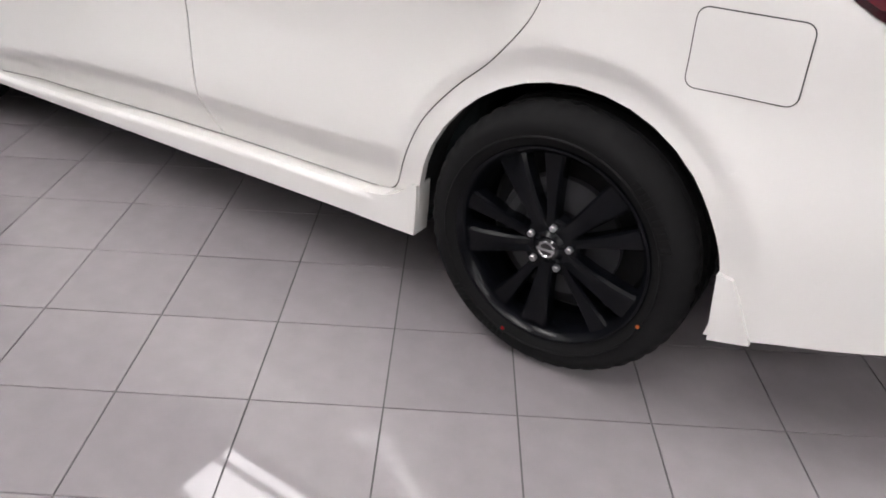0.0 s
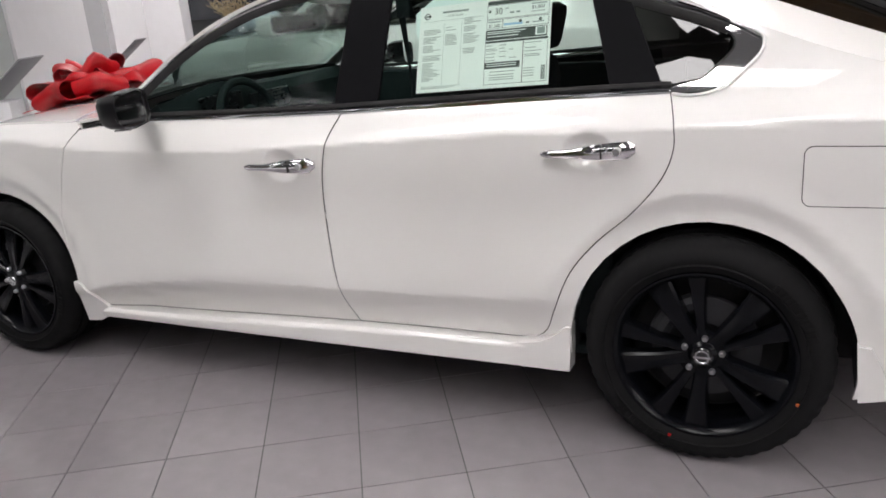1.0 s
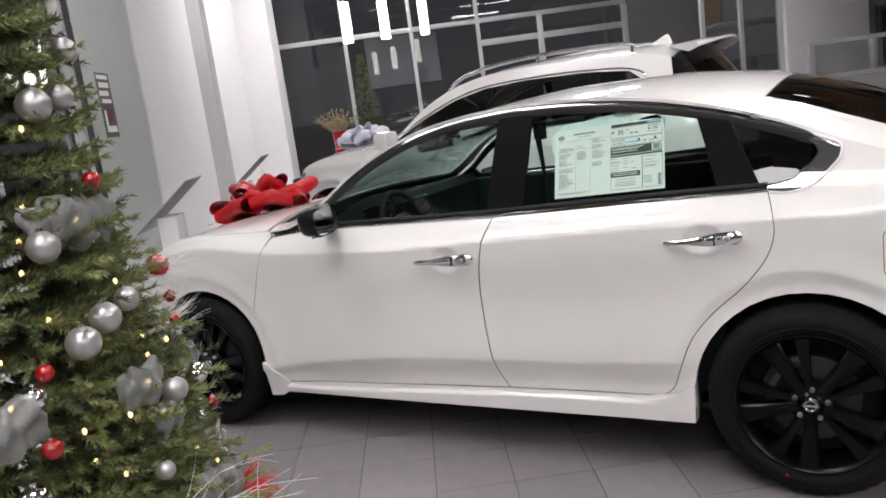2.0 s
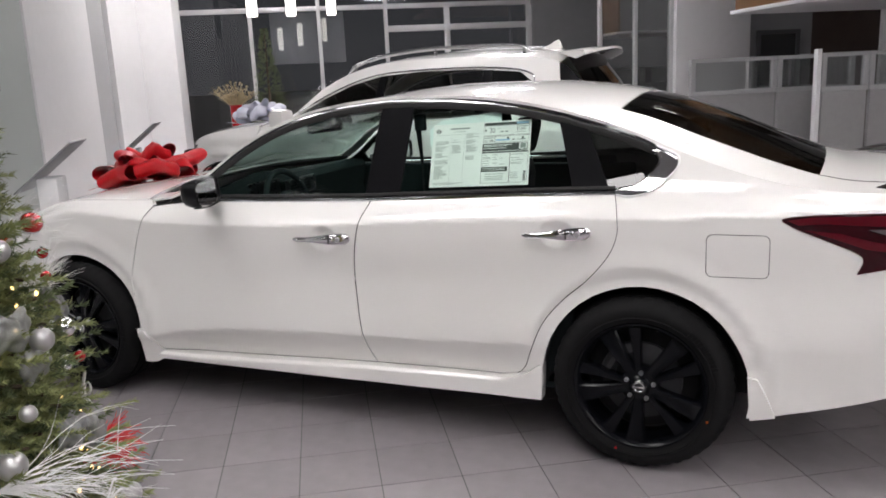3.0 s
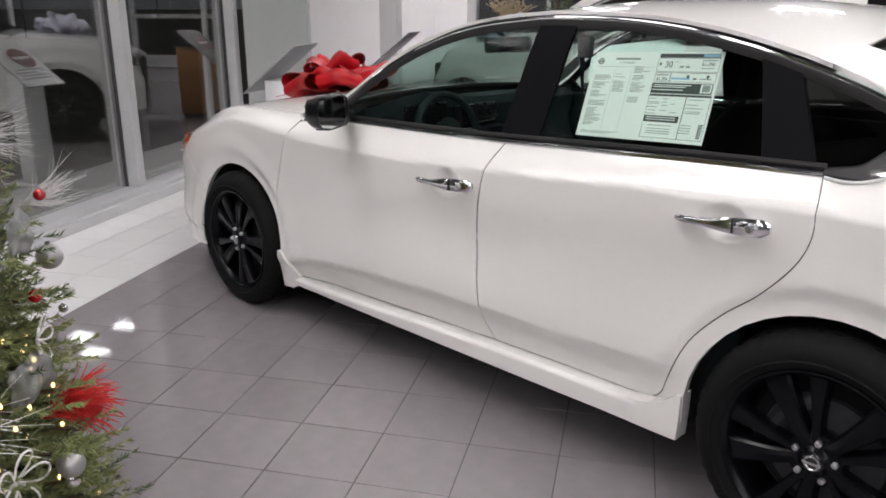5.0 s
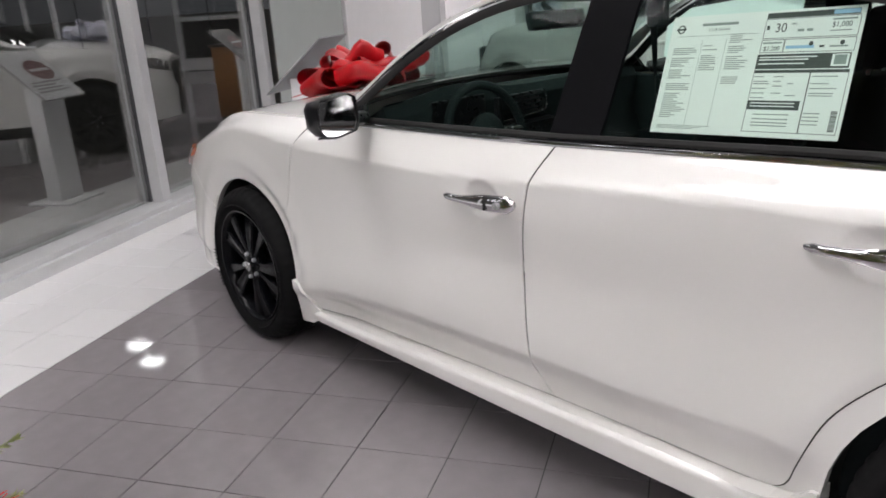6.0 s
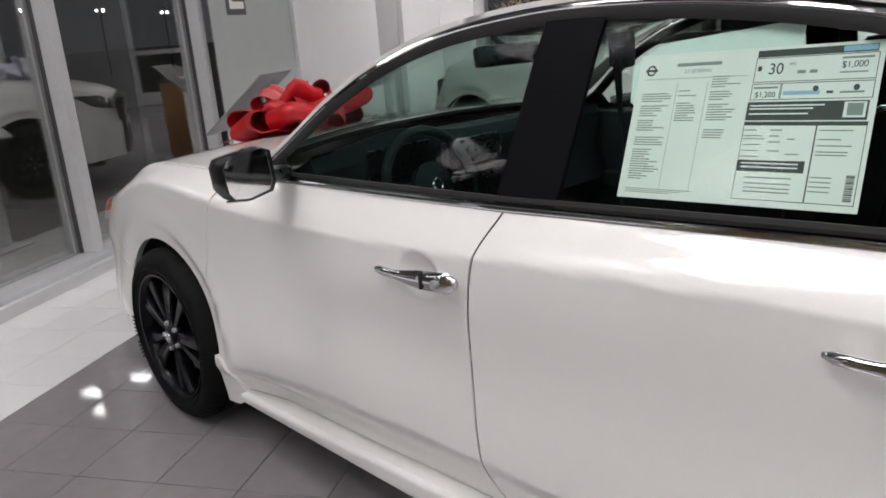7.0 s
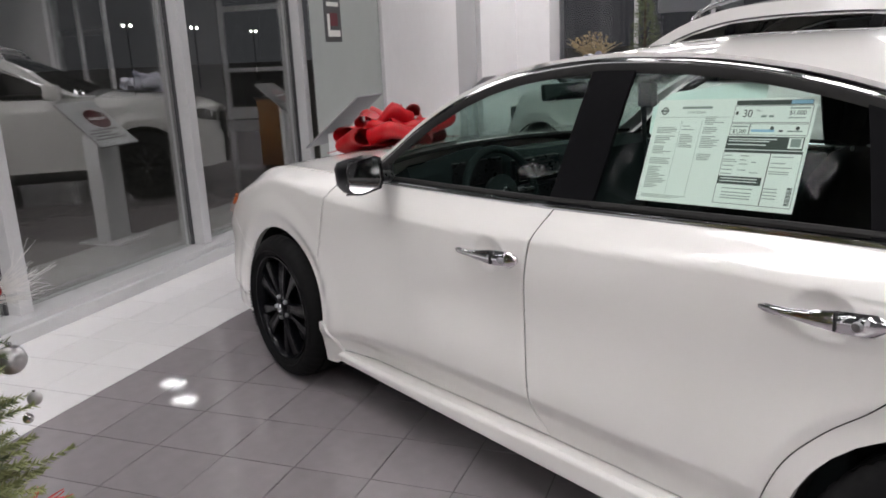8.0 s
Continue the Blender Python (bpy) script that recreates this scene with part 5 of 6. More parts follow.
for y in (-0.080, -0.087, -0.094, -0.101):
    bar(0.133, y, 0.165, y + 0.0018, INK_GREY)
for k in range(14):
    bar(0.186 + 0.0, -0.112 + 0.0028 * k, 0.198, -0.112 + 0.0028 * k + (0.0016 if k % 3 else 0.0022), INK)


# ---- the white sport utility car behind ----
YS = 0.92
S_CREASE = graph([(-3.7, 0.90), (-2.7, 1.00), (-1.8, 0.98), (-0.5, 1.00), (0.6, 1.02), (1.2, 1.02)])
S_BELT = graph([(-3.7, 1.02), (-2.6, 1.08), (-1.9, 1.09), (-1.0, 1.10), (0.0, 1.13), (0.8, 1.16), (1.2, 1.16)])
S_LOWER = graph([(-3.7, 0.42), (1.2, 0.46)])
S_NOSE = graph([(-3.65, 1.3), (-3.61, 0.75), (-3.56, 0.48), (-3.48, 0.31), (-3.36, 0.19), (-3.20, 0.105), (-3.0, 0.045), (-2.8, 0.015), (-2.5, 0.0), (2.0, 0.0)])
S_TAIL = graph([(-4.5, 0.0), (0.30, 0.0), (0.55, 0.02), (0.75, 0.07), (0.88, 0.16), (0.95, 0.30), (0.98, 0.55), (1.0, 1.0), (1.02, 1.3)])
S_SIDE = make_side(S_LOWER, S_CREASE, S_BELT, [0.12, 0.06, 0.04, 0.035, 0.03, 0.025, 0.012, 0.014, 0.020, 0.028, 0.085, 0.145, 0.215, 0.33], S_NOSE, S_TAIL, ((0.0, 0.36, 0.41), (-2.706, 0.36, 0.41)), 0.03, 0.6, 0.10)
S_RAIL = graph([(-3.58, 0.78), (-3.3, 0.93), (-2.9, 1.03), (-2.4, 1.085), (-2.1, 1.105), (-1.9, 1.18), (-1.6, 1.40), (-1.3, 1.535), (-1.0, 1.595), (-0.6, 1.612), (-0.1, 1.605), (0.3, 1.585), (0.62, 1.53), (0.75, 1.48), (0.95, 1.2)])
S_CENTRE = graph([(-3.68, 0.80), (-3.4, 0.97), (-2.9, 1.09), (-2.3, 1.155), (-1.95, 1.30), (-1.5, 1.50), (-1.2, 1.60), (-0.8, 1.655), (-0.3, 1.668), (0.2, 1.655), (0.6, 1.625), (0.8, 1.60), (1.0, 1.58)])
S_SHIFT = graph([(-3.6, -0.06), (-2.4, -0.10), (-2.0, -0.15), (-1.4, -0.13), (-0.8, -0.03), (0.3, 0.02), (0.8, 0.06), (1.0, 0.06)])
S_SHELL = make_shell(S_RAIL, S_CENTRE, S_SHIFT, S_SIDE, YS)
SUV_AT = pose(-1.85, 3.37, 0, 0, 0, -2.4) @ Matrix.Diagonal((1.015, 1, 1.038, 1))
suv = thing("suv", "white sport utility car with silver roof rails, parked behind the sedan", "car", SUV_AT)
S_AR, S_AF = arc(0.0, 0.36, 0.41, -8, 188), arc(-2.706, 0.36, 0.41, -8, 188)
for mir in (None, YS):
    def side_part(name, poly, material, label="", **k):
        return part(name, skin(poly, S_SIDE, mirror=mir, **k), material, suv, label)
    top = [(x, S_BELT(x)) for x in np.linspace(-2.25, -1.02, 8)]
    side_part("front_door", [(-2.27, 0.36), (-1.02, 0.36)] + top[::-1] + [(-2.30, 0.9)], PAINT, "white front door", step=0.1)
    side_part("rear_door", [(-1.02, 0.36), (-0.42, 0.36), (-0.36, 0.62), (-0.20, 0.76), (0.02, 0.90), (0.05, 1.13), (-1.02, S_BELT(-1.02))], PAINT, "white rear door", step=0.1)
    side_part("quarter_panel", [(-0.42, 0.36)] + S_AR[::-1][2:-2] + [(0.7, 0.32), (0.94, 0.45), (0.96, 0.9), (0.93, 1.18), (0.62, 1.52), (0.50, 1.555), (0.40, 1.35), (0.05, 1.13), (0.02, 0.90), (-0.20, 0.76), (-0.36, 0.62)], PAINT, "white rear quarter", step=0.08)
    side_part("front_fender", [(-2.27, 0.36), (-2.30, 0.9), (-2.26, 1.085)] + [(x, S_RAIL(x) - 0.003) for x in np.linspace(-2.3, -3.5, 14)] + [(-3.58, 0.6), (-3.55, 0.3), (-3.12, 0.27)] + S_AF[::-1][3:-2], PAINT, "white front fender", step=0.06)
    side_part("sill", [(-2.31, 0.30), (-0.40, 0.30), (-0.42, 0.362), (-2.27, 0.362)], TRIM_BLACK, "black lower sill", off=-0.01, step=0.2)
    side_part("side_window", [(-2.0, 1.10), (-1.02, 1.11), (-0.1, 1.14), (0.28, 1.18), (0.42, 1.38), (0.30, 1.465), (-0.1, 1.50), (-0.6, 1.505), (-1.0, 1.485), (-1.3, 1.42), (-1.6, 1.30)], CAR_GLASS_DARK, "dark side glass", off=0.006, depth=0.003, step=0.3)
    side_part("pillar_cover", [(-1.06, 1.11), (-0.98, 1.11), (-0.95, 1.483), (-1.02, 1.480)], GLOSS_BLACK, "", off=-0.001)
    side_part("pillar_cover", [(-0.06, 1.14), (0.02, 1.15), (0.06, 1.488), (-0.02, 1.495)], GLOSS_BLACK, "", off=-0.001)
    fl = (lambda p: p) if mir is None else (lambda p: [(x, 2 * YS - y, z) for x, y, z in p])
    line = spl([(-2.0, 1.12), (-1.6, 1.315), (-1.3, 1.435), (-1.0, 1.50), (-0.6, 1.52), (-0.1, 1.515), (0.30, 1.48), (0.43, 1.39), (0.29, 1.17), (-0.1, 1.13)], 5)
    part("window_trim", sweep(bmesh.new(), fl(on_side(line, S_SIDE, -0.002)), 0.006, 6, 1.3), CHROME, suv, "chrome window line")
    rail = spl([(-1.42, 1.50), (-1.33, 1.585), (-1.05, 1.660), (-0.6, 1.694), (-0.1, 1.690), (0.22, 1.672), (0.34, 1.63)], 5)
    pts = [(x, S_SIDE(x, S_RAIL(x)) + 0.10, z) for x, z in rail]
    rr = part("roof_rail", sweep(bmesh.new(), fl(pts), 0.017, 8, 1.0), SILVER_TRIM, suv, "silver roof rail")
    for x in (-1.34, -0.55, 0.28):
        y = S_SIDE(x, S_RAIL(x)) + 0.10
        part("rail_foot", sweep(bmesh.new(), fl([(x, y, S_RAIL(x) - 0.01), (x, y, S_RAIL(x) + 0.075)]), 0.02, 8, 0.6), SILVER_TRIM, rr)
    side_part("rear_quarter_glass", [(0.61, 1.525), (0.67, 1.50), (0.92, 1.22), (0.76, 1.20), (0.63, 1.40)], GLOSS_BLACK, "dark rear corner glass", off=-0.003, step=0.06)
    side_part("roof_side", [(x, S_RAIL(x) - 0.002) for x in np.linspace(-1.95, 0.60, 24)] + [(0.60, 1.40), (0.42, 1.382), (0.30, 1.467), (-0.1, 1.502), (-0.6, 1.507), (-1.0, 1.487), (-1.3, 1.422), (-1.6, 1.302), (-1.93, 1.13)], PAINT, "white roof side", gap=0.0, step=0.06)
    # mirror, lamp
    bm = new_box((-1.98, -0.17, 1.08), (-1.82, 0.03, 1.24), 0.045)
    if mir:
        bm.transform(Matrix.Translation((0, 2 * YS, 0)) @ Matrix.Diagonal((1, -1, 1, 1)))
    part("door_mirror", bm, PAINT, suv, "white door mirror")
    side_part("headlamp", [(-3.12, 0.92), (-3.3, 0.80), (-3.52, 0.74), (-3.54, 0.80), (-3.35, 0.90)], GLOSS_BLACK, "dark headlamp", off=-0.003, step=0.05)
    side_part("tail_lamp", [(0.86, 1.03), (0.95, 0.97), (0.95, 1.12), (0.90, 1.13)], RED_LENS, "red tail lamp", off=-0.004, step=0.05)
    for x, z in ((-1.35, 0.93), (-0.35, 0.97)):
        pt = sweep(bmesh.new(), fl(on_side([(x, z), (x + 0.1, z), (x + 0.2, z + 0.004)], S_SIDE, -0.02)), 0.012, 8, 1.2)
        part("door_handle", pt, PAINT, suv)
part("hood", patch(S_SHELL, -3.52, -2.30, 0.012, 1.988, 18, 20), PAINT, suv, "white hood")
part("cowl", patch(S_SHELL, -2.29, -2.05, 0.03, 1.97, 4, 20, off=-0.01), TRIM_BLACK, suv)
part("windshield", patch(S_SHELL, -2.12, -1.18, 0.10, 1.90, 12, 20, depth=0.005), CAR_GLASS_DARK, suv, "dark windshield")
bm = patch(S_SHELL, -1.18, 0.62, 0.0, 2.0, 20, 24)
for a, b in ((0.0, 0.10), (1.90, 2.0)):
    b2 = patch(S_SHELL, -2.25, -1.18, a, b, 14, 3)
    me2 = bpy.data.meshes.new("tmp")
    b2.to_mesh(me2)
    b2.free()
    bm.from_mesh(me2)
part("roof", bm, PAINT, suv, "white roof")
# tailgate spoiler, rear glass, tailgate
bm = bmesh.new()
prev = None
for i in range(13):
    s = -1 + i / 6
    a = abs(s)
    y = YS + s * 0.60
    x1 = 0.93 - 0.12 * a ** 3
    ring = [bm.verts.new(p) for p in ((0.58, y, 1.632 - 0.03 * a ** 2), (0.80, y, 1.645 - 0.035 * a ** 2), (x1, y, 1.640 - 0.05 * a ** 2), (x1 + 0.005, y, 1.622 - 0.05 * a ** 2), (0.74, y, 1.585 - 0.04 * a ** 2))]
    if prev:
        for k in range(5):
            bm.faces.new((prev[k], prev[(k + 1) % 5], ring[(k + 1) % 5], ring[k]))
    else:
        bm.faces.new(ring)
    prev = ring
bm.faces.new(prev)
part("spoiler", bm, PAINT, suv, "white roof spoiler")
bm = bmesh.new()
g = [[bm.verts.new((x - 0.10 * (abs(k) / 5) ** 2, YS + k / 5 * w, z)) for k in range(-5, 6)] for x, z, w in ((0.76, 1.585, 0.58), (0.93, 1.35, 0.66), (1.02, 1.12, 0.72))]
for a, b in zip(g, g[1:]):
    for k in range(10):
        bm.faces.new((a[k], a[k + 1], b[k + 1], b[k]))
part("rear_glass", bm, DEEP_GLASS, suv, "dark rear glass")
bm = bmesh.new()
g = [[bm.verts.new((x - 0.10 * (abs(k) / 5) ** 2, YS + k / 5 * w, z)) for k in range(-5, 6)] for x, z, w in ((1.02, 1.12, 0.74), (1.05, 0.95, 0.78), (1.04, 0.65, 0.78), (1.0, 0.32, 0.74))]
for a, b in zip(g, g[1:]):
    for k in range(10):
        bm.faces.new((a[k], a[k + 1], b[k + 1], b[k]))
part("tailgate", bm, PAINT, suv, "white tailgate")
bm = bmesh.new()
prev = None
for x, z, w in ((0.27, 1.655, 0.004), (0.33, 1.680, 0.020), (0.39, 1.712, 0.016), (0.425, 1.722, 0.010), (0.445, 1.69, 0.012), (0.455, 1.655, 0.01)):
    ring = [bm.verts.new((x, YS - w, 1.640)), bm.verts.new((x, YS - w * 0.4, z)), bm.verts.new((x, YS + w * 0.4, z)), bm.verts.new((x, YS + w, 1.640))]
    if prev:
        for k in range(4):
            bm.faces.new((prev[k], prev[(k + 1) % 4], ring[(k + 1) % 4], ring[k]))
    prev = ring
part("antenna_fin", bm, PAINT, suv, "white shark-fin antenna", angle=1.2)
bm = bmesh.new()
box(bm, (-3.57, YS - 0.5, 0.30), (-3.50, YS + 0.5, 0.85), 0.03)
part("grille", bm, GLOSS_BLACK, suv, "black grille")
part("underbody", new_box((-3.3, 0.3, 0.22), (0.85, 2 * YS - 0.3, 0.34)), WELL_BLACK, suv)
part("cabin_block", new_box((-2.1, 0.25, 0.35), (0.6, 2 * YS - 0.25, 1.0), 0.05), INTERIOR, suv, "dark cabin interior")
for wx in (0.0, -2.706):
    for y0, y1 in ((0.02, 0.32), (2 * YS - 0.02, 2 * YS - 0.32)):
        bm = bmesh.new()
        o = [bm.verts.new((wx + 0.412 * math.cos(radians(a)), y0, 0.36 + 0.412 * math.sin(radians(a)))) for a in range(-8, 192, 8)]
        q = [bm.verts.new((v.co.x, y1, v.co.z)) for v in o]
        for i in range(len(o) - 1):
            bm.faces.new((o[i], o[i + 1], q[i + 1], q[i]))
        bm.faces.new(q)
        part("wheel_well", bm, WELL_BLACK, suv)
for x in (0.0, -2.706):
    wheel(suv, pose(x, 0.02, 0.352, 0, 20, 0), tyre_r=0.352)
    wheel(suv, pose(x, 2 * YS - 0.02, 0.352, 0, 0, 180), tyre_r=0.352)


# ---- loose things ----
def ribbon(bm, pts, width, thick=0.0012, across=(0, 1, 0)):
    """A flat band along a polyline, width along `across`."""
    pts = [Vector(p) for p in pts]
    ac = Vector(across).normalized()
    rows = []
    for i, p in enumerate(pts):
        d = (pts[min(i + 1, len(pts) - 1)] - pts[max(i - 1, 0)]).normalized()
        a = (ac - d * ac.dot(d)).normalized()
        n = d.cross(a) * thick
        w = a * (width / 2)
        rows.append([bm.verts.new(p - w + n), bm.verts.new(p + w + n), bm.verts.new(p + w - n), bm.verts.new(p - w - n)])
    for a, b in zip(rows, rows[1:]):
        for k in range(4):
            bm.faces.new((a[k], a[(k + 1) % 4], b[(k + 1) % 4], b[k]))
    bm.faces.new(rows[0][::-1])
    bm.faces.new(rows[-1])
    return bm


def big_bow(name, label, material, m, loops, tails, seed):
    """A gift bow: plump loops of broad ribbon round a knot, with tails lying flat."""
    rng = random.Random(seed)
    t = thing(name, label, "gift bow", m)
    for az, lift, length, width in loops:
        d = Vector((math.cos(radians(az)), math.sin(radians(az)), 0))
        up = Vector((0, 0, 1))
        e = (d * math.cos(radians(lift)) + up * math.sin(radians(lift))).normalized()
        n = d.cross(up).normalized()
        f = (up - e * e.z).normalized()
        twist = rng.uniform(-0.45, 0.45)
        dent = rng.uniform(-0.05, 0.05)
        rows = []
        bm = bmesh.new()
        for k in range(21):
            s = k / 20
            out = length * (0.06 + 0.94 * math.sin(math.pi * s) ** 0.8)
            hgt = 0.19 * length * math.sin(2 * math.pi * s) * (1.0 if s < 0.5 else 0.8)
            row = []
            for j in range(7):
                q = j / 6 - 0.5
                # narrow at the knot, broad and slightly cupped at the bend
                w = width * (0.35 + 0.65 * math.sin(math.pi * s) ** 0.6)
                p = e * (out - dent * math.cos(2 * math.pi * q) * math.sin(math.pi * s)) + f * (hgt + 0.03 + 0.05 * width * math.cos(math.pi * q * 2)) + n * (w * q)
                p += f * (twist * w * q) + e * (0.25 * twist * w * q)
                row.append(p)
            rows.append(row)
        top = [[bm.verts.new(p) for p in row] for row in rows]
        for a, b in zip(top, top[1:]):
            for j in range(6):
                bm.faces.new((a[j], b[j], b[j + 1], a[j + 1]))
        bmesh.ops.recalc_face_normals(bm, faces=bm.faces)
        bmesh.ops.solidify(bm, geom=bm.faces[:], thickness=0.0016)
        part("loop", bm, material, t, angle=1.0)
    for az, length, width in tails:
        d = Vector((math.cos(radians(az)), math.sin(radians(az)), 0))
        n = d.cross(Vector((0, 0, 1)))
        pts = [d * (length * k / 8) + Vector((0, 0, 0.045 - 0.03 * min(1, k / 3) + 0.008 * math.sin(k * 1.1 + az))) for k in range(9)]
        part("tail", ribbon(bmesh.new(), pts, width, 0.0012, n), material, t, angle=1.2)
    part("knot", new_box((-0.05, -0.05, 0.01), (0.05, 0.05, 0.09), 0.03), material, t)
    return t


bow_z = SHELL(-2.93, 0.93)[2]
big_bow("red_bow", "large red satin gift bow on the sedan's white hood", RED_RIBBON, pose(-2.98, 0.84, bow_z + 0.004, 0, -8, 0) @ Matrix.Diagonal((1, 1, 0.92, 1)),
        ((205, 10, 0.30, 0.25), (262, 8, 0.28, 0.27), (322, 10, 0.26, 0.25), (20, 8, 0.28, 0.24), (82, 10, 0.28, 0.24), (145, 10, 0.30, 0.24),
         (232, 26, 0.22, 0.22), (292, 24, 0.21, 0.22), (352, 26, 0.20, 0.20), (112, 26, 0.20, 0.20), (176, 26, 0.21, 0.20),
         (236, 44, 0.25, 0.22), (330, 46, 0.23, 0.21), (60, 44, 0.23, 0.20), (160, 44, 0.24, 0.20), (285, 70, 0.19, 0.19)),
        ((228, 0.36, 0.09), (300, 0.30, 0.09), (160, 0.30, 0.09), (40, 0.34, 0.09)), 3)
hood_at = SUV_AT @ Vector((-2.75, 0.72, S_SHELL(-2.72, 0.85)[2]))
big_bow("white_bow", "large white satin gift bow on the white car's hood", WHITE_RIBBON, pose(hood_at.x, hood_at.y, hood_at.z + 0.004, 0, -4, -2),
        tuple((a, 10 + (a * 7) % 12, 0.27, 0.18) for a in range(0, 360, 51)) + ((20, 48, 0.22, 0.16), (140, 48, 0.22, 0.16), (260, 48, 0.22, 0.16)), ((200, 0.36, 0.09), (330, 0.36, 0.09)), 4)


def kiosk(m, label, half, face):
    """A white pedestal with a slanting sign plate; the plate's back is grey."""
    t = thing("info_stand", label, "stand", m, group="information stands")
    part("base_plate", new_box((-0.20, -0.20, 0.0), (0.20, 0.20, 0.015), 0.004), WHITE_LAM, t)
    part("pedestal", new_box((-0.6 * half, -half, 0.015), (0.6 * half, half, 0.905), 0.01), WHITE_LAM, t, "white pedestal")
    tilt = pose(0.013, 0, 0.99, 0, -39, 0)
    plate = part("sign_plate", new_box((-0.28, -0.215, -0.006), (0.28, 0.215, 0.004), 0.003, tilt), GREY_SIGN, t, "grey sign plate")
    part("sign_face", new_box((-0.275, -0.21, 0.0042), (0.275, 0.21, 0.0055), 0, tilt), face, plate, "printed face")
    part("emblem", lathe(bmesh.new(), [(0.001, 0.008), (0.115, 0.008), (0.115, 0.0056)], 32, tilt @ pose(0.05, 0.05, 0) @ pose(0, 0, 0, 90)), MAROON, plate, "dark red emblem")
    part("emblem_bar", new_box((0.035, -0.04, 0.0082), (0.065, 0.14, 0.0090), 0, tilt), WHITE_LAM, plate, "white bar")
    for k in range(4):
        part("print_bar", new_box((-0.20 + 0.035 * k, -0.18 + 0.02 * (k % 2), 0.0056), (-0.182 + 0.035 * k, 0.15 - 0.05 * (k % 3), 0.0066), 0, tilt), GREY_SIGN, plate)
    return t


kiosk(room(-3.10, 3.68, 0), "white pedestal stand with a slanted grey-backed sign plate", 0.12, WHITE_LAM)
kiosk(room(-3.08, 6.61, 0), "slim white stand with a slanted dark-faced sign plate", 0.045, SATIN_BLACK)


# low orange-brown counter between the stands
counter = thing("counter", "low orange-brown wooden counter with a dark top", "counter", room(-2.25, 8.13, 0))
part("body", new_box((-0.16, -0.55, 0.06), (0.16, 0.55, 0.93), 0.01), ORANGE_WOOD, counter, "orange-brown wooden body")
part("top", new_box((-0.19, -0.58, 0.93), (0.19, 0.58, 0.965), 0.006), SATIN_BLACK, counter, "dark top")
part("plinth", new_box((-0.14, -0.52, 0.0), (0.14, 0.52, 0.06)), TRIM_BLACK, counter)


# ---- Christmas tree ----
TREE = (-1.46, -1.76)
tree = thing("christmas_tree", "tall decorated green Christmas tree with silver and red ornaments", "Christmas tree", pose(TREE[0], TREE[1], 0))
rng = random.Random(11)
part("trunk", sweep(bmesh.new(), [(0, 0, 0.02), (0, 0, 1.5), (0.01, 0, 2.9)], 0.05, 10, taper=(1, 0.7, 0.15)), BARK, tree)
part("stand", new_box((-0.3, -0.3, 0.0), (0.3, 0.3, 0.03), 0.01), TRIM_BLACK, tree)


def tree_radius(z):
    return max(0.03, min(0.63 - 0.21 * z, 0.50 * (3.0 - z)))


def needle_mesh(name, twigs, per, size, width, seed):
    """Needles of many twigs as one mesh; a twig is (base, direction, length)."""
    gen = np.random.default_rng(seed)
    base = np.repeat(np.array([t[0][:] for t in twigs]), per, 0)
    d = np.array([t[1].normalized()[:] for t in twigs])
    length = np.repeat(np.array([t[2] for t in twigs]), per)
    s = np.cross(d, (0.1, 0.2, 1.0))
    s /= np.linalg.norm(s, axis=1)[:, None]
    w = np.cross(s, d)
    d, s, w = (np.repeat(q, per, 0) for q in (d, s, w))
    n = len(base)
    t, a = gen.random(n), gen.uniform(0, 2 * np.pi, n)
    o = base + d * (length * t)[:, None]
    out = s * np.cos(a)[:, None] + w * np.sin(a)[:, None] + d * gen.uniform(0.7, 1.7, n)[:, None]
    out /= np.linalg.norm(out, axis=1)[:, None]
    tip = o + out * (size * gen.uniform(0.7, 1.2, n) * (1.1 - 0.35 * t))[:, None]
    side = np.cross(out, gen.normal(size=(n, 3)))
    side *= width / np.linalg.norm(side, axis=1)[:, None]
    co = np.stack([o - side, o + side, tip + side * 0.35], 1).reshape(-1, 3)
    me = bpy.data.meshes.new(name)
    me.from_pydata(co.tolist(), [], np.arange(3 * n).reshape(-1, 3).tolist())
    return me


wood = bmesh.new()
twigs, inner, tips = [], [], []
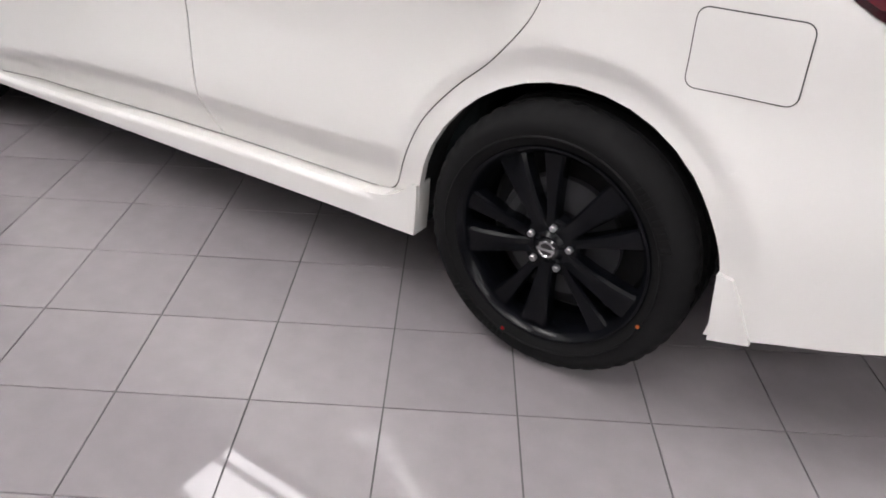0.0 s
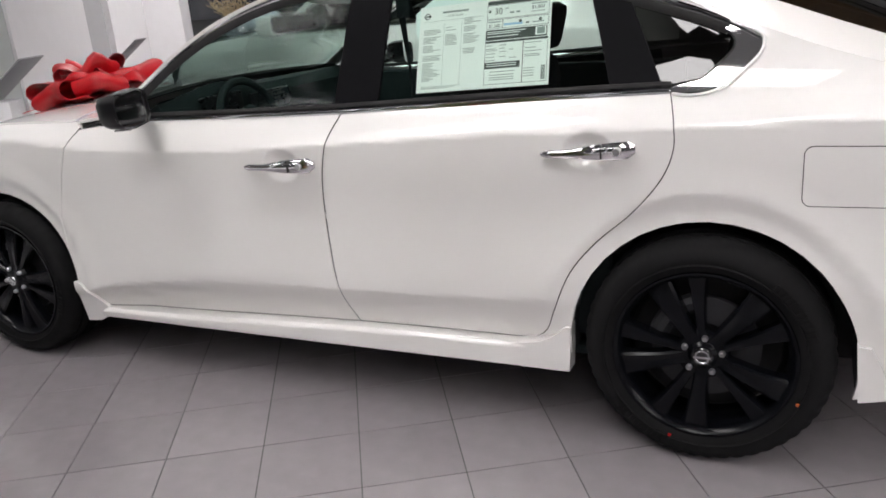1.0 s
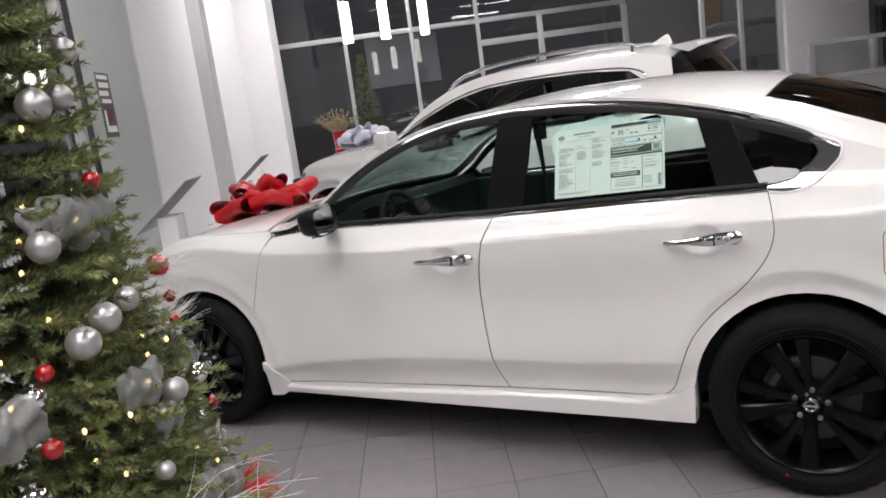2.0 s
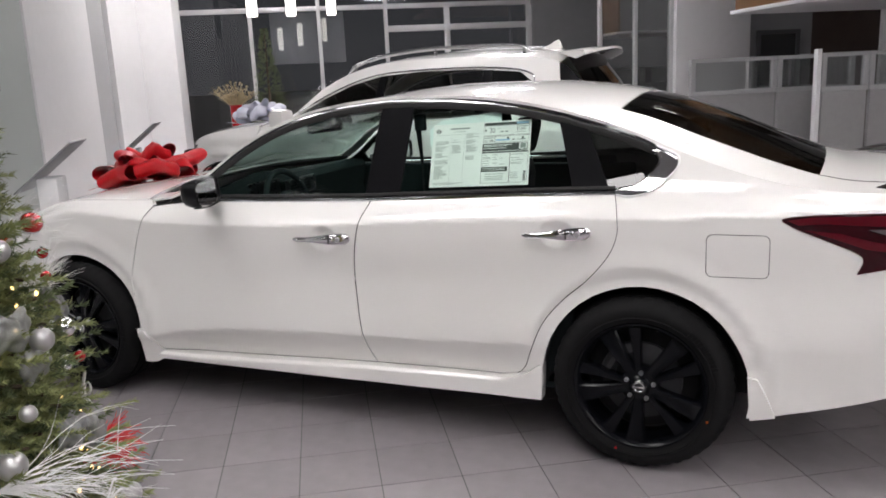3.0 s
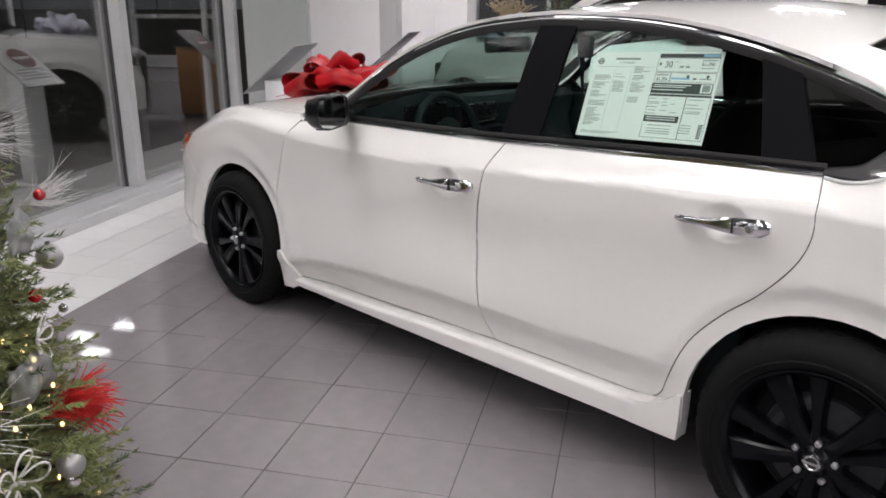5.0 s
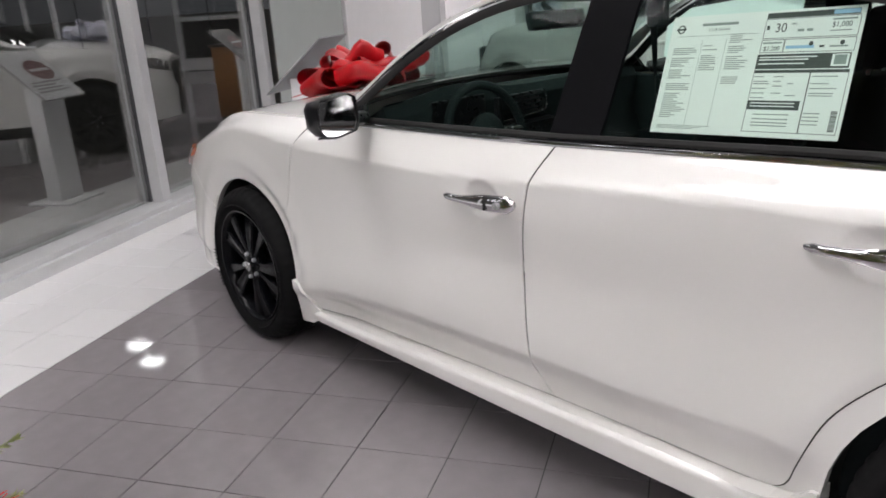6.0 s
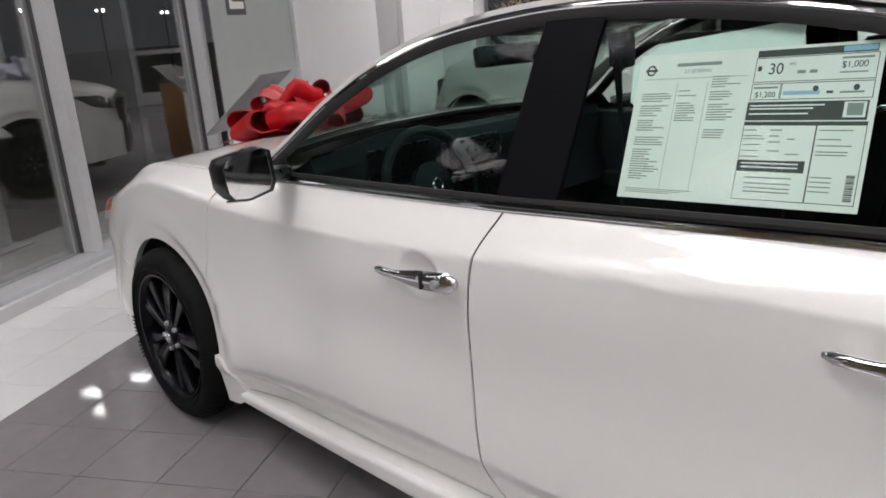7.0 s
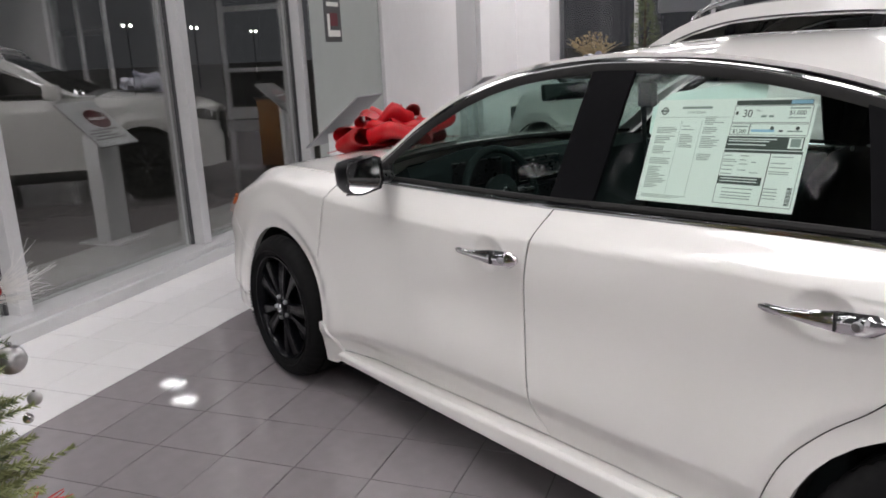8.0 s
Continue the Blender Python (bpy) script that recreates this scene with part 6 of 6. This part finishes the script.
for lvl in range(36):
    z0 = 0.16 + lvl * 0.072
    R = tree_radius(z0)
    n = max(6, int(2 * math.pi * R / 0.085))
    for k in range(n):
        az = 2 * math.pi * (k + 0.5 * (lvl % 2) + rng.uniform(-0.3, 0.3)) / n
        # boughs at the back, which lean to the wall, are few
        if math.cos(az - radians(-8)) < -0.45 and rng.random() < 0.8:
            continue
        L = R * rng.uniform(0.84, 1.03) - 0.038
        d = Vector((math.cos(az), math.sin(az), 0))
        rise = rng.uniform(0.25, 0.8)
        pts = [Vector((0, 0, z0)) + d * (L * t) + Vector((0, 0, L * (-0.12 * t + 0.16 * t * t * rise))) for t in (0.25, 0.5, 0.75, 1.0)]
        sweep(wood, pts, 0.005, 4)
        tips.append(pts[-1].copy())
        for q in range(7):
            t = 0.42 + 0.56 * q / 6
            i = min(2, int((t - 0.25) / 0.25))
            base = pts[i].lerp(pts[i + 1], (t - 0.25) / 0.25 - i)
            for sgn in ((0,) if q == 6 else (-1, 1)):
                side = Vector((-d.y, d.x, 0)) * sgn
                dirv = d * rng.uniform(0.7, 1.1) + side * rng.uniform(0.45, 0.9) + Vector((0, 0, rng.uniform(-0.12, 0.38)))
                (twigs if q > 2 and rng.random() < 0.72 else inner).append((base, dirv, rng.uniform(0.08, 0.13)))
ob = part("branch", wood, BARK, tree)
ob["kind"] = "stuff"
ob = part("needles", needle_mesh("needles", twigs, 80, 0.024, 0.0022, 1), NEEDLE, tree, "green fir needles")
ob["kind"] = "stuff"
# mostly inner needles: a darker green that puts the depth's shade into colour
ob = part("needles", needle_mesh("needles", inner, 46, 0.026, 0.0024, 2), NEEDLE_B, tree, "darker green fir needles, shaded by colour inside the tree")
ob["kind"] = "stuff"


def bauble(p, r, material, name="bauble", ribbed=False, label=""):
    bm = bmesh.new()
    n = 40
    rings = []
    for i in range(17):
        a = math.pi * i / 16
        rr, h = max(0.0004, r * math.sin(a)), -r * math.cos(a)
        rings.append([bm.verts.new(Vector(p) + Vector(((rr * (1 - (0.05 if ribbed and k % 2 else 0))) * math.cos(2 * math.pi * k / n), (rr * (1 - (0.05 if ribbed and k % 2 else 0))) * math.sin(2 * math.pi * k / n), h))) for k in range(n)])
    for a, b in zip(rings, rings[1:]):
        for k in range(n):
            bm.faces.new((a[k], a[(k + 1) % n], b[(k + 1) % n], b[k]))
    b = part(name, bm, material, tree, label, angle=1.3)
    cap = lathe(bmesh.new(), [(r * 0.2, 0), (r * 0.2, r * 0.22), (0.0004, r * 0.24)], 12, Matrix.Translation(Vector(p) + Vector((0, 0, r * 0.95))) @ pose(0, 0, 0, 90))
    part("cap", cap, SILVER_TRIM, b)
    return b


def on_tree(x, y, z):
    return (x - TREE[0], y - TREE[1], z)


MATTE, RIBBED, MIRR, REDB = (SILVER_BALL, "matte silver bauble"), (SILVER_BALL, "ribbed silver bauble"), (MIRROR_BALL, "mirror silver bauble"), (RED_BALL, "glossy red bauble")
for (m_, lb), places in ((RIBBED, ((-1.27, -1.52, 1.682, 0.032), (-1.16, -1.69, 1.565, 0.037), (-1.09, -1.78, 1.303, 0.034), (-1.07, -1.39, 0.464, 0.034), (-1.05, -1.59, 0.952, 0.030))),
                         (MATTE, ((-1.19, -1.61, 1.579, 0.030), (-1.09, -1.63, 1.161, 0.028), (-1.07, -1.70, 1.143, 0.034), (-1.05, -1.77, 1.115, 0.036), (-1.00, -1.69, 0.824, 0.021), (-0.98, -1.76, 0.740, 0.034), (-1.43, -1.26, 0.836, 0.036), (-1.42, -1.23, 0.739, 0.018))),
                         (MIRR, ((-1.06, -1.88, 1.049, 0.026), (-1.13, -1.46, 0.934, 0.028), (-1.06, -1.53, 0.868, 0.014), (-1.04, -1.93, 0.880, 0.033), (-1.00, -1.84, 0.807, 0.030), (-1.42, -1.25, 0.697, 0.013), (-1.12, -1.38, 0.40, 0.026))),
                         (REDB, ((-1.16, -1.60, 1.406, 0.021), (-1.262, -1.400, 1.176, 0.031), (-1.06, -1.85, 1.085, 0.019), (-1.04, -1.88, 0.954, 0.022), (-1.20, -1.37, 0.821, 0.017), (-1.24, -1.40, 1.10, 0.016), (-1.40, -1.27, 1.0, 0.016)))):
    for x, y, z, r in places:
        bauble(on_tree(x - 0.012, y, z), r * 0.9, m_, ribbed="ribbed" in lb, label=lb)
# fairy lights near the tips
for tp in tips:
    if rng.random() < 0.36:
        q = tp * rng.uniform(0.95, 1.01)
        part("fairy_light", lathe(bmesh.new(), [(0.0004, -0.006), (0.0040, -0.002), (0.0040, 0.004), (0.0004, 0.008)], 6, Matrix.Translation((q.x, q.y, tp.z + 0.012)) @ pose(0, 0, 0, 90)), FAIRY, tree)


def organza(p, size, seed):
    """A puff of creased sheer ribbon that bulges out from the boughs."""
    r2 = random.Random(seed)
    ph = [r2.uniform(0, 6.3) for k in range(6)]
    bm = bmesh.new()
    nu, nv = 26, 14
    out = Vector((p[0], p[1], 0)).normalized()
    side = Vector((-out.y, out.x, 0))
    rows = []
    for i in range(nu + 1):
        a = (i / nu - 0.5) * 2.9
        row = []
        for j in range(nv + 1):
            b = (j / nv - 0.5) * 2.6
            k = 1 + 0.10 * math.sin(5 * a + ph[0] + 1.5 * b) + 0.07 * math.sin(9 * a - 4 * b + ph[1]) + 0.06 * math.sin(7 * b + ph[2])
            q = side * (math.sin(a) * size[0] * (0.8 + 0.2 * math.cos(b))) + Vector((0, 0, math.sin(b + 0.25 * math.sin(3 * a + ph[3])) * size[1])) + out * (math.cos(a) * math.cos(b) * size[2])
            row.append(bm.verts.new(Vector(p) - out * 0.02 + q * k))
        rows.append(row)
    for a, b in zip(rows, rows[1:]):
        for j in range(nv):
            bm.faces.new((a[j], b[j], b[j + 1], a[j + 1]))
    part("organza_ribbon", bm, SILVER_NET, tree, "sheer silver organza ribbon puff", angle=3)


for x, y, z, w, h, dd, sd in ((-1.16, -1.69, 1.33, 0.11, 0.065, 0.07, 1), (-1.24, -1.55, 1.32, 0.06, 0.06, 0.06, 2), (-1.06, -1.66, 0.99, 0.07, 0.05, 0.05, 3), (-1.07, -1.60, 0.90, 0.06, 0.045, 0.05, 4), (-1.06, -1.55, 0.715, 0.055, 0.045, 0.06, 5),
                              (-1.14, -1.42, 0.665, 0.09, 0.055, 0.06, 6), (-1.02, -1.80, 0.735, 0.06, 0.05, 0.05, 7), (-1.06, -1.98, 1.02, 0.10, 0.06, 0.06, 8), (-1.28, -1.36, 0.95, 0.08, 0.05, 0.05, 9)):
    organza(on_tree(x, y, z), (w * 0.85, h * 0.85, dd * 0.8), sd)


def spray(name, base, aim, count, length, spread, material, thick, label, curl=0.4, seed=1, droop=0.0):
    """A bunch of thin stems that fan out from one point, as one bunch."""
    r2 = random.Random(seed)
    bm = bmesh.new()
    aim = Vector(aim).normalized()
    for k in range(count):
        d = (aim + Vector((r2.uniform(-1, 1), r2.uniform(-1, 1), r2.uniform(-1, 1))) * spread).normalized()
        L = length * r2.uniform(0.55, 1.1)

        def stem(p, d, L, n, rad):
            pts = [Vector(p)]
            for i in range(n):
                d = (d + Vector((r2.uniform(-1, 1), r2.uniform(-1, 1), r2.uniform(-1, 1))) * curl * 0.4 - Vector((0, 0, droop * 0.25))).normalized()
                pts.append(pts[-1] + d * (L / n))
            sweep(bm, pts, rad, 4, taper=[1 - 0.7 * i / n for i in range(n + 1)])
            return pts, d
        pts, e = stem(base, d, L, 6, thick)
        for q in (2, 3, 4):
            if r2.random() < 0.65:
                f = (pts[q + 1] - pts[q]).normalized() + Vector((r2.uniform(-1, 1), r2.uniform(-1, 1), r2.uniform(-1, 1))) * 0.55
                stem(pts[q], f.normalized(), L * 0.38, 3, thick * 0.7)
    o = part(name, bm, material, tree, label)
    o["kind"] = "stuff"
    return o


spray("white_spray", on_tree(-1.00, -1.80, 0.70), (0.75, 0.75, 0.10), 44, 0.36, 0.24, WHITE_TWIG, 0.0013, "white glitter twig spray", 0.75, 2, 0.45)
spray("white_spray", on_tree(-1.30, -1.45, 1.17), (0.35, 0.9, 0.0), 60, 0.16, 0.75, WHITE_TWIG, 0.0007, "fine white glitter spray", 0.4, 3)
spray("white_spray", on_tree(-1.47, -1.30, 0.97), (0.25, 1.0, 0.25), 40, 0.16, 0.42, WHITE_TWIG, 0.0011, "white glitter twig spray", 0.4, 4)
spray("red_spray", on_tree(-1.245, -1.385, 0.51), (0.20, 1.0, 0.58), 105, 0.172, 0.30, RED_TWIG, 0.0031, "red raffia bunch", 0.5, 5, 0.6)
# white wire flowers
for (x, y, z), s in (((-1.22, -1.39, 0.72), 0.055), ((-1.02, -1.94, 0.72), 0.09), ((-1.04, -1.52, 0.50), 0.07)):
    c = Vector(on_tree(x, y, z))
    out = Vector((c.x, c.y, 0)).normalized()
    side = Vector((-out.y, out.x, 0))
    for k in range(5):
        a0 = 2 * math.pi * k / 5
        pts = []
        for i in range(13):
            t = i / 12
            rad = s * math.sin(math.pi * t) ** 0.8
            ang = a0 + 0.5 * math.cos(math.pi * t)
            pts.append(c + out * (0.35 * rad + 0.01) + side * (rad * math.cos(ang)) + Vector((0, 0, rad * math.sin(ang))))
        part("wire_petal", sweep(bmesh.new(), pts, 0.0026, 6), WHITE_TWIG, tree, "white glitter wire petal")


# ---- offices on the far side ----
def screen_panel(u, v, w, h, split, turn=0.0):
    """An office screen: fabric below, a framed glass light above."""
    t = thing("office_screen", "grey fabric office partition with a glazed upper light", "partition", room(u, v, 0, turn), group="office partitions")
    part("lower_panel", new_box((0.02, -0.03, 0.06), (w - 0.02, 0.03, split), 0.006), GREY_PANEL, t, "grey fabric panel")
    bm = bmesh.new()
    for a in ((0.0, split, w, split + 0.06), (0.0, h - 0.05, w, h), (0.0, split + 0.06, 0.07, h - 0.05), (w - 0.07, split + 0.06, w, h - 0.05)):
        box(bm, (a[0] + 0.002, -0.035, a[1] + 0.001), (a[2] - 0.002, 0.035, a[3] - 0.001), 0.003)
    part("light_frame", bm, GREY_FRAME, t)
    part("glazing", new_box((0.07, -0.004, split + 0.06), (w - 0.07, 0.004, h - 0.05)), SHEET_GLASS, t, "clear glazing")
    part("foot", new_box((0.02, -0.025, 0.0), (w - 0.02, 0.025, 0.06)), TRIM_BLACK, t)
    return t


for u, w in ((3.84, 1.24), (5.09, 1.15)):
    screen_panel(u, 7.4, w, 1.60, 1.12)
for u, w in ((5.19, 0.66), (5.86, 0.72), (6.59, 0.9), (7.50, 0.9), (8.41, 0.9)):
    screen_panel(u, 6.6, w, 1.60, 1.12)
post = part("screen_post", new_box((-0.03, -0.04, 0.0), (0.03, 0.04, 1.65), 0.006), WHITE_LAM)
post.matrix_world = room(5.15, 6.6)
tagged(post, "pale square end post of the office partition", "post")


def swivel_chair(m):
    t = thing("office_chair", "black office chair beside the partitions", "chair", m)
    part("seat", new_box((-0.25, -0.24, 0.43), (0.25, 0.24, 0.50), 0.03), SATIN_BLACK, t)
    part("backrest", new_box((-0.25, 0.20, 0.34), (0.25, 0.27, 0.76), 0.03), SATIN_BLACK, t)
    for x in (-0.22, 0.22):
        for y in (-0.2, 0.22):
            part("leg", sweep(bmesh.new(), [(x, y, 0.44), (x * 1.08, y * 1.08, 0.0)], 0.011, 8), STEEL, t, "steel tube leg")
    return t


swivel_chair(room(3.4, 2.05, 0, 148))

# far wall pieces: pale pier, dark office openings, wood soffit
setting("pier_3", new_box((5.78, 11.9, 0), (7.30, 12.3, CEILING - 0.002), 0.006), WALL_WHITE, "white painted pier", "pier")
bm = bmesh.new()
for u in (4.28, 4.98, 5.70):
    box(bm, (u, 12.0, 0.0), (u + 0.07, 12.1, CEILING - 0.002), 0.003)
setting("glass_screen_frame", bm, ALU, "slim aluminium frame of a glass screen", "window frame")
setting("window_12", new_box((4.35, 12.04, 0.02), (5.70, 12.05, CEILING - 0.002)), SHEET_GLASS, "dark glass office screen", "window")
setting("wall_office", new_box((7.30, 12.0, 0), (8.66, 12.15, CEILING - 0.002)), GREY_WALL, "mid grey office wall", "wall")
bm = bmesh.new()
for a in ((7.48, 11.95, 1.0, 7.56, 2.15), (8.31, 11.95, 1.0, 8.39, 2.15), (7.56, 11.95, 2.07, 8.31, 2.15), (7.56, 11.95, 1.0, 8.31, 1.06)):
    box(bm, (a[0], a[1], a[2]), (a[3], 11.999, a[4]), 0.003)
setting("window_13", bm, ALU_DARK, "dark framed office window", "window")
setting("office_pane", new_box((7.56, 11.98, 1.06), (8.31, 11.998, 2.07)), GLOSS_BLACK, "dark office window pane", "window")
setting("wall_brown", new_box((8.66, 12.0, 0), (10.14, 12.15, CEILING - 0.002)), DARK_WALL, "dark brown feature wall", "wall")
setting("wall_pale", new_box((10.14, 11.9, 0), (12.6, 12.1, CEILING - 0.002)), WALL_WHITE, "white painted wall", "wall")
setting("soffit", new_box((5.60, 7.6, 2.30), (12.5, 9.6, 2.36), 0.01), WALL_WHITE, "white soffit edge over the offices", "soffit")
setting("soffit_face", new_box((5.66, 7.65, 2.364), (5.70, 9.55, 4.3), 0.004), WOOD, "brown wood fascia over the offices", "fascia")
setting("wood_ceiling", new_box((3.6, -3.5, 4.30), (9.8, 6.0, 4.36), 0.01), WOOD, "brown wood ceiling raft", "ceiling raft")


# pendant lamps by the shop front
def pendant(m):
    t = thing("pendant_lamp", "glowing white cylinder pendant lamp", "lamp", m, group="pendant lamps")
    part("shade", lathe(bmesh.new(), [(0.0005, 0.0), (0.072, 0.0), (0.075, 0.01), (0.075, 0.60), (0.0005, 0.62)], 28, pose(0, 0, 0, 90)), PENDANT_GLOW, t, "glowing white shade")
    part("cord", sweep(bmesh.new(), [(0, 0, 0.62), (0, 0, 2.4)], 0.006, 6), ALU, t)
    return t


p1 = pendant(room(-1.93, 10.0, 2.56))
copy_thing(p1, room(-1.365, 10.7, 2.61))
copy_thing(p1, room(-0.70, 11.5, 2.67))

# planter with gold twigs and red ribbon, and a dark fir, by the shop front
planter = thing("planter", "red ribboned planter with pale twigs beside the hood", "planter", room(-2.26, 9.6))
part("pot", lathe(bmesh.new(), [(0.0005, 0.0), (0.11, 0.0), (0.085, 0.70), (0.095, 1.22), (0.10, 1.27), (0.085, 1.27), (0.08, 1.15)], 28, pose(0, 0, 0, 90)), RED_BALL, planter, "red pot")
r3 = random.Random(9)
bm = bmesh.new()
for k in range(120):
    d = Vector((r3.uniform(-1.1, 1.1), r3.uniform(-1.1, 1.1), 1)).normalized()
    L = r3.uniform(0.14, 0.42)
    sweep(bm, [Vector((0, 0, 1.20)), Vector((0, 0, 1.20)) + d * L * 0.6, Vector((0, 0, 1.20)) + d * L + Vector((r3.uniform(-.1, .1), r3.uniform(-.1, .1), 0))], 0.004, 4)
    box(bm, (-0.012, -0.012, -0.012), (0.012, 0.012, 0.012), 0, Matrix.Translation(Vector((0, 0, 1.20)) + d * L))
tw = part("twig", bm, mat("pale_gold_twig", (0.42, 0.34, 0.20), rough=0.5, grain=0.2), planter, "pale gold twigs", smooth=False)
tw["kind"] = "stuff"
fir = thing("fir_tree", "slim dark decorated fir by the shop front", "tree", room(-1.96, 13.3))
part("trunk", sweep(bmesh.new(), [(0, 0, 0), (0, 0, 2.6)], 0.04, 8, taper=(1, 0.3)), BARK, fir)
tw2 = []
for k in range(620):
    z = 0.25 + 2.35 * (k / 620)
    R = 0.46 * (1 - (z - 0.2) / 2.55) + 0.03
    a = r3.uniform(0, 2 * math.pi)
    d = Vector((math.cos(a), math.sin(a), r3.uniform(-0.1, 0.4)))
    tw2.append((Vector((0, 0, z)) + d * R * 0.45, d, R * 0.6))
nd = part("needles", needle_mesh("needles", tw2, 26, 0.045, 0.003, 3), NEEDLE_B, fir, "dark fir needles", smooth=False)
nd["kind"] = "stuff"

# decal on the pane with the grey reflection sheet: a dark strip with pale print
decal = part("window_decal", new_box((0, -0.17, 0), (0.001, 0.17, 0.62)), mat("dark_decal", (0.07, 0.07, 0.075), rough=0.4, grain=0.05))
decal.matrix_world = room(GLASS_U + 0.0262, 5.50, 1.575)
tagged(decal, "dark printed decal with pale bars on the window", "decal")
for y0, y1, z0, z1, m_ in ((-0.14, 0.13, 0.56, 0.60, PAPER), (-0.12, 0.13, 0.48, 0.53, PAPER), (-0.14, 0.10, 0.40, 0.45, PAPER), (-0.11, 0.13, 0.33, 0.37, PAPER), (-0.06, 0.10, 0.15, 0.27, MAROON), (-0.11, -0.06, 0.10, 0.26, PAPER), (-0.11, 0.14, 0.05, 0.11, PAPER)):
    part("print_bar", new_box((0.0012, y0, z0), (0.0018, y1, z1)), m_, decal)

# outside: passing headlight pairs, drawn as small floodlights on added dark poles
for u, v, z in ((-30, 32.4, 3.4), (-30, 37.9, 3.35), (-30, 44.0, 3.2), (-28, 3, 5.0)):
    t = thing("lot_lamp", "added dark pole with two small lights, for headlight pairs outside", "street lamp", room(u, v, -0.1), group="lot lamps")
    part("pole", sweep(bmesh.new(), [(0, 0, 0), (0, 0, z)], 0.04, 8), TRIM_BLACK, t)
    part("cross_arm", new_box((-0.03, -0.34, z), (0.03, 0.34, z + 0.05), 0.01), TRIM_BLACK, t)
    for d in (-0.28, 0.28):
        head = part("lamp_head", lathe(bmesh.new(), [(0.001, 0.0), (0.10, 0.02), (0.12, 0.16)], 16, pose(-0.10, d, z + 0.13, 0, 0, -120)), ALU_DARK, t)
        part("lens", new_box((0.0, d - 0.07, z + 0.07), (0.06, d + 0.07, z + 0.19), 0.02), LOT_GLOW, head)
